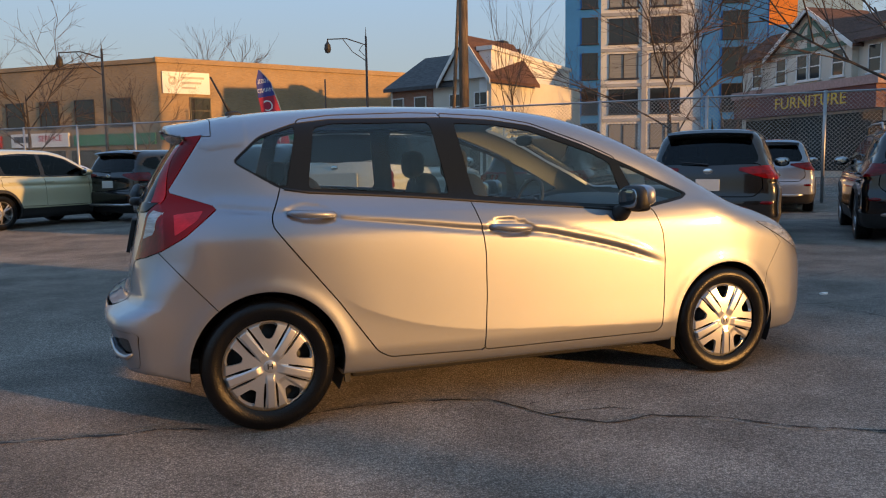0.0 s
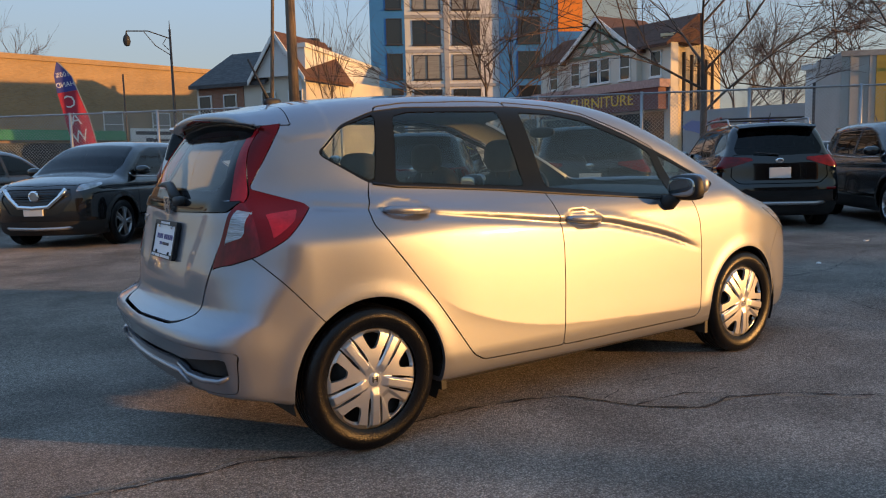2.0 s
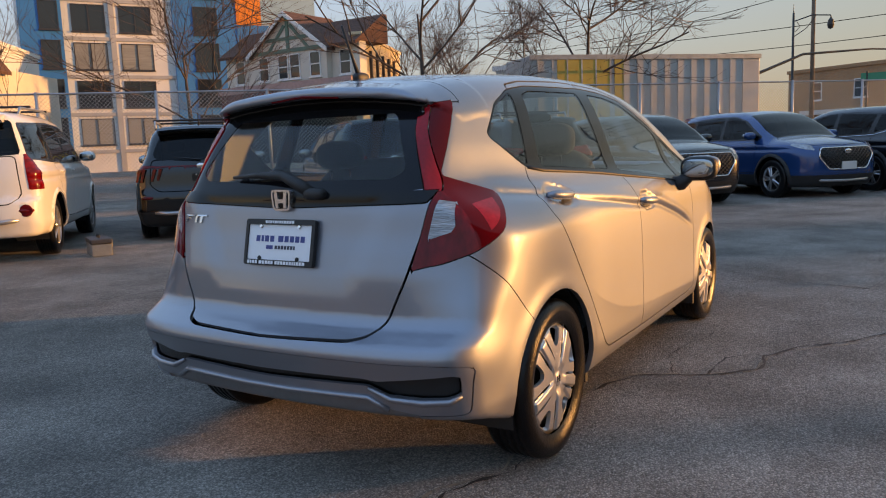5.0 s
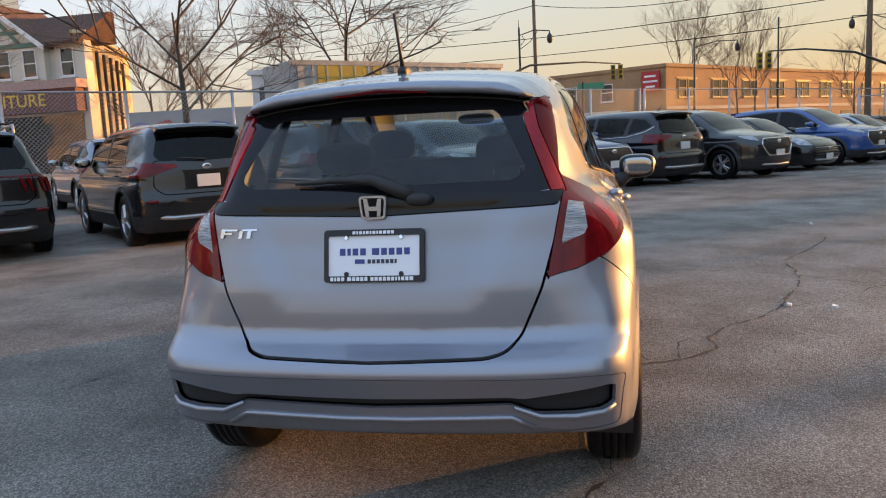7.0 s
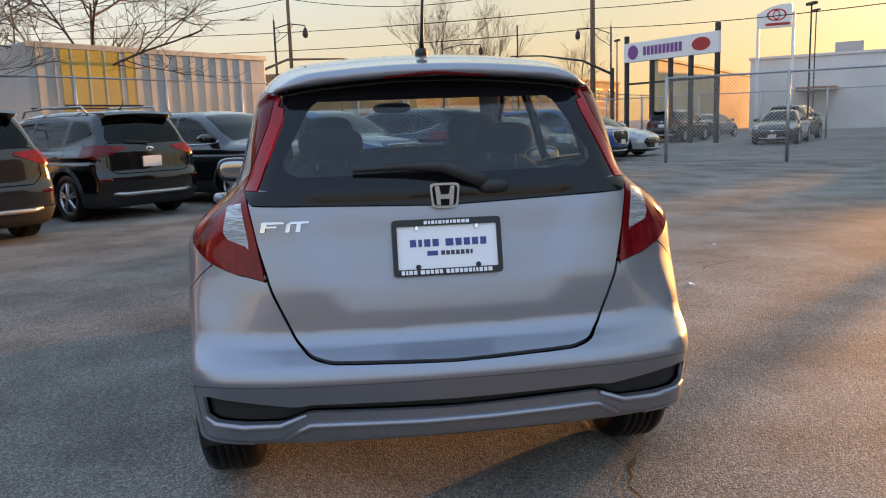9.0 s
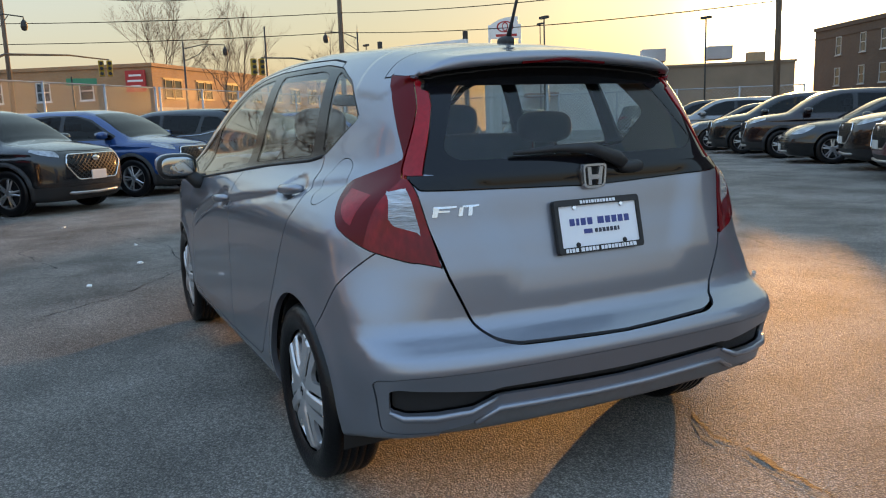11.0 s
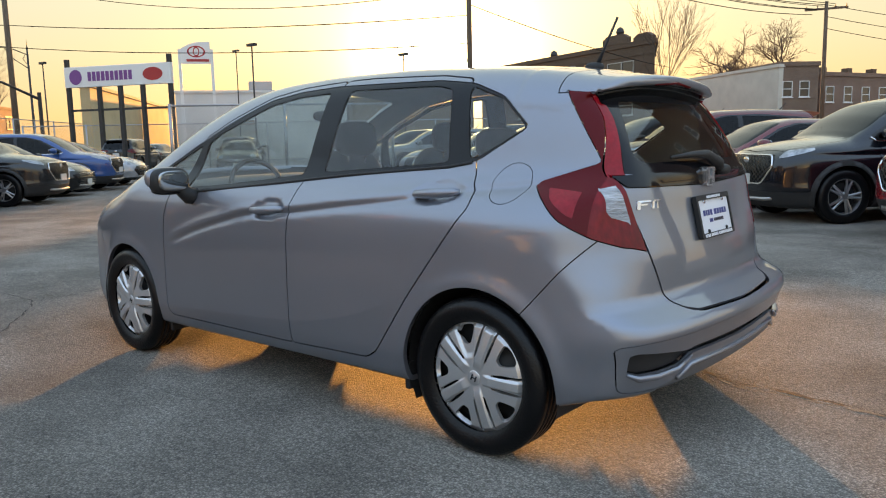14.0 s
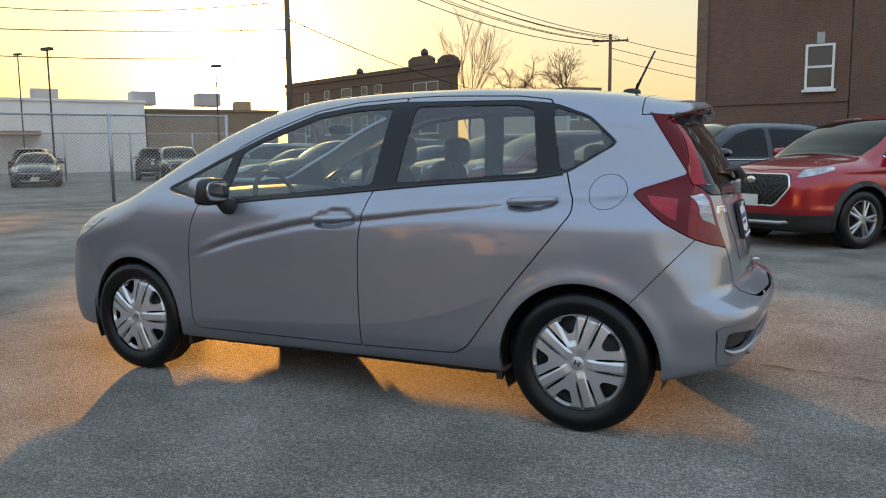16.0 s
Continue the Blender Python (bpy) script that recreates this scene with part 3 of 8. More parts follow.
# timbered house with a furniture shop below
a, b = Vector((38.4, 41.6, 0)), Vector((37.9, 29.0, 0))
e, w = house("timbered_house", a, b, 8.2, 0.7, stucco, "cream house with half-timbered gable and a furniture shop below")
gable(e, 3.4, 10.2, 8.0, 10.5, -0.5, 4, 0.35, shingle, stucco)
part("main_roof", prismed([(-0.5, 7.95), (-0.5, 8.15), (2.6, 10.15), (3.0, 10.15), (3.0, 8.21), (0.0, 8.21)], -0.3, w + 0.1, "x"), shingle, e, "brown shingled roof")
xm = 6.8
for pts in ([(xm - 0.13, 8.2), (xm + 0.13, 8.2), (xm + 0.13, 10.2), (xm - 0.13, 10.2)], [(xm - 2.2, 8.75), (xm + 2.2, 8.75), (xm + 1.9, 8.98), (xm - 1.9, 8.98)], [(xm - 1.9, 8.2), (xm - 1.62, 8.2), (xm - 0.15, 9.7), (xm - 0.35, 9.8)], [(xm + 1.9, 8.2), (xm + 1.62, 8.2), (xm + 0.15, 9.7), (xm + 0.35, 9.8)],
            [(xm - 3.2, 7.92), (xm + 3.2, 7.92), (xm + 3.2, 8.18), (xm - 3.2, 8.18)]):
    part("timber", prismed(pts, -0.58, -0.502), green_trim, e, "green timber board")
part("bay_wall", boxed(3.4, 10.2, -0.5, -0.002, 5.95, 8.0), stucco, e)
for x, y in ((1.5, 0), (4.4, -0.5), (xm - 0.55, -0.5), (xm + 0.55, -0.5), (9.2, -0.5), (w - 1.2, 0)):
    window(e, x, 6.15, 0.95, 1.65, y=y)
part("shop_sign", boxed(0.2, w - 0.2, -0.9, -0.02, 4.05, 5.4), mat("maroon_fascia", (0.16, 0.055, 0.05), 0.7, var=0.3, scale=1), e, "maroon shop fascia")
part("cornice", boxed(0.0, w, -1.0, -0.02, 5.402, 5.9), mat("pink_cornice", (0.45, 0.30, 0.27), 0.8), e)
words("sign_lettering", "FURNITURE", 1.05, pose(w * 0.58, -0.91, 4.75, 90, 0, 0), plain("yellow_sign_letters", (0.75, 0.50, 0.04), 0.5), e, 0.02, squeeze=1.1)
part("shop_window", boxed(0.5, w - 0.5, -0.06, 0.05, 0.4, 3.9), pane_mat, e)
b2 = Vector((49.5, 33.6, 0))
# the low sun's yellow is put into this wall's base colour
e2, w2 = house("side_wing", b + (b2 - b).normalized() * 0.30, b2, 8.6, 0.6, mat("sunlit_cream_wall", (0.60, 0.50, 0.33), 0.9, var=0.15, scale=0.5), "long cream side wall with dark downpipes", parapet=0.2)
part("rear_block", boxed(3.3, w2, 0.602, 6.0, 0, 8.5), stucco, e2)
for x in (2.2, 4.0, 5.8, 7.6, 9.4):
    part("downpipe", boxed(x, x + 0.22, -0.18, -0.002, 1.0, 7.8), dark_frame, e2)

# ---- yard beyond the fence ----
def container(a, b, h, z0, colours):
    m, w = front(a, b)
    e = thing("box_trailer", m, "white ribbed box trailer with a yellow panel", "trailer")
    part("body", boxed(0, w, 0, 2.5, z0, h, bevel=0.05), colours[0], e)
    for k in range(int(w / 0.6)):
        part("rib", boxed(k * 0.6 + 0.28, k * 0.6 + 0.34, -0.04, -0.002, z0 + 0.1, h - 0.1), colours[0], e)
    part("coloured_panel", boxed(1.1, 3.3, -0.03, -0.002, z0 + 0.15, h - 0.12), colours[1], e, "yellow side panel")
    part("coloured_panel", boxed(3.5, 3.9, -0.03, -0.002, z0 + 0.15, h - 0.12), colours[1], e)
    part("top_rail", boxed(-0.03, w + 0.03, -0.05, -0.003, h - 0.16, h + 0.02), steel_grey, e)
    part("frame", boxed(0.4, w - 0.4, 0.5, 2.0, z0 - 0.35, z0 - 0.002), dark_pole, e)
    for x in (1.2, w - 2.2, w - 1.1):
        part("wheel", lathed([(0.2, 0.0), (0.48, 0.0), (0.5, 0.06), (0.5, 0.3), (0.2, 0.3)], 20), rubber, e, at=pose(x, 0.25, 0.5))
        part("wheel", lathed([(0.2, 0.0), (0.48, 0.0), (0.5, 0.06), (0.5, 0.3), (0.2, 0.3)], 20), rubber, e, at=pose(x, 1.95, 0.5))
    part("landing_leg", boxed(2.6, 2.75, 1.1, 1.25, 0, z0 - 0.3), dark_pole, e)
    return e


container(Vector((23.2, 10.3, 0)), Vector((30.6, 3.4, 0)), 4.4, 1.25, (mat("grey_trailer_side", (0.46, 0.46, 0.44), 0.6, var=0.2, scale=0.8), mat("yellow_trailer_panel", (0.50, 0.36, 0.07), 0.5, var=0.15, scale=1)))
a, b = polar(E7, 24.6, 33), polar(E7, 21.6, 32)
e, w = house("small_depot", a, b, 4.2, 5, white_wall, "small white depot with a dark doorway", parapet=0.2, roof_m=white_wall)
part("doorway", boxed(0.35, w - 0.3, -0.05, 0.05, 0.0, 3.7), dark_frame, e)
a, b = polar(E7, 33.0, 37), polar(E7, 21.0, 34.5)
e, w = house("painted_yard_wall", a, b, 3.1, 0.4, grey_wall, "grey yard wall painted with blue and red graffiti", "wall")
for k in range(14):
    rnd = random.Random(300 + k)
    x, z = rnd.uniform(0.5, w - 1.0), rnd.uniform(0.8, 2.4)
    pts = [(x + rnd.uniform(0.3, 0.9) * math.cos(t), z + rnd.uniform(0.15, 0.42) * math.sin(t)) for t in (2 * math.pi * i / 9 for i in range(9))]
    part("painted_shape", prismed(pts, -0.006 - 0.0008 * k, -0.002), plain("graffiti_paint", ((0.45, 0.08, 0.06), (0.06, 0.10, 0.34), (0.42, 0.20, 0.22), (0.16, 0.2, 0.42))[k % 4], 0.6), e)

# long orange-brick building down the street
motel_trim = plain("dull_bronze_trim", (0.05, 0.04, 0.032), 0.6)
pg = Vector((67.3, -6.6, 0))
e, w = house("motel_building", pg, Vector((112.0, -42.0, 0)), 6.6, 16, orange_brick, "long two-storey orange brick building with paired windows", parapet=0.3)
k = 0
x = 3.2
while x < w - 2:
    for dx in (-0.75, 0.75):
        window(e, x + dx, 4.0, 1.25, 1.6, frame_m=motel_trim, pane=pane_mat)
    part("lintel", boxed(x - 1.7, x + 1.7, -0.05, -0.002, 5.62, 5.75), motel_trim, e)
    part("porch_bay", boxed(x - 1.6, x + 1.6, -0.04, 0.05, 0.6, 2.4), pane_mat, e)
    x += 5.6
part("storey_band", boxed(0, w, -0.08, -0.002, 2.9, 3.2), mat("pale_stone_band", (0.5, 0.44, 0.36), 0.8), e)
a = Vector((77.0, 8.0, 0))
e, w = house("motel_wing", a, pg + (a - pg).normalized() * 0.05, 6.6, 1.2, orange_brick, "side of the orange brick building with a red sign", parapet=0.3)
for x in (3.0, 7.5, 11.5):
    window(e, x, 4.0, 1.3, 1.6)
part("hanging_sign", boxed(w - 2.1, w - 0.35, -0.5, -0.3, 4.5, 6.3), sign_red, e, "red hanging sign with white lettering")
for z, a in ((5.80, 0.55), (5.35, 0.7), (4.90, 0.45)):
    part("sign_line", boxed(w - 1.22 - a, w - 1.22 + a, -0.515, -0.502, z, z + 0.16), sign_white, e)
part("awning", boxed(2.0, w - 4.0, -0.9, -0.02, 2.7, 3.1), plain("white_canopy", (0.6, 0.6, 0.58), 0.6), e)

# dealership side: sign frame, tall sign, pale wall
a, b = Vector((35.9, -14.7, 0)), Vector((30.7, -17.1, 0))
m, w = front(a, b)
e = thing("lot_sign", m, "white sign board with purple lettering on steel posts", "sign")
part("board", boxed(-0.1, w + 0.1, -0.12, 0.12, 4.15, 5.12, bevel=0.02), sign_white, e)
purple = plain("purple_sign_ink", (0.20, 0.06, 0.24), 0.5)
part("sign_disc", lathed([(0, -0.125), (0.36, -0.125), (0.36, -0.122)], 20), purple, e, at=pose(0.55, -0.01, 4.63))
for k in range(10):
    part("sign_block", boxed(1.25 + k * 0.255, 1.44 + k * 0.255, -0.135, -0.121, 4.42, 4.86), purple, e)
part("sign_oval", lathed([(0, -0.125), (0.34, -0.125), (0.34, -0.122)], 20), sign_red, e, at=pose(w - 0.85, -0.01, 4.63) @ Matrix.Diagonal((1.6, 1, 0.9, 1)))
for x in (0.0, 1.75, 2.95, 4.2, w):
    part("post", boxed(x - 0.09, x + 0.09, -0.09, 0.09, 0, 5.5 if x in (0.0, w) else 4.15), dark_pole, e)
part("cross_bar", boxed(0.1, w - 0.1, -0.05, 0.05, 3.0, 3.1), dark_pole, e)
a, b = polar(E14, -31.95, 68), polar(E14, -33.95, 68)
m, w = front(a, b)
e = thing("tall_sign", m, "tall white sign with a red oval mark on two posts", "sign")
part("board", prismed([(-0.1, 7.9), (w - 0.2, 7.9), (w - 0.2, 9.65), (w * 0.5, 9.6), (w * 0.25, 9.45), (-0.1, 9.1)], -0.2, 0.2), sign_white, e)
part("sign_oval", lathed([(0.50, -0.21), (0.62, -0.21), (0.62, -0.201), (0.50, -0.201)], 24), sign_red, e, at=pose(w / 2 - 0.1, 0, 8.85) @ Matrix.Diagonal((1.15, 1, 0.75, 1)))
part("sign_oval", lathed([(0.20, -0.215), (0.28, -0.215), (0.28, -0.203), (0.20, -0.203)], 24), sign_red, e, at=pose(w / 2 - 0.1, 0, 8.85) @ Matrix.Diagonal((0.9, 1, 1.4, 1)))
part("sign_block", boxed(0.3, w - 0.3, -0.215, -0.202, 8.05, 8.25), sign_red, e)
for x in (-0.34, w - 0.19):
    part("post", boxed(x, x + 0.23, -0.13, 0.13, 0, 9.05), sign_white, e)
a, b = polar(E14, -31.3, 69), polar(E16, -43.9, 69.5)
e, w = house("dealer_wall", a, b, 5.6, 14, white_wall, "long pale showroom wall with roof units", parapet=0.2)
for x in (6.0, 13.5, 19.0):
    part("roof_unit", boxed(x, x + 2.0, 2, 4, 5.602, 6.7, bevel=0.05), grey_wall, e)
part("canopy", boxed(w * 0.25, w * 0.45, -3, -0.02, 2.9, 3.2), mat("terracotta_canopy", (0.36, 0.16, 0.08), 0.8), e)
e, w = house("brown_block", polar(E16, -44.0, 70.5), polar(E16, -52.8, 72), 5.0, 10, mat("brown_render", (0.26, 0.19, 0.13), 0.9, var=0.2, scale=0.5), "low brown building with a square chimney", parapet=0.2)
part("chimney", boxed(w * 0.68, w * 0.68 + 1.4, 1, 2.4, 5.002, 6.0), tan_brick, e)
# cream render with the evening light's yellow mixed into its colour
e, w = house("low_yellow_building", polar(E14, -26.0, 55), polar(E14, -31.2, 92), 5.1, 0.6, mat("yellow_lit_render", (0.55, 0.42, 0.24), 0.9, var=0.15, scale=0.5), "low cream building behind the sign", parapet=0.2)

# dark three-storey block beside the sun
a, b = Vector((52.4, -69.6, 0)), Vector((25.9, -58.4, 0))
e, w = house("dark_flats", a, b, 8.8, 8, dark_brick, "dark brown brick flats with a stepped parapet and pale window trims", parapet=0.4)
for ob in e.children:
    for v in ob.data.vertices:  # the block stands skew to the street
        v.co.x -= 1.15 * max(v.co.y - 0.3, 0.0)
pale_trim = mat("pale_weathered_trim", (0.46, 0.44, 0.40), 0.8, var=0.2, scale=3)
for x, ww in ((4.4, 0.9), (8.4, 0.9), (12.0, 1.8), (15.1, 1.0), (17.4, 1.1)):
    window(e, x, 6.2, ww, 1.75, frame_m=pale_trim)
    window(e, x - 0.05, 3.3, ww, 1.7, frame_m=pale_trim)
window(e, 24.5, 5.75, 3.5, 1.9, frame_m=pale_trim)
window(e, 24.9, 3.05, 2.5, 1.65, frame_m=pale_trim)
part("mullion", boxed(24.6, 24.72, -0.08, -0.003, 5.82, 7.58), pale_trim, e)
part("belt_course", boxed(0.0, w, -0.07, -0.002, 8.0, 8.2), dark_brick, e)
for x0, x1, z in ((22.2, 25.5, 10.0), (26.3, 28.6, 9.75)):
    part("stepped_parapet", prismed([(x0, 9.202), (x1, 9.202), (x1, z - 0.3), (x1 - 0.6, z), (x0 + 0.6, z), (x0, z - 0.3)], -0.16, 0.3), dark_brick, e)
for x, z in ((13.0, 9.0), (23.2, 9.9)):
    part("roof_fan", lathed([(0.05, 0.0), (0.28, 0.2), (0.38, 0.5), (0.28, 0.8), (0.05, 0.95)], 12, "z"), dark_pole, e, at=pose(x, 1.0, z))
a, b = polar(E14, -75.5, 88), polar(E14, -85.0, 116)
e, w = house("row_houses", a, b, 6.8, 10, brick_mat("brown_row_brick", (0.24, 0.14, 0.10), (0.20, 0.11, 0.08), (0.2, 0.16, 0.13)), "terrace of two-storey brown brick row houses", parapet=0.4)
x = 1.5
while x < w - 1:
    window(e, x, 4.2, 1.3, 1.6)
    window(e, x, 1.0, 1.2, 1.7)
    x += 2.9
for k in range(5):
    part("chimney", boxed(3 + k * 4.2, 3.7 + k * 4.2, 2, 2.8, 6.802, 7.9), dark_brick, e)

# end house of the terrace: one front, one long side wall
row_brick = brick_mat("weathered_brown_brick", (0.22, 0.14, 0.10), (0.18, 0.11, 0.08), (0.2, 0.16, 0.13))
c = polar(E14, -73.0, 82)
e, w = house("end_house", c, polar(E14, -75.4, 84), 7.5, 9, row_brick, "brown brick end house with two upper windows", parapet=0.4)
for x in (0.9, 2.6):
    window(e, x, 4.6, 1.0, 1.5)
    window(e, x, 1.2, 1.0, 1.7)
# the end house's long side, a thin wall set as its own block
e, w = house("long_cream_house", polar(E14, -66.0, 100), c + Vector((-0.02, 0.06, 0)), 7.4, 0.5, stucco, "long grey-cream side wall of the end house", parapet=0.3)

# near brick apartment house
a = polar(E16, -82.6, 35)
b = polar(E16, -91.9, 34.4)
e, w = house("brick_apartment_house", a, b, 15.5, 14, red_brick, "red-brown brick apartment house with white sash windows", parapet=0.4)
for x in (w - 1.05,):
    for z in (3.55, 7.2, 10.7):
        window(e, x, z, 1.05, 1.75, fw=0.09)
        part("keystone", boxed(x - 0.14, x + 0.14, -0.06, -0.002, z + 1.78, z + 2.2), grey_wall, e)
part("brick_band", boxed(-0.05, w, -0.06, -0.002, 3.05, 3.25), red_brick, e)
part("corner_quoin", boxed(-0.08, 0.35, -0.08, -0.002, 0, 15.4), brick_mat("ragged_corner_brick", (0.20, 0.12, 0.08), (0.15, 0.08, 0.06), (0.18, 0.14, 0.11)), e)
c = polar(E16, -112, 31)
e, w = house("brick_apartment_bay", b + (c - b).normalized() * 0.06, c, 15.5, 13, red_brick, "projecting bay of the brick apartment house", parapet=0.4)
for x in (3.0, 7.0):
    for z in (3.55, 7.2, 10.7):
        window(e, x, z, 1.05, 1.75, fw=0.09)

# ---- chain-link fence, poles and wires ----
def lot(u, v, z=0.0):
    return Vector((u * UX + v * VX, u * UY + v * VY, z))


def chain_fence(a, b, h, gap, pitch=0.11, label="tall chain-link fence with steel posts and top rail"):
    m, w = front(a, b)
    e = thing("chain_link_fence", m, label, "fence")
    n = int(w / gap)
    post = mesh_of("post", tubed([(0, 0, 0), (0, 0, h + 0.05)], 0.045, 8), steel_grey, True)
    for k in range(n + 1):
        part("post", post, None, e, at=pose(k * w / n, 0, 0))
    part("top_rail", tubed([(0, 0, h), (w, 0, h)], 0.028, 6), steel_grey, e)
    part("bottom_wire", tubed([(0, 0, 0.08), (w, 0, 0.08)], 0.008, 4), steel_grey, e)
    verts, faces = [], []
    t = 0.0045
    def strip(x0, z0, x1, z1):
        k = len(verts)
        d = Vector((x1 - x0, 0, z1 - z0)).normalized()
        nx, nz = -d.z * t, d.x * t
        verts.extend([(x0 + nx, 0, z0 + nz), (x0 - nx, 0, z0 - nz), (x1 - nx, 0, z1 - nz), (x1 + nx, 0, z1 + nz)])
        faces.append((k, k + 1, k + 2, k + 3))
    x = -h
    while x < w:
        for s in (1, -1):
            x0, z0, x1, z1 = (x, 0.05, x + h, h) if s > 0 else (x, h, x + h, 0.05)
            ca, cb = max(0.0, -x0 / h), min(1.0, (w - x0) / h)
            if cb > ca:
                strip(x0 + ca * h, z0 + (z1 - z0) * ca, x0 + cb * h, z0 + (z1 - z0) * cb)
        x += pitch
    me = bpy.data.meshes.new("mesh_wire")
    me.from_pydata(verts, [], faces)
    me.materials.append(steel_grey)
    tagged(part("mesh_wire", me, None, e), kind="stuff")
    return e


chain_fence(lot(-30, 19.0), lot(24, 19.0), 2.95, 2.9)
chain_fence(lot(24.3, 19.0), lot(70, 19.0), 2.95, 2.9, 0.16)
chain_fence(Vector((16.6, -8.6, 0)), Vector((13.0, -13.6, 0)), 2.3, 2.4, 0.10, "short chain-link fence panel across the lot")
chain_fence(Vector((40.0, -14.0, 0)), Vector((24.0, -33.0, 0)), 2.4, 3.0, 0.18, "chain-link fence of the neighbouring car lot")


def pole(p, h, r=0.13, material=timber, arms=0, lean=(0, 0), label="weathered timber utility pole with wires", turn=0.0):
    e = thing("utility_pole", pose(p.x, p.y, 0, 0, 0, turn), label, "pole")
    part("shaft", tubed([(0, 0, 0), (lean[0], lean[1], h)], [r, r * 0.7], 10), material, e, smooth=True)
    for k in range(arms):
        z = h - 0.5 - k * 0.7
        part("cross_arm", boxed(-1.2, 1.2, -0.06, 0.06, z, z + 0.12), timber, e)
        for x in (-1.1, -0.5, 0.5, 1.1):
            part("insulator", tubed([(x, 0, z + 0.12), (x, 0, z + 0.28)], [0.04, 0.03], 6), dark_pole, e)
    return e


def street_lamp(p, h, out, label="dark ornate street lamp with a hanging lantern", arm=2.2):
    e = thing("street_lamp", pose(p.x, p.y, 0, 0, 0, out), label, "lamp")
    part("shaft", tubed([(0, 0, 0), (0, 0, 1.0), (0, 0, h)], [0.16, 0.10, 0.06], 10), dark_pole, e, smooth=True)
    part("arm", tubed([(0, 0, h - 0.5), (arm * 0.5, 0, h - 0.15), (arm, 0, h - 0.2)], 0.035, 6), dark_pole, e)
    part("brace", tubed([(0, 0, h - 1.4), (arm * 0.35, 0, h - 0.9), (arm * 0.6, 0, h - 0.2)], 0.025, 6), dark_pole, e)
    part("scroll", tubed([(0.1, 0, h - 1.1), (0.4, 0, h - 0.8), (0.2, 0, h - 0.5)], 0.02, 6), dark_pole, e)
    part("lantern", lathed([(0.02, 0.0), (0.05, -0.15), (0.16, -0.3), (0.20, -0.55), (0.14, -0.75), (0.0, -0.8)], 12, "z"), dark_pole, e, at=pose(arm, 0, h - 0.2))
    part("finial", tubed([(0, 0, h), (0, 0, h + 0.5)], [0.03, 0.01], 6), dark_pole, e)
    return e


pole_c = Vector((8.6, 21.4, 0))
pole(pole_c, 13, 0.19)
pole(Vector((12.2, 32.4, 0)), 14, 0.10, lean=(1.0, 0.4))
street_lamp(polar(E0, 93.0, 46), 7.6, 165)
street_lamp(polar(E0, 75.2, 46), 8.6, 170)
pole(polar(E0, 78.2, 50), 6.6, 0.07, dark_pole, label="thin dark steel pole beside the street")
pole_g = Vector((48.2, -16.9, 0))
pole(pole_g, 14, 0.2)
pole7 = polar(E7, 4.3, 55)
pole(pole7, 13, 0.15)
street_lamp(polar(E7, 5.4, 52), 8.2, -60)
pole(polar(E7, -11.9, 56), 8.0, 0.08, dark_pole, label="thin dark steel pole beside the street")
street_lamp(polar(E7, -6.6, 62), 7.6, -95, arm=3.0)
street_lamp(polar(E12, -21.5, 60), 8.0, 110, arm=3.0)
pole_i = Vector((20.6, -27.0, 0))
pole(pole_i, 14, 0.15, arms=2, turn=35)
pole_t = Vector((10.6, -49.6, 0))
pole(pole_t, 9.1, 0.15, arms=1, turn=15)
for az, d, h in ((-38.2, 40, 6.0), (-48.7, 44, 5.9), (-24.4, 52, 6.2), (-36.5, 60, 8.0)):
    e = pole(polar(E16, az, d), h, 0.05, dark_pole, label="thin steel light pole with a small lamp head")
    part("lamp_head", boxed(-0.3, 0.3, -0.1, 0.1, h, h + 0.12), dark_pole, e)
# traffic signals on long arms
for base, tip, z in ((polar(E7, 8.0, 46), Vector((52.0, -2.3, 0)), 5.4), (Vector((46, -17.5, 0)), Vector((45.4, -10.6, 0)), 5.0)):
    e = thing("traffic_signal", Matrix.Translation(base), "traffic signal hanging from a long curved arm", "traffic light")
    d = tip - base
    part("mast", tubed([(0, 0, 0), (0, 0, 4.6)], 0.12, 8), dark_pole, e)
    part("arm", tubed([(0, 0, 4.2), (d.x * 0.3, d.y * 0.3, z + 0.1), (d.x * 0.7, d.y * 0.7, z + 0.45), (d.x, d.y, z + 0.45)], [0.09, 0.07, 0.05, 0.04], 8), dark_pole, e)
    for off in (0.0, 0.5):
        hd = part("signal_head", boxed(-0.16, 0.16, -0.16, 0.16, -1.0, 0.0, bevel=0.03), plain("yellow_signal_case", (0.42, 0.26, 0.02), 0.5), e, at=pose(d.x, d.y + off, z + 0.4))
        for k in range(3):
            part("visor", tubed([(-0.16, 0, -0.18 - k * 0.32), (-0.32, 0, -0.19 - k * 0.32)], 0.11, 10), dark_pole, hd)
e = thing("street_sign", Matrix.Translation(polar(E7, 1.0, 50)), "green street name sign on a thin post", "sign")
part("post", tubed([(0, 0, 0), (0, 0, 4.4)], 0.05, 6), dark_pole, e)
part("blade", boxed(-0.02, 0.02, -1.3, 0.3, 3.9, 4.3), plain("green_sign_plate", (0.02, 0.22, 0.12), 0.4), e)


cable = plain("black_cable", (0.008, 0.008, 0.008), 0.9, spec=0.1)


def wire(a, b, sag, r=0.021):
    k = 14
    pts = [a.lerp(b, i / k) - Vector((0, 0, sag * 4 * (i / k) * (1 - i / k))) for i in range(k + 1)]
    tagged(part("overhead_wire", tubed(pts, r, 4), cable), "thin black overhead wire between poles", "wire", "overhead wires")


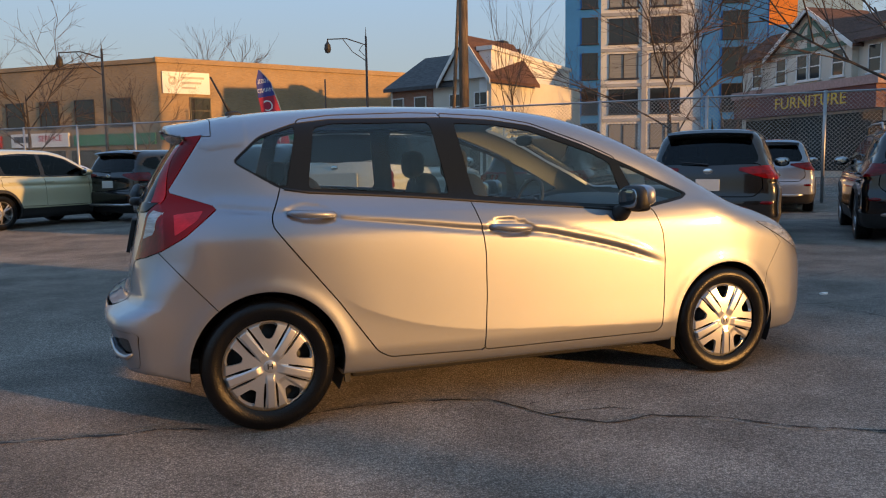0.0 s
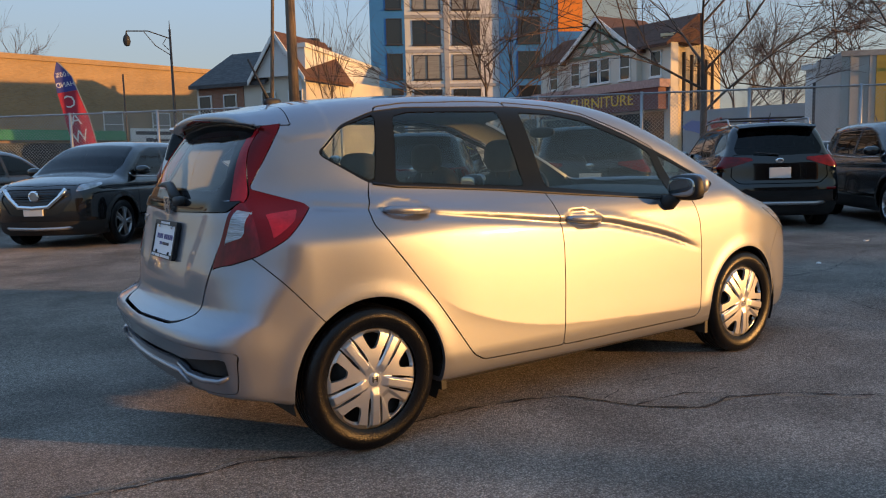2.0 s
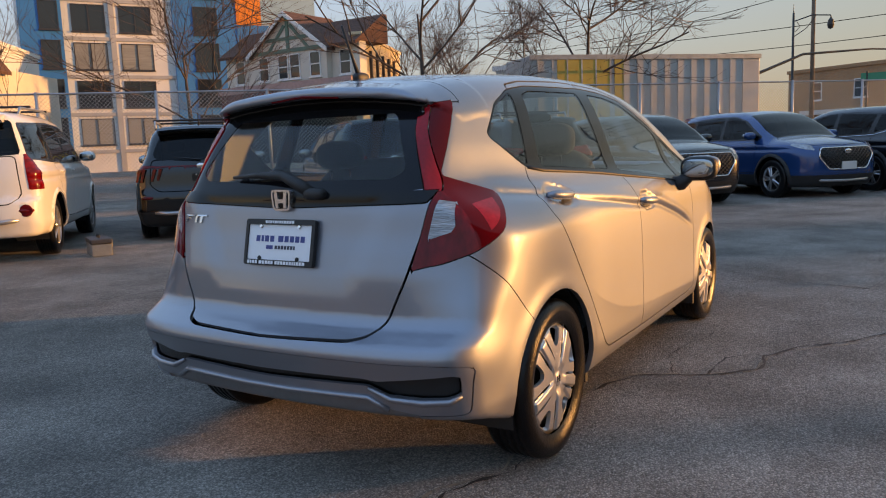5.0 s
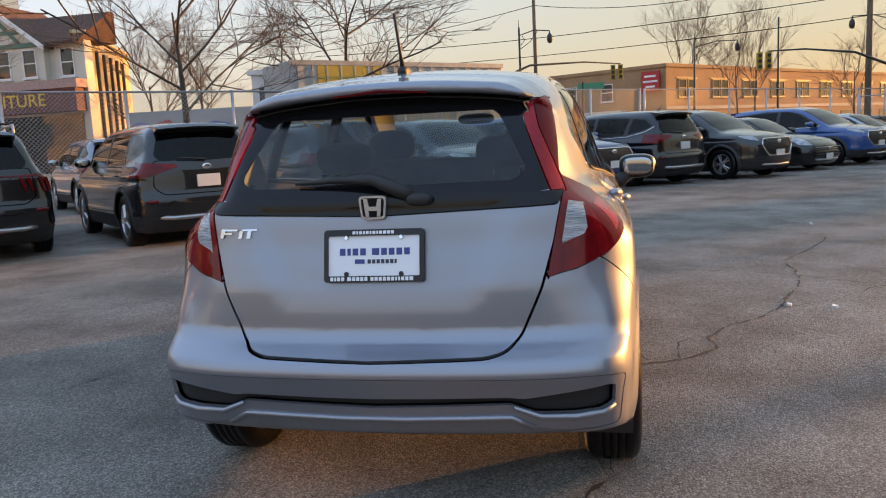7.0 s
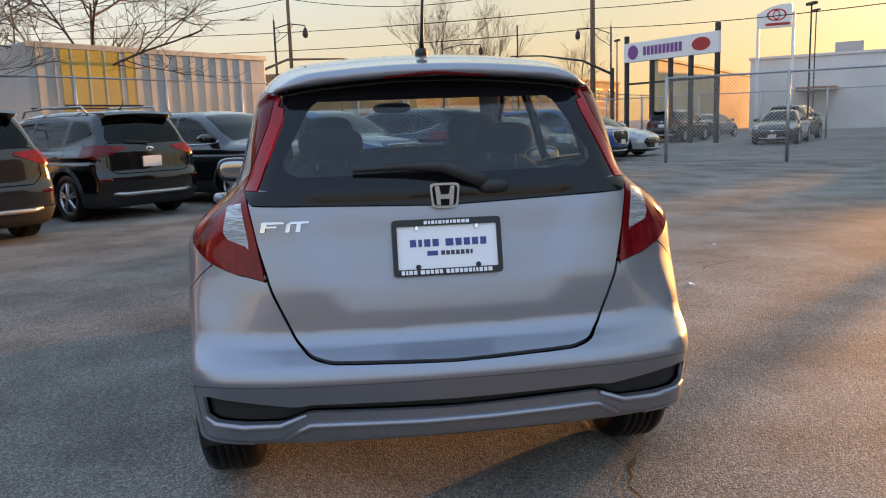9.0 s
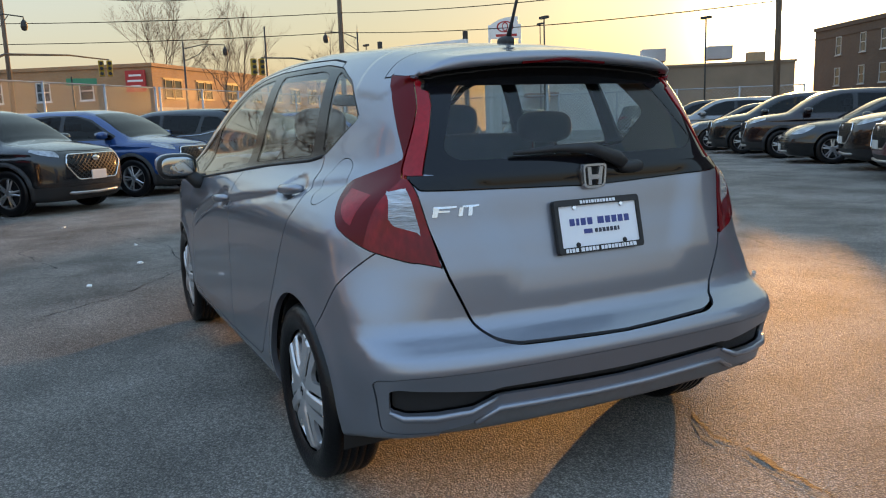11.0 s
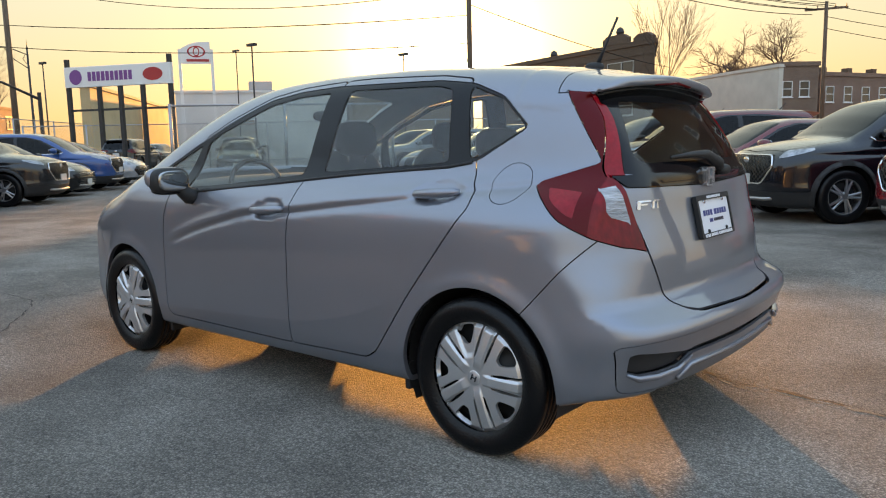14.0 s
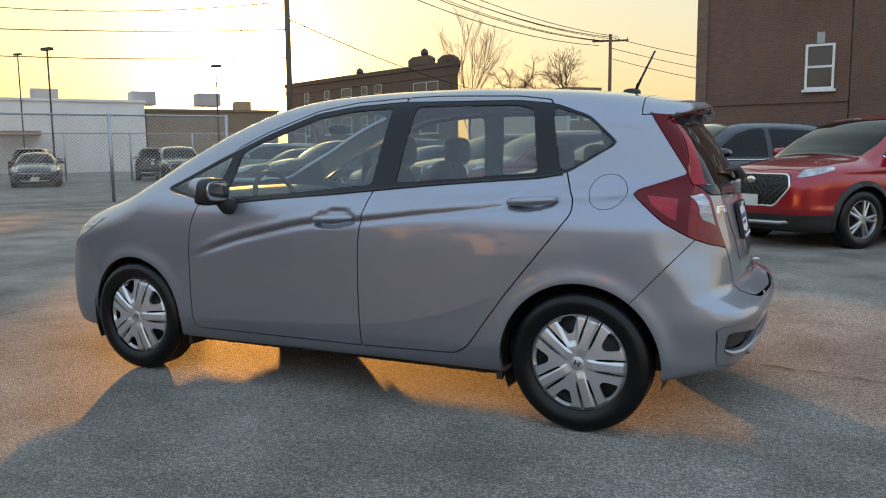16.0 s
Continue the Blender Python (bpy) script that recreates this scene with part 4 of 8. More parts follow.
def up(p, z, dx=0.0, dy=0.0):
    return Vector((p.x + dx, p.y + dy, z))


far_left = polar(E0, 118, 60)
for k, z in enumerate((10.6, 10.2, 9.7)):
    wire(up(pole_c, z, 0.2 * k), up(polar(E0, 44, 62), z + 0.4, 0.4 * k), 0.5)
wire(up(pole_c, 11.5), up(polar(E3, 20, 60), 13.0), 1.0)
wire(up(far_left, 11.0), up(pole_c, 12.6), 1.0)
for k, (za, zb) in enumerate(((12.8, 13.6), (12.2, 13.1), (11.6, 12.6), (10.0, 11.2))):
    wire(up(pole7, za), up(pole_g, zb), 0.9 + 0.12 * k, 0.026)
    wire(up(pole_g, zb), up(pole_i, za - 1.0 - 0.2 * k, 0.3 * k), 1.2, 0.024)
    wire(up(pole7, za), up(polar(E7, 30, 90), za + 1.5), 1.3, 0.026)
for k, z in enumerate((8.7, 7.4)):
    wire(up(polar(E7, 20, 70), z + 0.3), up(pole_g, z), 0.5, 0.030)
    wire(up(pole_g, z), up(pole_i, z - 1.6), 0.4, 0.030)
for k in range(3):
    wire(up(pole_i, 12.3 - 0.5 * k), up(pole_t, 8.9 - 0.25 * k, 0.4 * k), 1.0, 0.024)
    wire(up(pole_t, 8.9 - 0.7 * k), up(polar(E16, -95, 60), 5.9 - 0.8 * k), 0.6, 0.024)
wire(up(pole_i, 7.6), up(polar(E14, -66, 66), 6.6), 0.3, 0.024)
wire(up(pole_i, 13.0), up(polar(E16, -100, 40), 15.0), 1.0, 0.021)
wire(up(pole_i, 12.6), up(polar(E16, -98, 40), 14.0), 1.2, 0.021)

# ---- bare trees ----
bark = mat("grey_brown_bark", (0.10, 0.075, 0.06), 0.95, var=0.45, scale=4, fine=50, bump=0.7)
twig = mat("thin_twigs", (0.12, 0.075, 0.055), 0.95, var=0.3, scale=4)


for k in range(3):
    wire(up(pole_g, 13.2 - 0.35 * k), up(pole_i, 13.0 - 0.35 * k, 0.2 * k), 1.5, 0.022)
    wire(up(pole7, 12.4 - 0.4 * k), up(pole_g, 12.6 - 0.4 * k), 1.3, 0.022)
    wire(up(pole_i, 12.8 - 0.4 * k), up(pole_t, 8.9 - 0.1 * k, 0.5 * k - 0.5), 1.0, 0.02)


def bare_tree(p, h, spread, seed, label="bare winter street tree with fine twigs", depth=5, trunk=0.16, sides=5, low=0.28, droop=0.0):
    rnd = random.Random(seed)
    e = thing("tree", Matrix.Translation(p), label, "tree")
    big, fine = bmesh.new(), bmesh.new()

    def grow(base, d, length, r, level):
        k = 4 if level < 3 else 3
        pts, rad = [base], [r]
        cur, dd = base.copy(), d.copy()
        for i in range(k):
            dd = (dd + Vector((rnd.uniform(-1, 1), rnd.uniform(-1, 1), rnd.uniform(-0.6, 0.9 - droop))) * (0.16 if level else 0.05)).normalized()
            cur = cur + dd * length / k
            pts.append(cur.copy())
            rad.append(r * (1 - (0.45 if level else 0.82) * (i + 1) / k))
        tube(big if level < 3 else fine, pts, rad, sides if level < 2 else 4 if level < 3 else 3, cap=False)
        if level >= depth:
            return
        n = (6, 5, 4, 4, 3, 3)[min(level, 5)]
        for j in range(n):
            f = (low + (1 - low) * (j + rnd.random() * 0.7) / n) if level == 0 else rnd.uniform(0.25, 1.0)
            i = min(int(f * k), k - 1)
            b = pts[i].lerp(pts[i + 1], f * k - i)
            az = rnd.uniform(0, 2 * math.pi) if level else j * 2.4 + rnd.uniform(-0.4, 0.4)
            side = Vector((math.cos(az), math.sin(az), 0))
            side = (side - dd * side.dot(dd)).normalized()
            tilt = rnd.uniform(0.75, 1.15) if level == 0 else rnd.uniform(0.4, 0.95)
            nd = (dd * math.cos(tilt) + side * math.sin(tilt) * spread + Vector((0, 0, 0.10 - droop * 0.3))).normalized()
            grow(b, nd, length * rnd.uniform(0.5, 0.72) * (1.15 if level == 0 else 1.0), r * (0.27 if level == 0 else 0.58), level + 1)

    grow(Vector((0, 0, 0)), Vector((0, 0, 1)), h * 0.62, trunk, 0)
    part("trunk", big, bark, e, smooth=True)
    tagged(part("crown", fine, twig, e, "fine bare twigs"), kind="stuff")
    return e


bare_tree(Vector((17.2, 11.2, 0)), 8.6, 1.1, 5, trunk=0.16, depth=5, low=0.42)
bare_tree(Vector((25.4, 8.8, 0)), 9.5, 1.25, 8, trunk=0.19, depth=5)
bare_tree(polar(E0, 53.6, 36), 9.0, 0.9, 12, trunk=0.16, depth=5)
bare_tree(polar(E3, 30.5, 55), 10.5, 0.8, 15, trunk=0.2, depth=5)
bare_tree(polar(E3, 33.5, 58), 9.5, 0.8, 16, trunk=0.2, depth=5)
bare_tree(polar(E0, 97.5, 42), 7.6, 0.8, 21, trunk=0.13, depth=4)
bare_tree(polar(E0, 90.6, 46), 5.8, 0.8, 22, trunk=0.08, depth=4)
bare_tree(polar(E0, 85.5, 78), 11.0, 0.7, 23, trunk=0.2, depth=4)
bare_tree(polar(E0, 64.8, 40), 8.2, 0.35, 24, trunk=0.08, depth=3)
bare_tree(polar(E0, 49.8, 44), 7.5, 0.6, 25, trunk=0.1, depth=4)
bare_tree(Vector((120, -14.2, 0)), 18.0, 0.75, 31, trunk=0.28, depth=5)
bare_tree(polar(E7, -10.4, 64), 9.0, 0.45, 32, trunk=0.1, depth=4)
bare_tree(polar(E12, -19.0, 70), 8.0, 0.8, 33, trunk=0.12, depth=4)
bare_tree(polar(E12, -12.3, 62), 9.0, 0.5, 34, trunk=0.1, depth=4)
bare_tree(Vector((24.0, -56.5, 0)), 9.6, 0.42, 41, trunk=0.12, depth=5, low=0.4)
bare_tree(polar(E14, -71.2, 108), 12.6, 1.5, 42, trunk=0.62, depth=6, low=0.40, label="round bare tree behind the terrace")

# feather flag of a car wash
e = thing("feather_flag", Matrix.Translation(polar(E0, 80.7, 33)) @ pose(0, 0, 0, 0, -11, -8) @ Matrix.Diagonal((1.1, 1, 1.3, 1)), "red and blue feather flag of a hand car wash", "flag")
part("flag_pole", tubed([(0.32, 0, 0), (0.30, 0, 2.4), (0.12, 0, 3.6), (-0.18, 0, 4.05)], 0.02, 6), steel_grey, e)
part("flag_cloth", prismed([(0.30, 0.9), (0.29, 2.4), (0.17, 3.2), (-0.45, 3.2), (-0.45, 0.9)], -0.008, 0.008), plain("red_flag_cloth", (0.42, 0.03, 0.06), 0.8), e, "red flag cloth")
part("flag_tip", prismed([(0.168, 3.203), (0.10, 3.62), (-0.10, 3.95), (-0.22, 4.05), (-0.40, 3.7), (-0.45, 3.203)], -0.008, 0.008), plain("blue_flag_cloth", (0.05, 0.06, 0.26), 0.8), e, "blue flag tip")
for text, z, s in (("100%", 3.68, 0.20), ("HAND", 3.40, 0.20), ("C", 2.9, 0.5), ("A", 2.4, 0.5), ("R", 1.95, 0.0), ("W", 1.9, 0.5), ("A", 1.4, 0.5)):
    if s:
        words("flag_word", text, s, pose(-0.14, -0.011, z, 90, 0, 0), sign_white, e, 0.001, squeeze=-1.0)

# ---- car bodies: a smooth solid, meshed and then cut along the panel lines ----
def curve(pairs):
    """A smooth curve through pairs (monotone between them)."""
    xs, ys = np.array([p[0] for p in pairs], float), np.array([p[1] for p in pairs], float)
    h, d = np.diff(xs), np.diff(ys) / np.diff(xs)
    m = np.concatenate([[d[0]], np.where(d[:-1] * d[1:] > 0, 2 * d[:-1] * d[1:] / np.where(d[:-1] + d[1:] == 0, 1, d[:-1] + d[1:]), 0), [d[-1]]])

    def at(x):
        x = np.clip(x, xs[0], xs[-1])
        i = np.clip(np.searchsorted(xs, x, side="right") - 1, 0, len(h) - 1)
        t = (x - xs[i]) / h[i]
        return (1 + 2 * t) * (1 - t) ** 2 * ys[i] + t * (1 - t) ** 2 * h[i] * m[i] + t * t * (3 - 2 * t) * ys[i + 1] + t * t * (t - 1) * h[i] * m[i + 1]
    return at


def smax(a, b, k):
    h = np.maximum(k - np.abs(a - b), 0) / k
    return np.maximum(a, b) + h * h * k * 0.25


def smin(a, b, k):
    return -smax(-a, -b, k)


def step(x, a, b):
    t = np.clip((x - a) / (b - a), 0, 1)
    return t * t * (3 - 2 * t)


def bell(x, w):
    return np.exp(-(x / w) ** 2)


def inside(poly, a, b):
    """The signed distance to a closed outline, negative inside."""
    p = np.array(poly, float)
    q = np.roll(p, -1, axis=0)
    best, odd = np.full(a.shape, 1e9), np.zeros(a.shape, bool)
    for (x0, y0), (x1, y1) in zip(p, q):
        ex, ey = x1 - x0, y1 - y0
        t = np.clip(((a - x0) * ex + (b - y0) * ey) / (ex * ex + ey * ey + 1e-12), 0, 1)
        best = np.minimum(best, np.hypot(a - x0 - t * ex, b - y0 - t * ey))
        cross = (y0 > b) != (y1 > b)
        xi = x0 + (b - y0) * ex / (ey if abs(ey) > 1e-12 else 1e-12)
        odd ^= cross & (a < xi)
    return np.where(odd, -best, best)


def rounded(poly, r=0.03, n=4):
    """An outline with its corners rounded."""
    out, k = [], len(poly)
    for i in range(k):
        p, a, b = Vector(poly[i]), Vector(poly[i - 1]), Vector(poly[(i + 1) % k])
        ra = min(r, (a - p).length * 0.45, (b - p).length * 0.45)
        s, e = p + (a - p).normalized() * ra, p + (b - p).normalized() * ra
        out += [tuple((1 - t) ** 2 * s + 2 * t * (1 - t) * p + t * t * e) for t in (j / n for j in range(n + 1))]
    return out


class Shell:
    """A closed body given by a function that is negative inside it."""

    def __init__(self, f, lo, hi, h):
        self.f = f
        axes = [np.arange(a - h, b + 2 * h, h) for a, b in zip(lo, hi)]
        X, Y, Z = np.meshgrid(*axes, indexing="ij")
        D = f(X, Y, Z)
        n = np.array(D.shape) - 1
        acc, cnt = np.zeros((*n, 3)), np.zeros(tuple(n))
        corner = [(i, j, k) for i in (0, 1) for j in (0, 1) for k in (0, 1)]

        def cut(c):
            return tuple(slice(c[d], c[d] + n[d]) for d in range(3))
        for a in corner:
            for d in range(3):
                if a[d] == 0:
                    b = tuple(a[e] + (e == d) for e in range(3))
                    da, db = D[cut(a)], D[cut(b)]
                    hit = (da < 0) != (db < 0)
                    t = np.where(hit, da / np.where(hit, da - db, 1), 0)
                    for e in range(3):
                        acc[..., e] += np.where(hit, a[e] + (t if e == d else 0), 0)
                    cnt += hit
        live = cnt > 0
        ids = np.full(tuple(n), -1)
        ids[live] = np.arange(live.sum())
        org = np.array([ax[0] for ax in axes])
        V = (np.argwhere(live) + acc[live] / cnt[live][:, None]) * h + org
        quads = []
        inner = tuple(slice(1, n[d]) for d in range(3))
        for d in range(3):
            a = list(inner)
            b = list(inner)
            a[d], b[d] = slice(0, n[d]), slice(1, n[d] + 1)
            A, B = D[tuple(a)], D[tuple(b)]
            hit = (A < 0) != (B < 0)
            at = np.argwhere(hit)
            flip = (A < 0)[hit]
            e, g = [(1, 2), (2, 0), (0, 1)][d]
            base = at.copy()
            for k in range(3):
                if k != d:
                    base[:, k] += 1
            q = []
            for de, dg in ((1, 1), (0, 1), (0, 0), (1, 0)):
                c = base.copy()
                c[:, e] -= de
                c[:, g] -= dg
                q.append(ids[c[:, 0], c[:, 1], c[:, 2]])
            q = np.stack(q, 1)
            q[~flip] = q[~flip][:, ::-1]
            quads.append(q)
        Q = np.concatenate(quads)
        Q = Q[(Q >= 0).all(1)]
        self.V = V
        self.settle(4)
        a, b = np.linalg.norm(self.V[Q[:, 0]] - self.V[Q[:, 2]], axis=1), np.linalg.norm(self.V[Q[:, 1]] - self.V[Q[:, 3]], axis=1)
        T1 = np.where((a < b)[:, None], Q[:, [0, 1, 2]], Q[:, [0, 1, 3]])
        T2 = np.where((a < b)[:, None], Q[:, [0, 2, 3]], Q[:, [1, 2, 3]])
        self.F = np.concatenate([T1, T2])
        self.tag = np.zeros(len(self.F), int)
        self.names = {}

    def grad(self, V, e=2e-3):
        g = []
        for d in range(3):
            s = np.zeros(3)
            s[d] = e
            g.append((self.f(*(V + s).T) - self.f(*(V - s).T)) / (2 * e))
        return np.stack(g, 1)

    def settle(self, rounds=2):
        for _ in range(rounds):
            g = self.grad(self.V)
            self.V = self.V - (self.f(*self.V.T) / np.maximum((g * g).sum(1), 0.05))[:, None] * g

    def split(self, phi):
        """Cuts the triangles along phi = 0."""
        phi = np.where(np.abs(phi) < 1e-5, 1e-5, phi)
        s = phi[self.F] < 0
        mixed = s.any(1) & ~s.all(1)
        if not mixed.any():
            return phi
        V, extra, made, tris, tags = self.V, [], {}, [], []
        new_phi = []

        def mid(a, b):
            key = (a, b) if a < b else (b, a)
            if key not in made:
                t = phi[key[0]] / (phi[key[0]] - phi[key[1]])
                made[key] = len(V) + len(extra)
                extra.append(V[key[0]] + t * (V[key[1]] - V[key[0]]))
            return made[key]
        for f, tag in zip(self.F[mixed].tolist(), self.tag[mixed].tolist()):
            neg = [phi[i] < 0 for i in f]
            lone = neg.index(True) if sum(neg) == 1 else neg.index(False)
            a, b, c = f[lone], f[(lone + 1) % 3], f[(lone + 2) % 3]
            ab, ac = mid(a, b), mid(a, c)
            tris += [(a, ab, ac), (ab, b, c), (ab, c, ac)]
            tags += [tag] * 3
        n0 = len(V)
        self.V = np.concatenate([V, np.array(extra)])
        g = self.grad(self.V[n0:])
        self.V[n0:] -= (self.f(*self.V[n0:].T) / np.maximum((g * g).sum(1), 0.05))[:, None] * g
        self.F = np.concatenate([self.F[~mixed], np.array(tris)])
        self.tag = np.concatenate([self.tag[~mixed], np.array(tags)])
        return np.concatenate([phi, np.zeros(len(extra))])

    def region(self, name, field, over=(0,), gap=0.002):
        """Cuts a region out: the triangles of the named regions in over with field < 0. A gap of that half width is left round it."""
        code = self.names.setdefault(name, len(self.names) + 1)
        over = [self.names[o] if isinstance(o, str) else o for o in over]
        for off in ((-gap, gap) if gap else (0.0,)):
            self.split(field(*self.V.T) + off)
        mids = self.V[self.F].mean(1)
        v = field(*mids.T)
        free = np.isin(self.tag, over)
        if gap:
            self.tag[free & (np.abs(v) < gap)] = -1
            self.tag[free & (v <= -gap)] = code
        else:
            self.tag[free & (v < 0)] = code

    def drop(self, field):
        self.split(field(*self.V.T))
        self.tag[field(*self.V[self.F].mean(1).T) < 0] = -1

    def mesh(self, name, material, keep=None, lift=0.0, rim=0.012):
        """The mesh of a region, with a rim turned inwards at its edge."""
        code = self.names.get(name, 0) if isinstance(name, str) else name
        sel = self.tag == code
        if keep is not None:
            sel &= keep(*self.V[self.F].mean(1).T)
        F = self.F[sel]
        used, inv = np.unique(F, return_inverse=True)
        F = inv.reshape(-1, 3)
        V = self.V[used]
        N = self.grad(V)
        N /= np.maximum(np.linalg.norm(N, axis=1), 1e-6)[:, None]
        V = V + lift * N
        NN = N
        if rim:
            e = np.concatenate([F[:, [0, 1]], F[:, [1, 2]], F[:, [2, 0]]])
            key = np.sort(e, 1)
            _, first, count = np.unique(key, axis=0, return_index=True, return_counts=True)
            b = e[first[count == 1]]
            ends = np.unique(b)
            where = np.full(len(V), -1)
            n0 = len(V)
            where[ends] = n0 + np.arange(len(ends))
            twin = np.full(len(V), -1)
            twin[ends] = n0 + len(ends) + np.arange(len(ends))
            V = np.concatenate([V, V[ends], V[ends] - rim * N[ends]])
            side = np.zeros((len(ends), 3))
            F = np.concatenate([F, np.stack([where[b[:, 1]], where[b[:, 0]], twin[b[:, 0]]], 1), np.stack([where[b[:, 1]], twin[b[:, 0]], twin[b[:, 1]]], 1)])
            fn = np.cross(V[twin[b[:, 0]]] - V[b[:, 1]], V[b[:, 0]] - V[b[:, 1]])
            for col in (0, 1):
                np.add.at(side, where[b[:, col]] - n0, fn)
            side /= np.maximum(np.linalg.norm(side, axis=1), 1e-12)[:, None]
            NN = np.concatenate([N, -side, -side])
        me = bpy.data.meshes.new(name if isinstance(name, str) else "body")
        me.from_pydata(V.tolist(), [], F.tolist())
        me.polygons.foreach_set("use_smooth", [True] * len(me.polygons))
        me.materials.append(material)
        me.normals_split_custom_set_from_vertices(NN.tolist())
        return me

# ---- the silver hatchback ----
FIT_TOP = curve([(-1.75, 1.405), (-1.64, 1.42), (-1.38, 1.46), (-1.18, 1.487), (-0.93, 1.505), (-0.58, 1.522), (-0.24, 1.523), (0.11, 1.51), (0.30, 1.49), (0.48, 1.452), (0.68, 1.385),
                 (0.88, 1.30), (1.05, 1.215), (1.2, 1.135), (1.36, 1.05), (1.48, 1.005), (1.6, 0.968), (1.75, 0.91), (1.9, 0.835), (2.02, 0.75), (2.12, 0.62)])
FIT_REAR = curve([(0.10, -1.72), (0.18, -1.82), (0.25, -1.90), (0.33, -1.94), (0.42, -1.960), (0.47, -1.975), (0.515, -1.988), (0.548, -1.976), (0.575, -1.93), (0.60, -1.886), (0.635, -1.868), (0.69, -1.866), (0.75, -1.863), (0.82, -1.849),
                  (0.90, -1.83), (0.985, -1.815), (1.02, -1.805), (1.06, -1.785), (1.2, -1.705), (1.34, -1.605), (1.42, -1.54), (1.5, -1.46)])
FIT_NOSE = curve([(0.10, 1.99), (0.16, 2.08), (0.22, 2.13), (0.32, 2.155), (0.46, 2.165), (0.6, 2.145), (0.7, 2.11), (0.8, 2.05), (0.95, 1.97)])
FIT_WIDE = curve([(0.12, 0.74), (0.18, 0.785), (0.22, 0.812), (0.28, 0.83), (0.35, 0.838), (0.5, 0.836), (0.62, 0.834), (0.72, 0.832), (0.82, 0.828), (0.88, 0.822), (0.93, 0.807), (0.97, 0.786),
                  (1.01, 0.752), (1.05, 0.724), (1.1, 0.702), (1.2, 0.672), (1.3, 0.638), (1.4, 0.596), (1.5, 0.545), (1.6, 0.48)])
FIT_ENDS = curve([(-2.0, 0.14), (-1.85, 0.085), (-1.7, 0.046), (-1.5, 0.012), (-1.2, 0.0), (1.2, 0.0), (1.4, 0.012), (1.6, 0.045), (1.8, 0.095), (1.95, 0.17), (2.15, 0.34)])
FIT_UPPER = curve([(-1.9, 0.11), (-1.7, 0.088), (-1.45, 0.06), (-1.04, 0.03), (-0.5, 0.006), (0.0, 0.0), (0.6, 0.0), (1.0, -0.01), (1.3, -0.03)])
FIT_CREASE = curve([(-1.5, 1.022), (-1.35, 1.009), (-1.18, 0.992), (-1.04, 0.974), (-0.88, 0.952), (-0.6, 0.922), (-0.2, 0.878), (0.1, 0.855), (0.3, 0.815), (0.55, 0.755), (0.86, 0.655)])
FIT_FOLD = curve([(-0.95, 0.62), (-0.81, 0.53), (-0.5, 0.43), (-0.22, 0.385), (0.3, 0.355), (0.85, 0.325)])
PLATE_DENT = [(-0.50, 1.09), (-0.345, 0.735), (-0.30, 0.70), (0.30, 0.70), (0.345, 0.735), (0.50, 1.09)]
FIT_ARCH = ((-1.265, 0.30, 0.345), (1.265, 0.30, 0.337))


def fit_side(x, z):
    y = FIT_WIDE(z) - FIT_ENDS(x) - FIT_UPPER(x) * step(z, 0.86, 1.08)
    d = z - FIT_CREASE(x)
    fade = step(x, -1.5, -1.42) * (1 - step(x, 0.6, 0.88))
    y = y - fade * (0.0095 * bell(d + 0.004, 0.016) - 0.0065 * bell(d - 0.028, 0.022))
    d = z - FIT_FOLD(x)
    y = y + step(x, -1.0, -0.7) * (1 - step(x, 0.82, 0.95)) * 0.0045 * np.where(d > 0, np.exp(-d / 0.16), np.exp(d / 0.06))
    for ax, az, r in FIT_ARCH:
        rr = np.hypot(x - ax, z - az)
        y = y + 0.007 * bell(rr - r - 0.01, 0.04) * (z > 0.15) * step(z, 0.2, 0.4)
    for hx, hz in ((-1.035, 0.982), (-0.055, 0.884)):
        y = y - 0.015 * step(1 - ((x - hx) / 0.14) ** 2 - ((z - hz + 0.10 * (x - hx)) / 0.050) ** 2, 0, 0.7)
    y = y + 0.012 * step(-x, 1.55, 1.8) * bell(z - 0.50, 0.09)
    return y


def fit_body(x, y, z):
    a = np.abs(y)
    side = a - fit_side(x, z)
    top = (z - (FIT_TOP(x) - 0.155 * a * a - 0.05 * a ** 6)) * (1 - 0.14 * step(x, 0.3, 0.6))
    dent = 0.011 * step(-inside(PLATE_DENT, a, z), -0.03, 0.09) * (1 - step(z, 1.0, 1.05))
    back = FIT_REAR(z) + dent + 0.12 * a ** 2 + 0.38 * np.maximum(a - 0.45, 0) ** 2 * (1 + 2.0 * step(z, 0.6, 0.8)) - x
    nose = x - FIT_NOSE(z) + 0.54 * a ** 4 + 0.08 * a * a
    d = smax(side, top, 0.11)
    d = smax(d, back, 0.075)
    d = smax(d, nose, 0.16)
    d = smax(d, 0.215 + 0.008 * step(-x, -0.9, 0.9) + 0.082 * step(-x, 1.45, 1.85) - 0.02 * step(x, 1.2, 1.6) + 0.005 * step(x, 1.75, 2.05) - z, 0.022)
    # rear spoiler
    under = (FIT_TOP(x) - 0.155 * a * a - 0.040 - 0.07 * step(x, -1.64, -1.45)) - z
    lip = smax(smax(smax(side, top, 0.11), under, 0.02), smax(-1.675 + 0.13 * a * a - x, x + 1.3, 0.02), 0.025)
    return smin(d, lip, 0.015)


fit_shell = Shell(fit_body, (-2.05, -0.9, 0.13), (2.2, 0.9, 1.56), 0.0168)
S = fit_shell


def on_side(poly, low=0.30):
    return lambda x, y, z: np.maximum(inside(poly, x, z), low - np.abs(y))


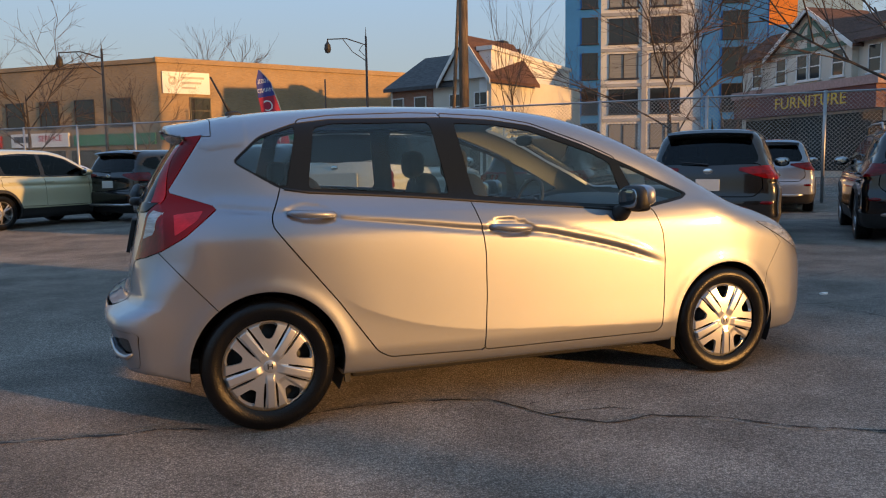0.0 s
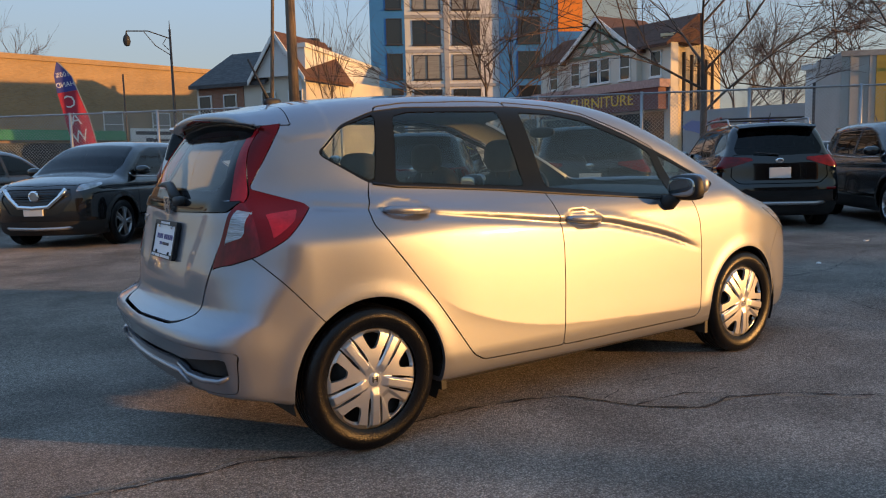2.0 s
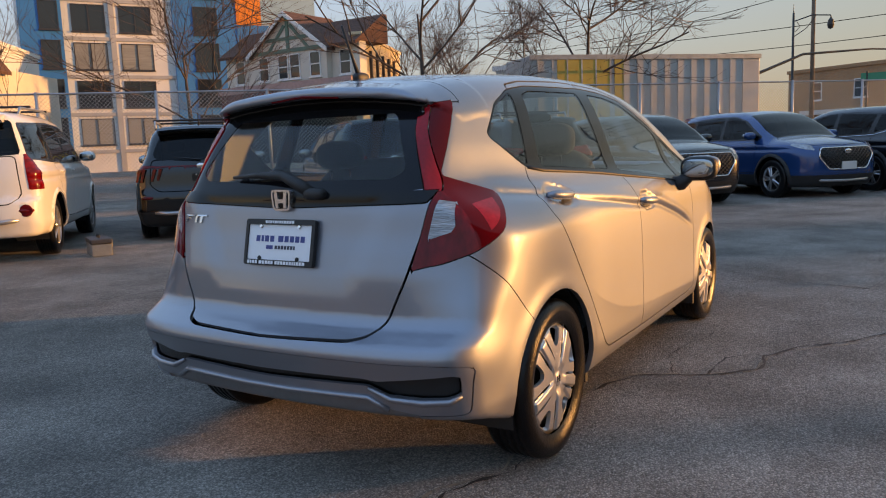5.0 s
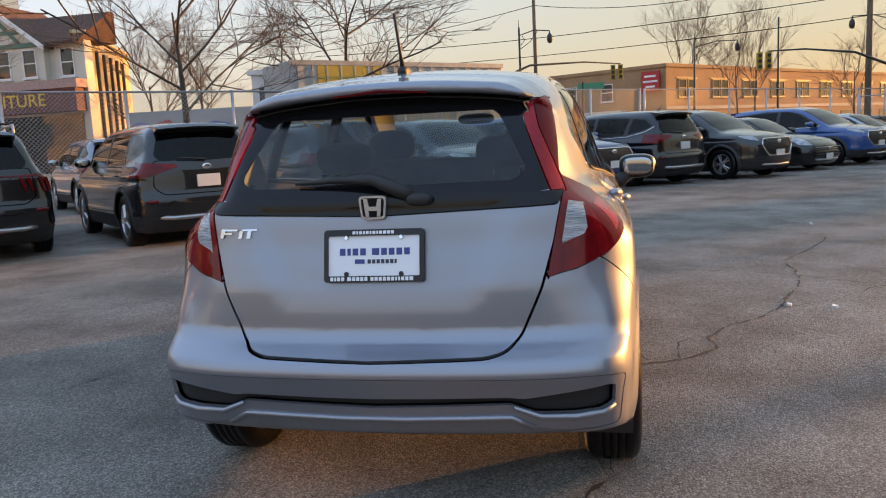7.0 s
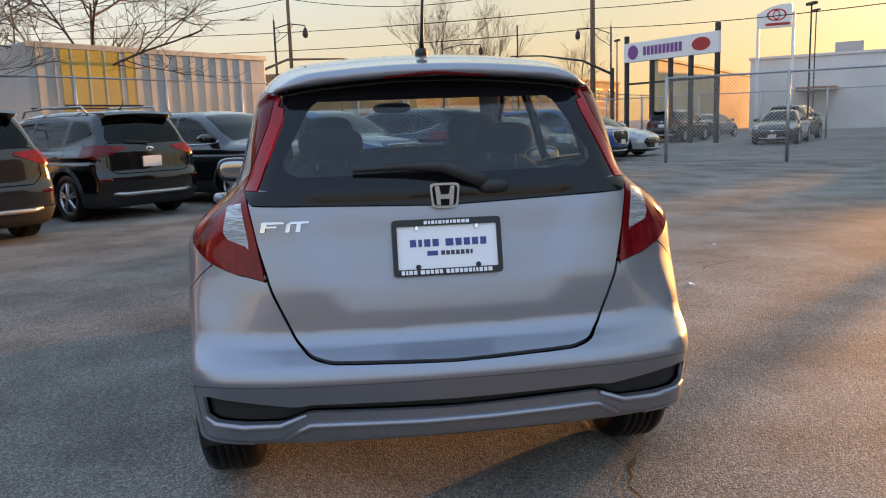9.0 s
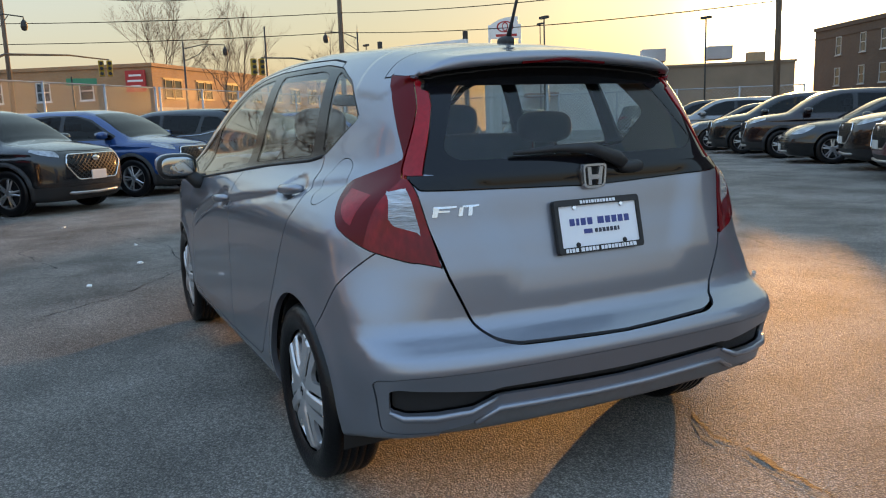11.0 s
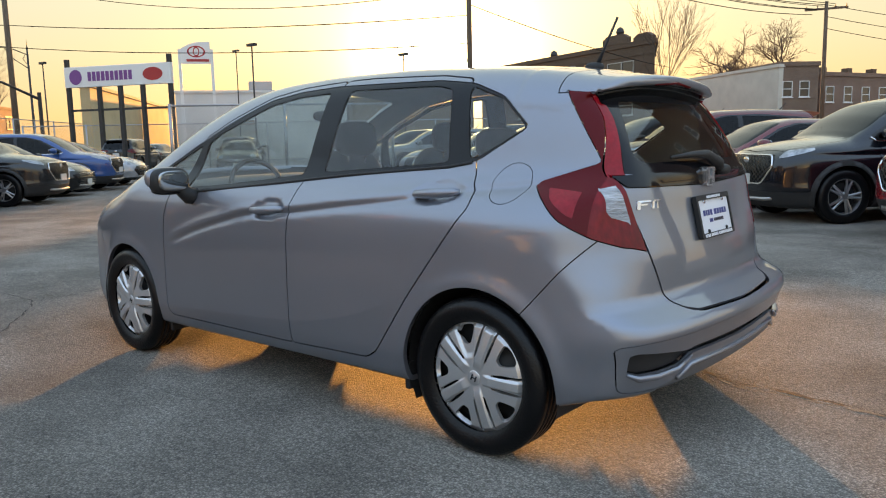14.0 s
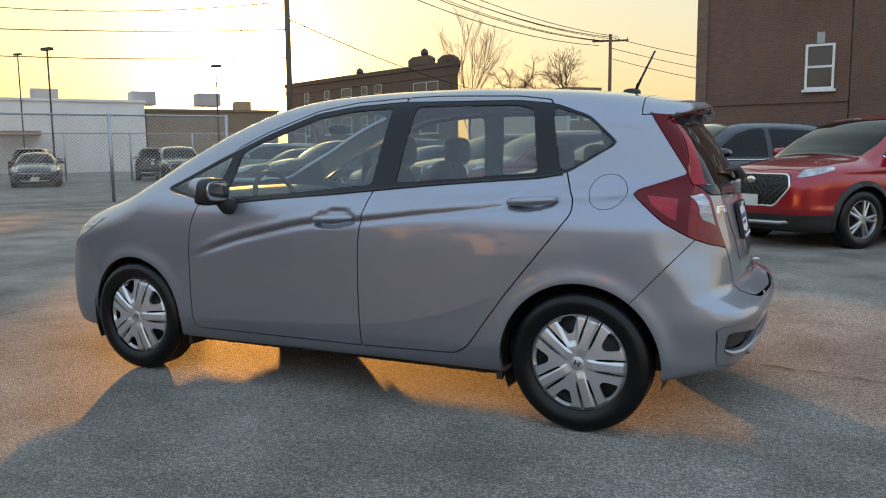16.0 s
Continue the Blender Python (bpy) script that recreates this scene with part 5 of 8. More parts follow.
def on_back(poly, x_max=-1.2):
    return lambda x, y, z: np.maximum(inside(poly, np.abs(y), z), x - x_max)


for off in (-0.018, -0.004, 0.008, 0.024):
    S.split(S.V[:, 2] - FIT_CREASE(S.V[:, 0]) + off + np.where((np.abs(S.V[:, 1]) > 0.6) & (S.V[:, 0] > -1.5) & (S.V[:, 0] < 0.9), 0, 9))
for off in (-0.006, 0.006):
    S.split(S.V[:, 2] - FIT_FOLD(S.V[:, 0]) + off + np.where((np.abs(S.V[:, 1]) > 0.6) & (S.V[:, 0] > -0.95) & (S.V[:, 0] < 0.9), 0, 9))
for off in (-0.012, 0.006, 0.02, 0.034, 0.05):
    S.split(inside(PLATE_DENT, np.abs(S.V[:, 1]), S.V[:, 2]) + off + np.where(S.V[:, 0] < -1.6, 0, 9))
for ax, az, r in FIT_ARCH:
    S.drop(lambda x, y, z: np.maximum(np.hypot(x - ax, z - az) - r, 0.45 - np.abs(y)))
# side windows: one dark frame band, with the panes cut out of it
BAND = rounded([(-1.375, 1.225), (-1.245, 1.345), (-1.08, 1.405), (-0.9, 1.427), (-0.3, 1.438), (-0.05, 1.425), (0.16, 1.395), (0.45, 1.29), (0.72, 1.175), (1.045, 1.02), (1.0, 0.995), (0.76, 0.952), (0.55, 0.955),
                (0.0, 1.0), (-0.5, 1.045), (-1.04, 1.082), (-1.17, 1.10)], 0.03)
SASH_R = rounded([(-1.035, 1.098), (-0.985, 1.385), (-0.9, 1.405), (-0.40, 1.413), (-0.345, 1.055)], 0.025)
SASH_F = rounded([(-0.215, 1.045), (-0.27, 1.41), (-0.05, 1.40), (0.14, 1.37), (0.50, 1.245), (0.595, 1.195), (0.655, 0.972), (0.3, 0.995)], 0.02)
QUARTER_R = rounded([(-1.36, 1.225), (-1.24, 1.335), (-1.085, 1.39), (-1.075, 1.38), (-1.135, 1.115), (-1.165, 1.112)], 0.02)
QUARTER_F = rounded([(0.655, 1.185), (0.80, 1.122), (1.02, 1.02), (0.99, 1.008), (0.75, 0.967)], 0.015)
S.region("window_band", on_side(BAND), gap=0.0015)
for nm, poly in (("rear_door_glass", SASH_R), ("front_door_glass", SASH_F), ("rear_quarter_glass", QUARTER_R), ("front_quarter_glass", QUARTER_F)):
    S.region(nm, on_side(poly), over=("window_band",), gap=0.0015)
# rear: hatch, glass, lamps, bumper
LAMP = [(-1.49, 1.36), (-1.56, 1.36), (-1.60, 1.30), (-1.9, 1.14), (-1.9, 0.74), (-1.70, 0.838), (-1.6, 0.900), (-1.458, 1.012), (-1.474, 1.030), (-1.655, 1.090), (-1.655, 1.105)]
LAMP_BACK = [(0.44, 1.42), (0.475, 1.25), (0.555, 1.045), (0.592, 1.045), (0.54, 0.785), (0.60, 0.80), (1.0, 0.83), (1.0, 1.42)]
HATCH = rounded([(-0.1, 1.36), (0.47, 1.36), (0.50, 1.25), (0.605, 1.035), (0.525, 0.755), (0.46, 0.61), (0.42, 0.575), (0.36, 0.562), (-0.1, 0.552)], 0.02)
GLASS = rounded([(-0.1, 1.395), (0.47, 1.38), (0.51, 1.27), (0.585, 1.056), (0.50, 1.045), (-0.1, 1.052)], 0.02)
PANE = rounded([(-0.1, 1.345), (0.38, 1.315), (0.42, 1.24), (0.485, 1.115), (0.44, 1.085), (-0.1, 1.083)], 0.04)
GARNISH = rounded([(-0.1, 1.052), (0.60, 1.046), (0.575, 1.005), (-0.1, 0.985)], 0.008)
S.region("taillight", lambda x, y, z: np.maximum(np.maximum(inside(LAMP, x, z), inside(LAMP_BACK, np.abs(y), z)), np.maximum(x + 1.4, z - (FIT_TOP(x) - 0.155 * y * y - 0.048))), gap=0.0015)
S.region("lamp_strip", on_back([(0.30, 1.42), (0.475, 1.42), (0.514, 1.25), (0.600, 1.04), (0.40, 1.03)]), over=("taillight",), gap=0.0015)
S.region("reverse_lens", on_back([(0.606, 1.012), (0.650, 1.0), (0.664, 0.93), (0.653, 0.908), (0.585, 0.884)]), over=("taillight",), gap=0.0)
S.region("side_lens", lambda x, y, z: inside([(-1.685, 0.80), (-1.685, 1.0), (-1.70, 1.09), (-1.66, 1.2), (-1.53, 1.40), (-1.3, 1.4), (-1.3, 0.8)], x, z), over=("taillight",), gap=0.0)
S.region("side_reflector", lambda x, y, z: inside([(-1.64, 0.992), (-1.515, 1.006), (-1.545, 0.966), (-1.64, 0.905)], x, z), over=("side_lens",), gap=0.0)
S.region("spoiler_under", lambda x, y, z: np.maximum(np.maximum(z - (FIT_TOP(x) - 0.155 * y * y - 0.044), x + 1.46), np.maximum(1.31 - z, np.abs(y) - 0.455)), gap=0.0)
S.region("spoiler", lambda x, y, z: inside([(-1.435, 1.7), (-1.46, 1.345), (-2.0, 1.33), (-2.0, 1.7)], x, z), gap=0.0022)
S.region("hatch_glass", lambda x, y, z: np.maximum(inside(GLASS, np.abs(y), z), np.maximum(x + 1.3, z - (FIT_TOP(x) - 0.155 * y * y - 0.052))), gap=0.0)
S.region("hatch_pane", on_back(PANE), over=("hatch_glass",), gap=0.0)
S.region("garnish", on_back(GARNISH), gap=0.0015)
S.region("hatch", on_back(HATCH), gap=0.0042)
BUMP_SEAM = [(-1.725, 0.845), (-1.48, 0.575), (-1.3, 0.4), (-1.3, 0.0), (-2.2, 0.0), (-2.2, 0.845)]
S.region("rear_bumper", lambda x, y, z: inside(BUMP_SEAM, x, z), gap=0.002)
PANEL = rounded([(-0.1, 0.506), (0.70, 0.503), (0.775, 0.490), (0.765, 0.44), (0.752, 0.33), (0.0, 0.29), (-0.1, 0.29)], 0.02)
S.region("bumper_panel", on_back(PANEL), over=("rear_bumper",), gap=0.0012)
LOWER = rounded([(-0.1, 0.405), (0.43, 0.418), (0.505, 0.388), (0.62, 0.384), (0.70, 0.388), (0.738, 0.402), (0.742, 0.462), (0.72, 0.468), (0.47, 0.437), (0.42, 0.443), (-0.1, 0.437)], 0.008)
S.region("lower_grille", on_back(LOWER), over=("rear_bumper", "bumper_panel"), gap=0.0)
SKIRT = rounded([(-0.1, 0.372), (0.425, 0.383), (0.505, 0.34), (0.60, 0.325), (0.60, 0.0), (-0.1, 0.0)], 0.008)
S.region("rear_skirt", on_back(SKIRT), over=("rear_bumper", "bumper_panel"), gap=0.0)
# doors, fuel flap, nose
DOOR_R = rounded([(-1.165, 1.11), (-1.18, 1.06), (-1.222, 0.97), (-1.222, 0.93), (-1.17, 0.86), (-0.94, 0.575), (-0.76, 0.325), (-0.70, 0.292), (-0.212, 0.280), (-0.198, 0.55), (-0.198, 0.76), (-0.212, 0.88), (-0.25, 1.04), (-0.335, 1.46), (-0.5, 1.462), (-0.9, 1.447), (-1.06, 1.425)], 0.02)
DOOR_F = rounded([(-0.335, 1.46), (-0.25, 1.04), (-0.212, 0.88), (-0.198, 0.76), (-0.198, 0.55), (-0.212, 0.280), (0.80, 0.280), (0.832, 0.305), (0.845, 0.45), (0.85, 0.68), (0.838, 0.82), (0.79, 0.94), (0.66, 1.0), (0.63, 1.225), (0.45, 1.305), (0.16, 1.41), (-0.05, 1.445)], 0.02)
S.region("rear_door", on_side(DOOR_R), gap=0.003)
S.region("front_door", on_side(DOOR_F), gap=0.003)
S.region("fuel_flap", lambda x, y, z: np.maximum(np.hypot((x + 1.355) / 1.08, z - 1.022) - 0.072, 0.3 - y), gap=0.0012)
S.region("windscreen", lambda x, y, z: np.maximum(inside(rounded([(0.36, 0.50), (0.36, -0.50), (0.9, -0.62), (1.28, -0.63), (1.36, -0.3), (1.38, 0.0), (1.36, 0.3), (1.28, 0.63), (0.9, 0.62)], 0.06), x, y), 0.9 - z), gap=0.002)
S.region("hood", lambda x, y, z: np.maximum(inside(rounded([(1.22, 0.66), (1.40, 0.3), (1.42, 0.0), (1.40, -0.3), (1.22, -0.66), (1.6, -0.64), (1.85, -0.56), (1.99, -0.3), (2.02, 0.0), (1.99, 0.3), (1.85, 0.56), (1.6, 0.64)], 0.05), x, y), 0.72 - z), gap=0.002)
S.region("headlight", lambda x, y, z: np.maximum(inside(rounded([(1.50, 0.85), (1.62, 0.835), (1.98, 0.71), (2.0, 0.655), (1.86, 0.675), (1.62, 0.79)], 0.015), x, z), 0.36 - np.abs(y)), gap=0.0015)
S.region("front_bumper", lambda x, y, z: np.maximum(inside([(1.62, 0.79), (1.70, 0.72), (1.58, 0.56), (1.5, 0.3), (1.5, 0.0), (2.3, 0.0), (2.3, 0.79)], x, z), -1 - z), gap=0.0014)
S.region("front_grille", lambda x, y, z: np.maximum(np.maximum(inside(rounded([(-0.6, 0.24), (0.6, 0.24), (0.66, 0.36), (0.55, 0.42), (-0.55, 0.42), (-0.66, 0.36)], 0.03), y, z), 1.7 - x), -1 - z), over=("front_bumper",), gap=0.0)

paint = mat("silver_metallic_paint", (0.272, 0.290, 0.335), 0.44, metal=0.80, var=0.05, scale=1.2, fine=900, coat=1.0)
black_gloss = plain("gloss_black_trim", (0.008, 0.008, 0.009), 0.10, spec=0.3)
black_trim = mat("black_plastic", (0.018, 0.018, 0.019), 0.55, var=0.2, scale=8, fine=300, bump=0.15)
fit_glass = glass("tinted_window_glass", (0.70, 0.78, 0.77), ior=1.75)
fit_glass_back = glass("privacy_glass", (0.66, 0.73, 0.73), ior=1.7)
hatch_tint = glass("rear_window_glass", (0.70, 0.76, 0.76), ior=1.5)
frit = plain("black_glass_frit", (0.006, 0.006, 0.008), 0.05, spec=0.3)
red_lens = mat("red_lamp_lens", (0.30, 0.006, 0.010), 0.10, var=0.6, scale=7, fine=60, coat=0.35, spec=0.15, stretch=(1, 1, 0.4))
red_dark = plain("dark_red_lamp_lens", (0.12, 0.003, 0.005), 0.06, spec=0.2)
red_bright = mat("bright_red_reflector", (0.40, 0.008, 0.016), 0.12, var=0.35, scale=9, fine=80, spec=0.35)
clear_lens = mat("ribbed_clear_lens", (0.52, 0.54, 0.57), 0.14, metal=0.35, var=0.5, scale=14, fine=55, coat=0.5, bump=0.6, stretch=(0.6, 0.6, 4))
chrome = plain("chrome", (0.75, 0.75, 0.76), 0.10, metal=1.0)
wheel_silver = mat("silver_wheel_cover", (0.60, 0.60, 0.61), 0.32, metal=0.65, var=0.06, scale=3, fine=200, coat=0.3)
dark_metal = plain("dark_metal", (0.03, 0.03, 0.032), 0.5, metal=0.5)
white_plate = plain("white_plate_face", (0.78, 0.80, 0.84), 0.35)
plate_blue = plain("plate_blue_ink", (0.03, 0.05, 0.22), 0.4)

fit = thing("hatchback", label="silver metallic five-door hatchback parked on the asphalt", category="car")
part("body", S.mesh(0, paint, rim=0.022), None, fit, "silver metallic painted body shell")
LEFT, RIGHT = (lambda x, y, z: y > 0), (lambda x, y, z: y < 0)
for side in (LEFT, RIGHT):
    part("window_band", S.mesh("window_band", black_gloss, side, lift=-0.002, rim=0.01), None, fit, "gloss black window surround")
    part("rear_door_glass", S.mesh("rear_door_glass", fit_glass_back, side, lift=-0.004, rim=0), None, fit, "dark tinted door glass")
    part("front_door_glass", S.mesh("front_door_glass", fit_glass, side, lift=-0.004, rim=0), None, fit, "tinted door glass")
    part("rear_quarter_glass", S.mesh("rear_quarter_glass", fit_glass_back, side, lift=-0.004, rim=0), None, fit, "dark tinted quarter glass")
    part("front_quarter_glass", S.mesh("front_quarter_glass", fit_glass, side, lift=-0.004, rim=0), None, fit, "small triangular glass")
    part("rear_door", S.mesh("rear_door", paint, side), None, fit)
    part("front_door", S.mesh("front_door", paint, side), None, fit)
    part("taillight", S.mesh("taillight", red_lens, lambda x, y, z: side(x, y, z) & (z < 1.09), lift=0.004, rim=0.02), None, fit, "red arrow-shaped tail light")
    part("lamp_corner", S.mesh("taillight", red_lens, lambda x, y, z: side(x, y, z) & (z >= 1.09), lift=0.004, rim=0.02), None, fit)
    part("headlight", S.mesh("headlight", clear_lens, side, lift=0.002), None, fit, "clear headlight lens")
for side in (LEFT, RIGHT):
    part("lamp_strip", S.mesh("lamp_strip", red_bright, side, lift=0.004, rim=0.01), None, fit, "red strip lamp beside the rear window")
    part("reverse_lens", S.mesh("reverse_lens", clear_lens, side, lift=0.005, rim=0.004), None, fit, "clear ribbed reversing lens")
    part("side_lens", S.mesh("side_lens", red_dark, side, lift=0.004, rim=0.01), None, fit, "dark red side of the tail light")
    part("side_reflector", S.mesh("side_reflector", red_bright, side, lift=0.0045, rim=0.004), None, fit, "bright red side reflector")
part("spoiler", S.mesh("spoiler", paint, rim=0.012), None, fit, "silver roof spoiler")
part("spoiler_under", S.mesh("spoiler_under", black_gloss, rim=0), None, fit, "black underside of the spoiler")
part("fuel_flap", S.mesh("fuel_flap", paint), None, fit)
part("hatch", S.mesh("hatch", paint), None, fit, "silver painted tailgate panel")
part("hatch_frit", S.mesh("hatch_glass", frit, rim=0.004), None, fit, "black border of the rear window")
part("hatch_glass", S.mesh("hatch_pane", hatch_tint, lift=-0.001, rim=0), None, fit, "tinted rear window")
part("garnish", S.mesh("garnish", black_gloss, lift=0.006, rim=0.02), None, fit, "gloss black tailgate garnish")
part("rear_bumper", S.mesh("rear_bumper", paint), None, fit)
part("bumper_panel", S.mesh("bumper_panel", paint, lift=-0.001), None, fit, "silver recessed bumper panel")
part("lower_grille", S.mesh("lower_grille", black_trim, lift=-0.025, rim=0), None, fit, "black ribbed lower bumper insert")
part("rear_skirt", S.mesh("rear_skirt", mat("dark_silver_skirt", (0.20, 0.20, 0.21), 0.4, metal=0.5, var=0.1), lift=-0.004, rim=0.03), None, fit, "dark silver lower bumper skirt")
part("windscreen", S.mesh("windscreen", fit_glass, lift=-0.002, rim=0), None, fit, "clear windscreen")
part("hood", S.mesh("hood", paint), None, fit)
part("front_bumper", S.mesh("front_bumper", paint), None, fit)
part("front_grille", S.mesh("front_grille", black_trim, lift=-0.02, rim=0), None, fit)

# wheels of the hatchback
def tyre_mesh(R, rim, width, material):
    w = width / 2
    prof = [(rim - 0.012, -w * 0.80), (rim + 0.004, -w * 0.93), (rim + 0.035, -w * 1.02), (R - 0.035, -w * 1.0), (R - 0.012, -w * 0.90), (R - 0.002, -w * 0.72)]
    for k in range(5):
        c = -w * 0.56 + k * w * 0.28
        prof += [(R, c - w * 0.10), (R, c + w * 0.10), (R - 0.007, c + w * 0.115), (R - 0.007, c + w * 0.165)] if k < 4 else [(R, c - w * 0.10), (R, c + w * 0.10)]
    prof += [(R - 0.002, w * 0.72), (R - 0.012, w * 0.90), (R - 0.035, w * 1.0), (rim + 0.035, w * 1.02), (rim + 0.004, w * 0.93), (rim - 0.012, w * 0.80)]
    bm = lathed(prof, 56)
    return mesh_of("tyre", bm, material, smooth=True)


def cover_dish(r):
    return 0.030 - 0.55 * np.maximum(r - 0.05, 0) ** 2 - 0.9 * np.maximum(r - 0.194, 0)


def spoke_frame(x, z, a):
    return x * math.cos(a) + z * math.sin(a), np.abs(-x * math.sin(a) + z * math.cos(a))


def cover_hole(x, z):
    """Slots on both sides of five wide spokes, and five rounded openings near the edge between them; negative inside."""
    best = np.full(x.shape, 1.0)
    for k in range(5):
        a = math.pi / 2 + k * 2 * math.pi / 5
        u, v = spoke_frame(x, z, a)
        best = np.minimum(best, inside([(0.075, 0.0215), (0.120, 0.022), (0.204, 0.028), (0.203, 0.036), (0.120, 0.033), (0.080, 0.028)], u, v))
        u, v = spoke_frame(x, z, a + math.pi / 5)
        best = np.minimum(best, inside(OPENING, u, v))
    return best


def cover_relief(x, z):
    """The spokes' raised ribs and the sunken fields between their arms."""
    up, r = np.zeros(x.shape), np.hypot(x, z)
    for k in range(5):
        a = math.pi / 2 + k * 2 * math.pi / 5
        u, v = spoke_frame(x, z, a)
        up = np.maximum(up, np.where(u > 0, 0.008 * (1 - step(v, 0.014, 0.024)) * step(u, 0.03, 0.07) * (1 - step(u, 0.19, 0.215)), 0))
        u, v = spoke_frame(x, z, a + math.pi / 5)
        up = np.where(u > 0.07, up - 0.010 * (1 - step(v, 0.25 * u - 0.01, 0.25 * u + 0.006)) * step(u, 0.07, 0.10) * (1 - step(u, 0.195, 0.21)), up)
    return up + 0.004 * bell(r - 0.211, 0.008)


OPENING = rounded([(0.128, -0.01), (0.128, 0.012), (0.150, 0.026), (0.186, 0.043), (0.196, 0.036), (0.201, 0.015), (0.201, -0.01)], 0.008)


def cover_solid(x, y, z):
    r = np.hypot(x, z)
    return np.maximum(np.abs(y - cover_dish(r) - cover_relief(x, z)) - 0.006, r - 0.222)


cover = Shell(cover_solid, (-0.23, -0.05, -0.23), (0.23, 0.05, 0.23), 0.0042)
cover.drop(lambda x, y, z: y - cover_dish(np.hypot(x, z)) - cover_relief(x, z) + 0.003)
cover.drop(lambda x, y, z: cover_hole(x, z))
cover_me = cover.mesh(0, wheel_silver, rim=0.016)
fit_tyre = tyre_mesh(0.302, 0.222, 0.19, rubber)
hub_back = mesh_of("brake_disc", lathed([(0.0, -0.01), (0.12, -0.01), (0.125, -0.03), (0.20, -0.035), (0.215, -0.02), (0.215, -0.08), (0.0, -0.09)], 40), dark_metal, True)
cap_me = mesh_of("centre_cap", lathed([(0.0, 0.036), (0.026, 0.036), (0.030, 0.033), (0.031, 0.02)], 28), wheel_silver, True)
badge_me = mesh_of("cap_badge", box(box(box(bmesh.new(), -0.012, -0.007, 0.036, 0.038, -0.012, 0.012), 0.007, 0.012, 0.036, 0.038, -0.012, 0.012), -0.008, 0.008, 0.036, 0.0375, -0.002, 0.002), dark_metal)
for wx in (-1.265, 1.265):
    for s in (1, -1):
        turn = (-20 if s > 0 else 180) + (0 if wx < 0 else 4)
        wheel = part("wheel", fit_tyre, None, fit, "black tyre with a silver five-spoke wheel cover", at=pose(wx, s * 0.737, 0.302, 0, 0, 0 if s > 0 else 180))
        lay = pose(0, 0.045, 0, 0, turn, 0)
        part("wheel_cover", cover_me, None, wheel, "silver plastic wheel cover", at=pose(0, 0.052, 0, 0, turn, 0))
        part("brake_disc", hub_back, None, wheel, at=pose(0, 0.045, 0))
        part("centre_cap", cap_me, None, wheel, at=pose(0, 0.054, 0, 0, turn, 0))
        part("cap_badge", badge_me, None, wheel, at=pose(0, 0.054, 0, 0, turn, 0))
        liner = bmesh.new()
        r = 0.352
        arc = [math.radians(a) for a in range(-25, 206, 11)]
        inn = [liner.verts.new((wx + r * math.cos(a), s * 0.45, 0.30 + r * math.sin(a))) for a in arc]
        out = [liner.verts.new((wx + r * math.cos(a), s * (0.80), 0.30 + r * math.sin(a))) for a in arc]
        for i in range(len(arc) - 1):
            liner.faces.new((inn[i], inn[i + 1], out[i + 1], out[i]))
        liner.faces.new(inn)
        part("arch_liner", liner, black_trim, fit)


def skin_x(y, z, x0=-2.3, x1=-1.2):
    """Where the body's back lies at y, z."""
    for _ in range(40):
        m = (x0 + x1) / 2
        if fit_body(np.array([m]), np.array([y]), np.array([z]))[0] < 0:
            x1 = m
        else:
            x0 = m
    return x0


def skin_y(x, z, y0=0.2, y1=1.1):
    for _ in range(40):
        m = (y0 + y1) / 2
        if fit_body(np.array([x]), np.array([m]), np.array([z]))[0] < 0:
            y0 = m
        else:
            y1 = m
    return y1


def blob(cx, cy, cz, ax, ay, az, p=2.6, nu=20, nv=12):
    """A rounded box: a superellipsoid."""
    bm = bmesh.new()
    def e(c, k):
        return math.copysign(abs(c) ** k, c)
    k = 2 / p
    rings = []
    for j in range(nv + 1):
        v = -math.pi / 2 + math.pi * j / nv
        rings.append([bm.verts.new((cx + ax * e(math.cos(v), k) * e(math.cos(u), k), cy + ay * e(math.cos(v), k) * e(math.sin(u), k), cz + az * e(math.sin(v), k))) for u in (2 * math.pi * i / nu for i in range(nu))])
    for a, b in zip(rings, rings[1:]):
        for i in range(nu):
            bm.faces.new((a[i], a[(i + 1) % nu], b[(i + 1) % nu], b[i]))
    bmesh.ops.remove_doubles(bm, verts=bm.verts, dist=1e-5)
    return bm


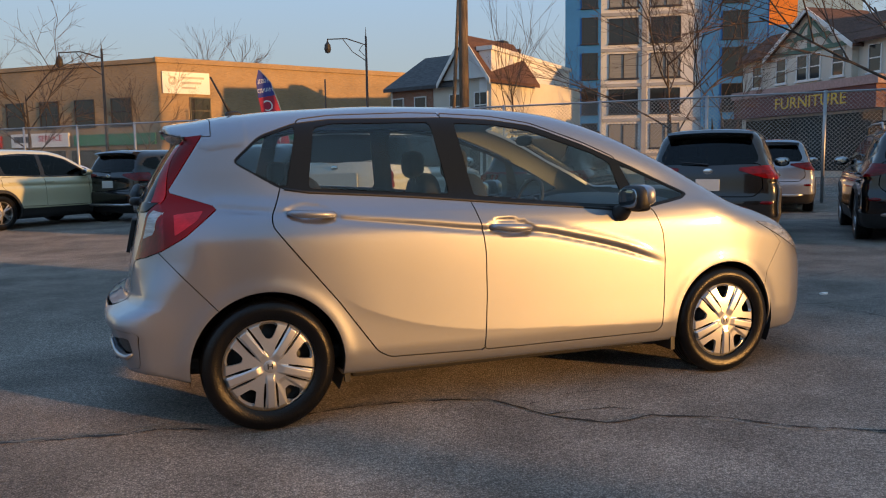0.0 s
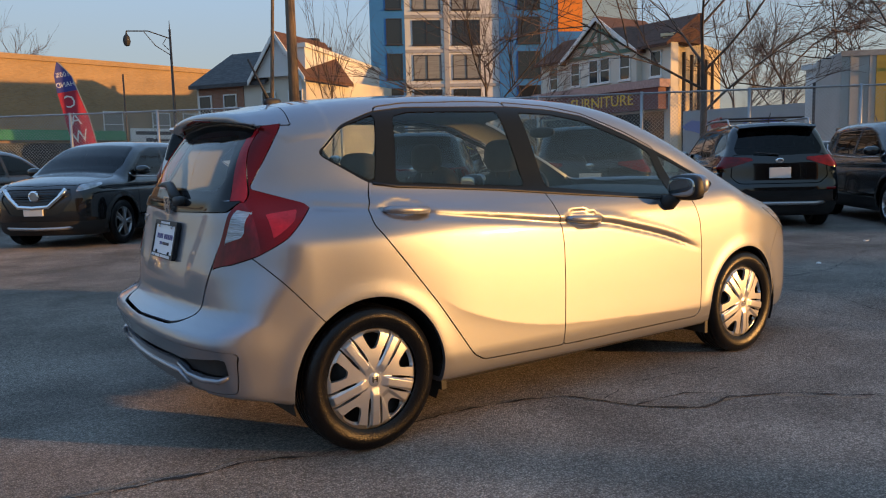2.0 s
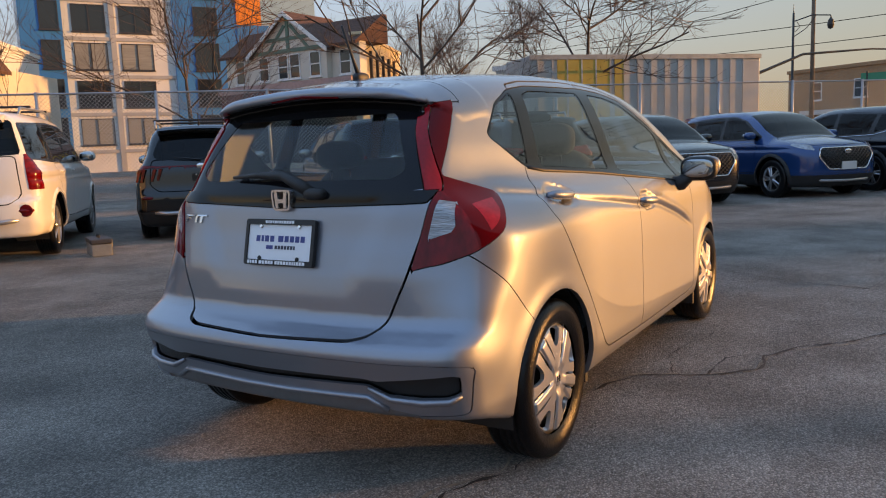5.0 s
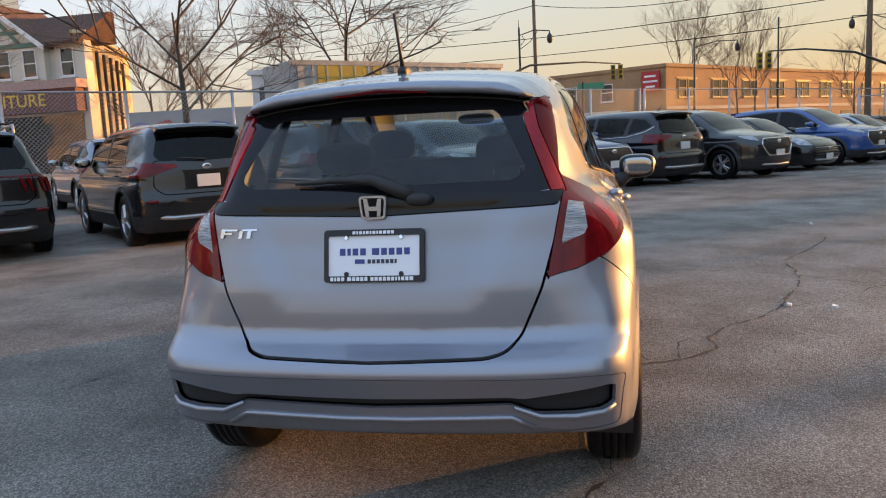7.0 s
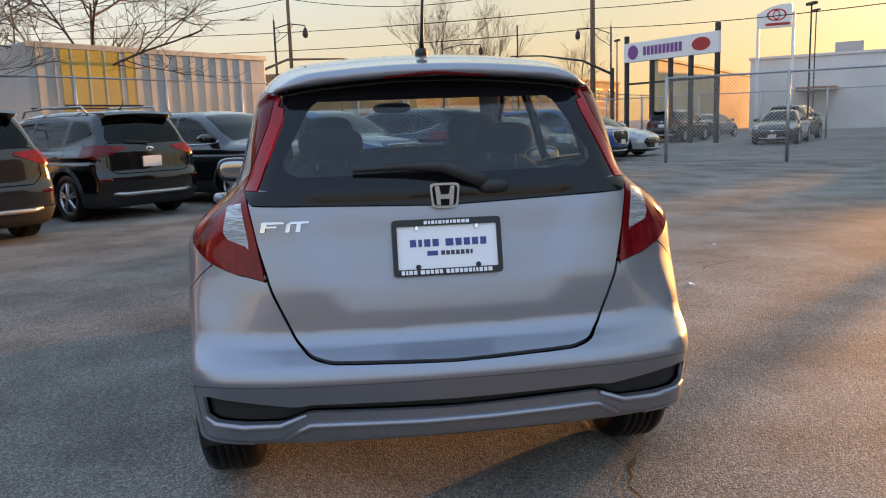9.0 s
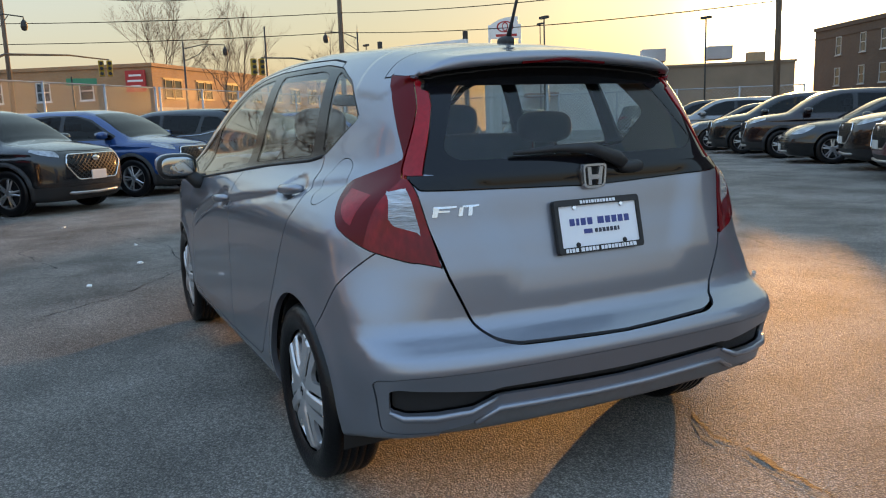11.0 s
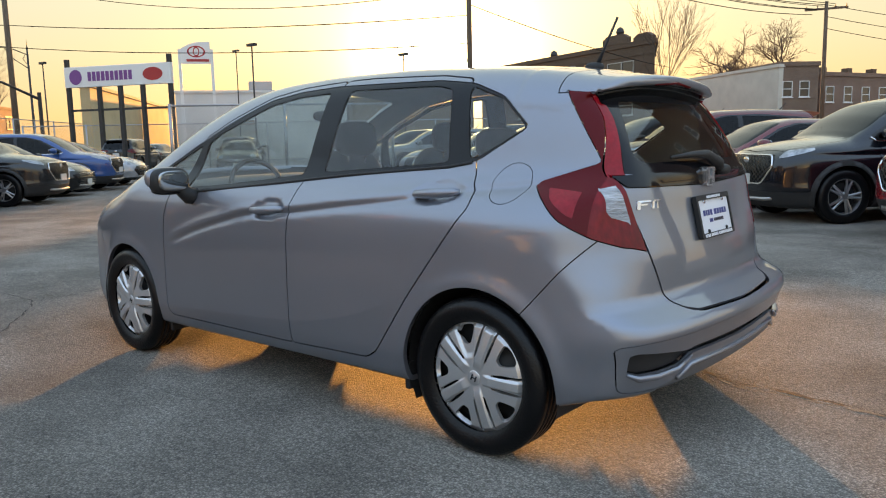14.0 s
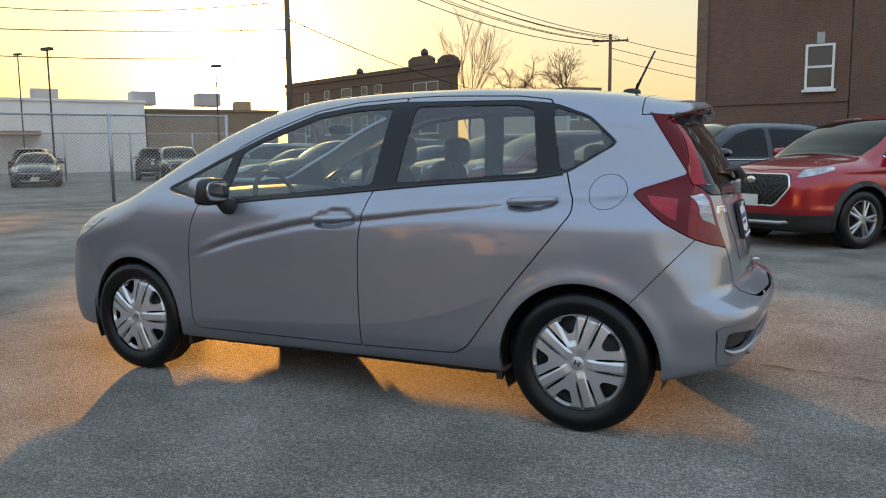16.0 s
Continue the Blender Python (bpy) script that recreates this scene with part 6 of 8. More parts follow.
mirror_glass = plain("mirror_glass", (0.40, 0.42, 0.43), 0.02, metal=1.0)
for s in (1, -1):
    # door handles
    for hx, hz in ((-1.035, 0.982), (-0.055, 0.884)):
        y = skin_y(hx, hz - 0.0)
        bar = bmesh.new()
        pts = [(hx - 0.115, s * (y + 0.004), hz + 0.006), (hx - 0.09, s * (y + 0.022), hz + 0.005), (hx - 0.03, s * (y + 0.034), hz), (hx + 0.04, s * (y + 0.034), hz - 0.004), (hx + 0.09, s * (y + 0.024), hz - 0.007), (hx + 0.115, s * (y + 0.004), hz - 0.009)]
        tube(bar, pts, [0.010, 0.017, 0.019, 0.019, 0.017, 0.010], 12)
        part("door_handle", bar, paint, fit, "silver painted door handle", smooth=True)
    # wing mirror
    mir = part("wing_mirror", blob(0.592, s * 0.925, 1.012, 0.046, 0.102, 0.066, 3.2), black_trim, fit, "black and silver door mirror", smooth=True)
    part("mirror_cap", blob(0.622, s * 0.929, 1.026, 0.044, 0.106, 0.056, 2.8), paint, mir, "silver painted mirror cap", smooth=True)
    part("mirror_glass", blob(0.548, s * 0.925, 1.013, 0.006, 0.084, 0.050, 3.2), mirror_glass, mir, "dark mirror glass", smooth=True)
    part("mirror_base", blob(0.605, s * 0.92, 0.968, 0.050, 0.092, 0.028), black_gloss, mir, "black lower mirror shell", smooth=True)
    foot = tubed([(0.575, s * 0.775, 0.925), (0.575, s * 0.83, 0.93), (0.585, s * 0.865, 0.965), (0.60, s * 0.88, 0.99)], [0.045, 0.043, 0.035, 0.03], 12)
    part("mirror_foot", foot, black_trim, mir, "black mirror foot", smooth=True)
    part("turn_signal", blob(0.652, s * 0.935, 0.998, 0.020, 0.078, 0.010), clear_lens, mir, "clear turn signal strip", smooth=True)
    flap = tubed([(-0.905, s * 0.79, 0.30), (-0.905, s * 0.79, 0.185)], [0.020, 0.018], 4)
    part("mud_flap", flap, black_trim, fit)
    # weather strip under the side glass
    strip = bmesh.new()
    line = [(-1.15, 1.096), (-1.04, 1.079), (-0.5, 1.042), (0.0, 0.997), (0.55, 0.951), (0.75, 0.948)]
    pts = [(x, s * (skin_y(x, z) + 0.001), z) for x, z in line]
    tube(strip, pts, 0.007, 6)
    part("weather_strip", strip, black_trim, fit, smooth=True)

# tailgate details
wiper = part("wiper", tubed([(skin_x(-0.13, 1.055) - 0.02, -0.13, 1.045), (skin_x(-0.10, 1.07) - 0.035, -0.09, 1.07), (skin_x(0.0, 1.095) - 0.035, 0.0, 1.105), (skin_x(0.12, 1.1) - 0.03, 0.12, 1.108), (skin_x(0.27, 1.095) - 0.018, 0.27, 1.10)], [0.020, 0.024, 0.019, 0.012, 0.006], 10), black_trim, fit, "black rear wiper arm", smooth=True)
part("wiper_pivot", blob(skin_x(-0.15, 1.04) - 0.015, -0.15, 1.04, 0.03, 0.045, 0.022), black_trim, wiper, smooth=True)
badge_silver = plain("bright_badge_silver", (0.70, 0.71, 0.73), 0.2, metal=0.85)
EX = skin_x(0, 1.02)
emb = prismed(rounded([(-0.045, 1.055), (0.045, 1.055), (0.038, 0.982), (-0.038, 0.982)], 0.016), EX - 0.018, EX + 0.01, "x")
emblem = part("emblem", emb, black_gloss, fit, "chrome framed badge")
ring = bmesh.new()
o, i = rounded([(-0.046, 1.056), (0.046, 1.056), (0.039, 0.981), (-0.039, 0.981)], 0.016), rounded([(-0.039, 1.049), (0.039, 1.049), (0.033, 0.988), (-0.033, 0.988)], 0.012)
for lev in (EX - 0.023,):
    vo, vi = [ring.verts.new((lev, a, b)) for a, b in o], [ring.verts.new((lev, a, b)) for a, b in i]
    wo, wi = [ring.verts.new((lev + 0.02, a, b)) for a, b in o], [ring.verts.new((lev + 0.02, a, b)) for a, b in i]
    k = len(vo)
    for j in range(k):
        n = (j + 1) % k
        ring.faces.new((vo[j], vo[n], vi[n], vi[j]))
        ring.faces.new((vo[n], vo[j], wo[j], wo[n]))
        ring.faces.new((vi[j], vi[n], wi[n], wi[j]))
part("badge_ring", ring, badge_silver, emblem, "chrome ring")
for s in (1, -1):
    part("badge_post", prismed([(s * 0.030, 1.047), (s * 0.017, 1.047), (s * 0.012, 1.022), (s * 0.014, 1.008), (s * 0.012, 0.990), (s * 0.024, 0.990)], EX - 0.024, EX - 0.01, "x"), badge_silver, emblem)
part("badge_plate", boxed(EX - 0.0235, EX - 0.01, -0.013, 0.013, 1.008, 1.022), badge_silver, emblem)
for pts in ([(0.545, 0.955), (0.478, 0.955), (0.480, 0.947), (0.530, 0.946), (0.531, 0.938), (0.500, 0.938), (0.501, 0.931), (0.534, 0.930), (0.538, 0.912), (0.552, 0.912)],
            [(0.470, 0.948), (0.458, 0.948), (0.464, 0.912), (0.477, 0.912)], [(0.462, 0.955), (0.405, 0.955), (0.407, 0.947), (0.428, 0.946), (0.433, 0.912), (0.446, 0.912), (0.441, 0.946), (0.461, 0.947)]):
    stroke = prismed([(a, 0.944 + (b - 0.934) * 0.7) for a, b in pts], 0.0, 1.0, "x")
    for v in stroke.verts:
        v.co.x = skin_x(v.co.y, v.co.z) + (0.008 if v.co.x > 0.5 else -0.005)
    part("model_badge", stroke, badge_silver, fit, "chrome model badge stroke")
# number plate with dealer frame
PX0, PX1 = skin_x(0, 0.797), skin_x(0, 0.94)
tilt = math.degrees(math.atan2(PX1 - PX0, 0.143))
plate_m = Matrix.Translation(((PX0 + PX1) / 2 - 0.014, 0, 0.868)) @ pose(0, 0, 0, 90 - 0, 0, -90) @ pose(0, 0, 0, -tilt, 0, 0)
plate = part("licence_plate", boxed(-0.152, 0.152, -0.076, 0.076, -0.003, 0.0, bevel=0.001), white_plate, fit, "white dealer plate in a black frame", at=plate_m)
fr = bmesh.new()
o, i = rounded([(-0.164, 0.084), (0.164, 0.084), (0.164, -0.084), (-0.164, -0.084)], 0.012), rounded([(-0.150, 0.064), (0.150, 0.064), (0.150, -0.064), (-0.150, -0.064)], 0.004)
vo, vi = [fr.verts.new((a, b, 0.005)) for a, b in o], [fr.verts.new((a, b, 0.006)) for a, b in i]
wo, wi = [fr.verts.new((a, b, -0.012)) for a, b in o], [fr.verts.new((a, b, 0.0005)) for a, b in i]
k = len(vo)
for j in range(k):
    n = (j + 1) % k
    fr.faces.new((vo[n], vo[j], vi[j], vi[n]))
    fr.faces.new((vo[j], vo[n], wo[n], wo[j]))
    fr.faces.new((vi[n], vi[j], wi[j], wi[n]))
part("plate_frame", fr, black_trim, plate, "black plastic plate frame")


def bar_row(name, x0, x1, y, h, widths, material, parent, z=0.0015):
    """A row of plain upright blocks that stands for a line of lettering."""
    total = sum(widths) + 0.35 * (len(widths) - 1)
    x, k = x0, (x1 - x0) / total
    for w in widths:
        if w > 0.5:
            part(name, boxed(x, x + w * k, y - h / 2, y + h / 2, z - 0.001, z), material, parent)
        x += (w + 0.35) * k


bar_row("plate_bar", -0.112, 0.118, 0.013, 0.022, (1, 0.6, 1, 1, 0.4, 1.3, 1, 1, 1, 1), plate_blue, plate)
bar_row("plate_bar", -0.02, 0.075, -0.018, 0.013, (1, 1, 1, 1, 1, 1, 0.6), plain("plate_dark_ink", (0.03, 0.035, 0.06), 0.4), plate)
bar_row("plate_bar", -0.062, -0.030, -0.018, 0.014, (1,), plate_blue, plate)
bar_row("frame_bar", -0.068, 0.068, 0.0735, 0.010, (1, 0.6, 1, 0.55, 1, 0.6, 1, 0.55, 1, 1, 1, 1), white_plate, plate, z=0.0075)
bar_row("frame_bar", -0.142, 0.130, -0.0735, 0.012, (1, 0.6, 1, 1, 0.3, 1.3, 1, 1, 1, 1, 0.3, 1, 1, 1, 1, 1, 1, 0.6, 0.6, 1, 1, 1.2), white_plate, plate, z=0.0075)
for sx in (-0.09, 0.09):
    for sy in (0.058, -0.058):
        part("screw", lathed([(0.0, 0.005), (0.006, 0.005), (0.008, 0.002), (0.008, 0.0)], 12, "z"), chrome if sy > 0 else black_trim, plate, at=pose(sx, sy, 0.001))
# bright edges of the bumper inserts
for s in (1, -1):
    edge = [(0.738, 0.396), (0.705, 0.378), (0.62, 0.372), (0.515, 0.378), (0.438, 0.412)]
    part("bumper_blade", tubed([(skin_x(s * y, z) - 0.004, s * y, z) for y, z in edge], [0.006, 0.012, 0.013, 0.011, 0.007], 8), paint, fit, "silver bumper blade", smooth=True)
edge = [(0.50, 0.338), (0.43, 0.376), (0.3, 0.374), (0.1, 0.370), (-0.1, 0.370), (-0.3, 0.374), (-0.43, 0.376), (-0.50, 0.338)]
part("bumper_blade", tubed([(skin_x(y, z) - 0.002, y, z) for y, z in edge], 0.010, 8), paint, fit, "silver lower bumper blade", smooth=True)
# aerial
aer = part("aerial", blob(-1.30, 0, 1.478, 0.045, 0.022, 0.022), black_trim, fit, "black roof aerial", smooth=True)
part("aerial_rod", tubed([(-1.315, 0, 1.485), (-1.345, 0, 1.545), (-1.41, 0, 1.675)], [0.011, 0.006, 0.005], 8), black_trim, aer, smooth=True)
part("high_brake_light", tubed([(skin_x(0.16, 1.375, -2.3, -1.5) - 0.002, 0.16, 1.378), (skin_x(0, 1.385, -2.3, -1.5) - 0.002, 0, 1.388), (skin_x(-0.16, 1.375, -2.3, -1.5) - 0.002, -0.16, 1.378)], 0.006, 6), red_dark, fit, "dark red high brake light")
# underside: unseen parts, hung low to shape the shadow under the car
part("floor_pan", boxed(-0.86, 1.02, -0.70, 0.70, 0.172, 0.27, bevel=0.02), dark_metal, fit)
part("exhaust_pipe", tubed([(1.3, -0.08, 0.19), (0.4, -0.10, 0.175), (-0.6, -0.16, 0.185), (-1.35, -0.12, 0.24)], 0.028, 8), dark_metal, fit, smooth=True)
part("rear_axle_beam", tubed([(-1.22, -0.66, 0.25), (-1.10, -0.40, 0.225), (-1.10, 0.40, 0.225), (-1.22, 0.66, 0.25)], 0.042, 8), dark_metal, fit, smooth=True)
part("rear_floor_pan", boxed(-1.42, -0.86, -0.52, 0.52, 0.215, 0.27, bevel=0.02), dark_metal, fit)
part("front_floor_pan", boxed(1.02, 1.85, -0.55, 0.55, 0.205, 0.27, bevel=0.02), dark_metal, fit)
part("fuel_tank", blob(0.15, 0.10, 0.190, 0.42, 0.40, 0.055, 4.0), dark_metal, fit, smooth=True)
part("engine_tray", boxed(1.05, 1.95, -0.55, 0.55, 0.165, 0.205, bevel=0.015), black_trim, fit)
for s in (1, -1):
    part("trailing_arm", tubed([(-1.22, s * 0.58, 0.24), (-0.95, s * 0.56, 0.215), (-0.72, s * 0.55, 0.25)], [0.04, 0.035, 0.05], 8), dark_metal, fit, smooth=True)
    part("control_arm", tubed([(1.05, s * 0.30, 0.20), (1.26, s * 0.66, 0.19), (1.42, s * 0.32, 0.20)], 0.028, 8), dark_metal, fit, smooth=True)
    for x in (-0.78, -0.62, 0.72, 0.88):
        part("jack_tab", boxed(x, x + 0.05, s * 0.64 - 0.01, s * 0.64 + 0.01, 0.160, 0.20), dark_metal, fit)
    part("splash_guard", boxed(0.905, 0.93, s * 0.72 - 0.10, s * 0.72 + 0.06, 0.165, 0.30), black_trim, fit)
part("silencer", blob(-1.50, -0.1, 0.27, 0.14, 0.32, 0.055), dark_metal, fit, smooth=True)

# cabin
cloth = mat("dark_grey_seat_cloth", (0.035, 0.035, 0.038), 0.9, var=0.3, scale=10, fine=240, bump=0.3)
lining = mat("pale_cabin_lining", (0.33, 0.32, 0.30), 0.9, var=0.1, scale=4, fine=200)
dash_mat = mat("dark_dashboard_plastic", (0.03, 0.03, 0.032), 0.65, var=0.2, scale=9, fine=300, bump=0.2)
part("cabin_lining", S.mesh(0, lining, lambda x, y, z: (z > 1.05) & (x > -1.55) & (x < 1.0), lift=-0.03, rim=0), None, fit, "pale headlining")
for nm in ("front_door", "rear_door"):
    for side in (LEFT, RIGHT):
        part("door_card", S.mesh(nm, dash_mat, lambda x, y, z: side(x, y, z) & (z < 1.07), lift=-0.06, rim=0), None, fit, "dark inner door panel")
part("cabin_floor", boxed(-1.7, 1.25, -0.68, 0.68, 0.27, 0.34, bevel=0.02), dash_mat, fit)
part("boot_wall", boxed(-1.72, -1.62, -0.60, 0.60, 0.34, 0.98, bevel=0.02), dash_mat, fit)
part("dashboard", blob(1.0, 0, 0.86, 0.28, 0.70, 0.14, 3.0), dash_mat, fit, smooth=True)
steer = bmesh.new()
tube(steer, [(0.62 + 0.06 * math.sin(a) * 0.9, 0.36 + 0.18 * math.cos(a), 0.93 + 0.165 * math.sin(a)) for a in (2 * math.pi * k / 20 for k in range(21))], 0.014, 8, cap=False)
part("steering_wheel", steer, dash_mat, fit, smooth=True)
part("steering_hub", blob(0.635, 0.36, 0.93, 0.035, 0.10, 0.05), dash_mat, fit, smooth=True)
for sx, sy, w in ((0.05, 0.36, 0.24), (0.05, -0.36, 0.24), (-0.80, 0.0, 0.58)):
    seat = part("seat_cushion", blob(sx + 0.12, sy, 0.55, 0.27, w, 0.10, 3.2), cloth, fit, "dark grey cloth seat", smooth=True)
    part("seat_back", blob(sx - 0.17, sy, 0.82, 0.085, w - 0.01, 0.33, 3.2), cloth, seat, smooth=True)
    heads = (sy,) if w < 0.3 else (0.34, -0.34)
    for hy in heads:
        hh = 1.20 if w < 0.3 else 1.165
        part("headrest", blob(sx - 0.235, hy, hh, 0.055, 0.125, 0.085 if w < 0.3 else 0.065, 3.0), cloth, seat, smooth=True)
        for ry in (-0.055, 0.055):
            part("headrest_post", tubed([(sx - 0.23, hy + ry, 1.05), (sx - 0.235, hy + ry, 1.16)], 0.007, 6), chrome, seat)
part("inside_mirror", blob(0.42, 0, 1.335, 0.018, 0.11, 0.032), black_trim, fit, smooth=True)

# ---- parked cars ----
car_glass = glass("dark_car_glass", (0.06, 0.07, 0.075), ior=1.34)
car_trim = plain("black_window_surround", (0.012, 0.012, 0.013), 0.25)
cladding = mat("grey_black_cladding", (0.022, 0.022, 0.023), 0.6, var=0.2, scale=4, fine=120, bump=0.1)
lamp_red = mat("red_tail_lamp", (0.20, 0.004, 0.006), 0.10, var=0.6, scale=9, fine=60, coat=0.3, spec=0.2, stretch=(1, 1, 3))
lamp_clear = mat("clear_head_lamp", (0.55, 0.57, 0.60), 0.12, metal=0.4, var=0.6, scale=9, fine=40, coat=0.5)
alloy = mat("machined_alloy", (0.45, 0.45, 0.46), 0.3, metal=0.8, var=0.1, scale=4)
cabin_dark = plain("dark_cabin", (0.02, 0.02, 0.022), 0.8)
plate_pale = plain("pale_number_plate", (0.60, 0.60, 0.58), 0.4)


def car_paint(name, c, metal=0.5, rough=0.32):
    k = 0.2 if max(c) < 0.13 else 1.0
    return mat(name, tuple(v * k for v in c), rough * 0.7, metal=metal * 0.5, var=0.05, scale=1.0, fine=600, coat=1.0, spec=0.3)


SUV = dict(wheel=0.355, base=1.335, track=0.80, low=0.20, lo=(-2.3, -0.97, 0.15), hi=(2.3, 0.97, 1.72),
           top=[(-2.25, 1.46), (-2.05, 1.585), (-1.6, 1.635), (-0.7, 1.66), (0.0, 1.645), (0.35, 1.585), (0.7, 1.43), (1.05, 1.21), (1.2, 1.13), (1.6, 1.075), (1.95, 1.0), (2.15, 0.90), (2.25, 0.75)],
           rear=[(0.15, -2.02), (0.3, -2.16), (0.45, -2.23), (0.62, -2.235), (0.75, -2.19), (1.0, -2.165), (1.1, -2.12), (1.3, -2.01), (1.5, -1.88), (1.65, -1.75)],
           nose=[(0.15, 2.05), (0.3, 2.17), (0.5, 2.235), (0.75, 2.225), (0.92, 2.16), (1.1, 2.03)],
           wide=[(0.15, 0.82), (0.3, 0.895), (0.5, 0.92), (0.75, 0.925), (0.92, 0.905), (1.0, 0.875), (1.08, 0.84), (1.2, 0.805), (1.4, 0.735), (1.55, 0.665), (1.7, 0.57)],
           band=[(-1.93, 1.30), (-1.72, 1.47), (-0.7, 1.555), (0.0, 1.54), (0.38, 1.45), (0.98, 1.12), (0.9, 1.07), (0.0, 1.055), (-1.3, 1.10), (-1.75, 1.20)],
           panes=[("rear_quarter_glass", [(-1.86, 1.29), (-1.68, 1.44), (-1.36, 1.475), (-1.28, 1.13), (-1.7, 1.22)]), ("rear_door_glass", [(-1.27, 1.485), (-0.33, 1.53), (-0.33, 1.09), (-1.17, 1.125)]),
                  ("front_door_glass", [(-0.24, 1.53), (0.0, 1.515), (0.34, 1.43), (0.86, 1.13), (0.84, 1.095), (-0.22, 1.085)])],
           screen=[(0.36, 0.60), (0.9, 0.70), (1.17, 0.66), (1.22, 0.0)], back=[(0.0, 1.52), (0.52, 1.50), (0.64, 1.22), (0.60, 1.14), (0.0, 1.12)],
           tail=[(0.40, 1.09), (1.0, 1.135), (1.0, 0.955), (0.86, 0.93), (0.72, 0.945), (0.38, 1.055)], tail_x=-1.72, head=[(1.70, 0.985), (2.3, 0.92), (2.3, 0.85), (2.05, 0.865), (1.72, 0.955)], head_y=0.60,
           grille=[(-0.52, 0.90), (0.52, 0.90), (0.58, 0.75), (0.40, 0.52), (-0.40, 0.52), (-0.58, 0.75)], clad=0.42, door=[(-1.28, 1.09), (-0.28, 1.07), (0.88, 1.06)], round_top=0.13, crown=0.09)
BAR = dict(SUV, tail=[(-0.1, 1.05), (0.6, 1.055), (1.0, 1.09), (1.0, 0.96), (0.84, 0.94), (0.76, 1.03), (-0.1, 1.025)])
BIG = dict(SUV, wheel=0.375, base=1.44, hi=(2.5, 1.0, 1.92), lo=(-2.45, -1.0, 0.2), low=0.30,
           top=[(-2.4, 1.66), (-2.25, 1.77), (-1.6, 1.82), (-0.5, 1.83), (0.1, 1.80), (0.4, 1.72), (0.9, 1.38), (1.12, 1.22), (1.5, 1.18), (2.0, 1.10), (2.3, 0.98), (2.45, 0.8)],
           rear=[(0.2, -2.28), (0.4, -2.36), (0.55, -2.40), (0.72, -2.39), (0.78, -2.31), (1.0, -2.30), (1.2, -2.27), (1.5, -2.19), (1.8, -2.08)],
           nose=[(0.2, 2.25), (0.4, 2.38), (0.6, 2.42), (0.9, 2.40), (1.1, 2.30), (1.2, 2.2)],
           wide=[(0.2, 0.85), (0.4, 0.93), (0.6, 0.95), (0.9, 0.95), (1.05, 0.93), (1.12, 0.90), (1.25, 0.87), (1.5, 0.80), (1.75, 0.71), (1.9, 0.62)],
           band=[(-2.12, 1.22), (-2.02, 1.66), (-0.7, 1.70), (0.1, 1.68), (0.42, 1.58), (0.95, 1.24), (0.9, 1.17), (0.0, 1.165), (-1.3, 1.17)],
           panes=[("rear_quarter_glass", [(-2.07, 1.24), (-1.99, 1.63), (-1.25, 1.66), (-1.25, 1.21)]), ("rear_door_glass", [(-1.16, 1.66), (-0.3, 1.68), (-0.3, 1.2), (-1.16, 1.21)]), ("front_door_glass", [(-0.2, 1.68), (0.1, 1.66), (0.4, 1.56), (0.88, 1.23), (0.86, 1.19), (-0.2, 1.195)])],
           screen=[(0.42, 0.66), (0.9, 0.74), (1.09, 0.72), (1.13, 0.0)], back=[(0.0, 1.70), (0.62, 1.69), (0.72, 1.28), (0.0, 1.24)],
           tail=[(0.74, 1.28), (1.0, 1.32), (1.0, 0.86), (0.78, 0.86)], tail_x=-2.05, head=[(1.85, 1.08), (2.5, 1.02), (2.5, 0.88), (1.95, 0.9)], clad=0.40, door=[(-1.2, 1.18), (-0.25, 1.18), (0.9, 1.17)], crown=0.07, round_top=0.12)
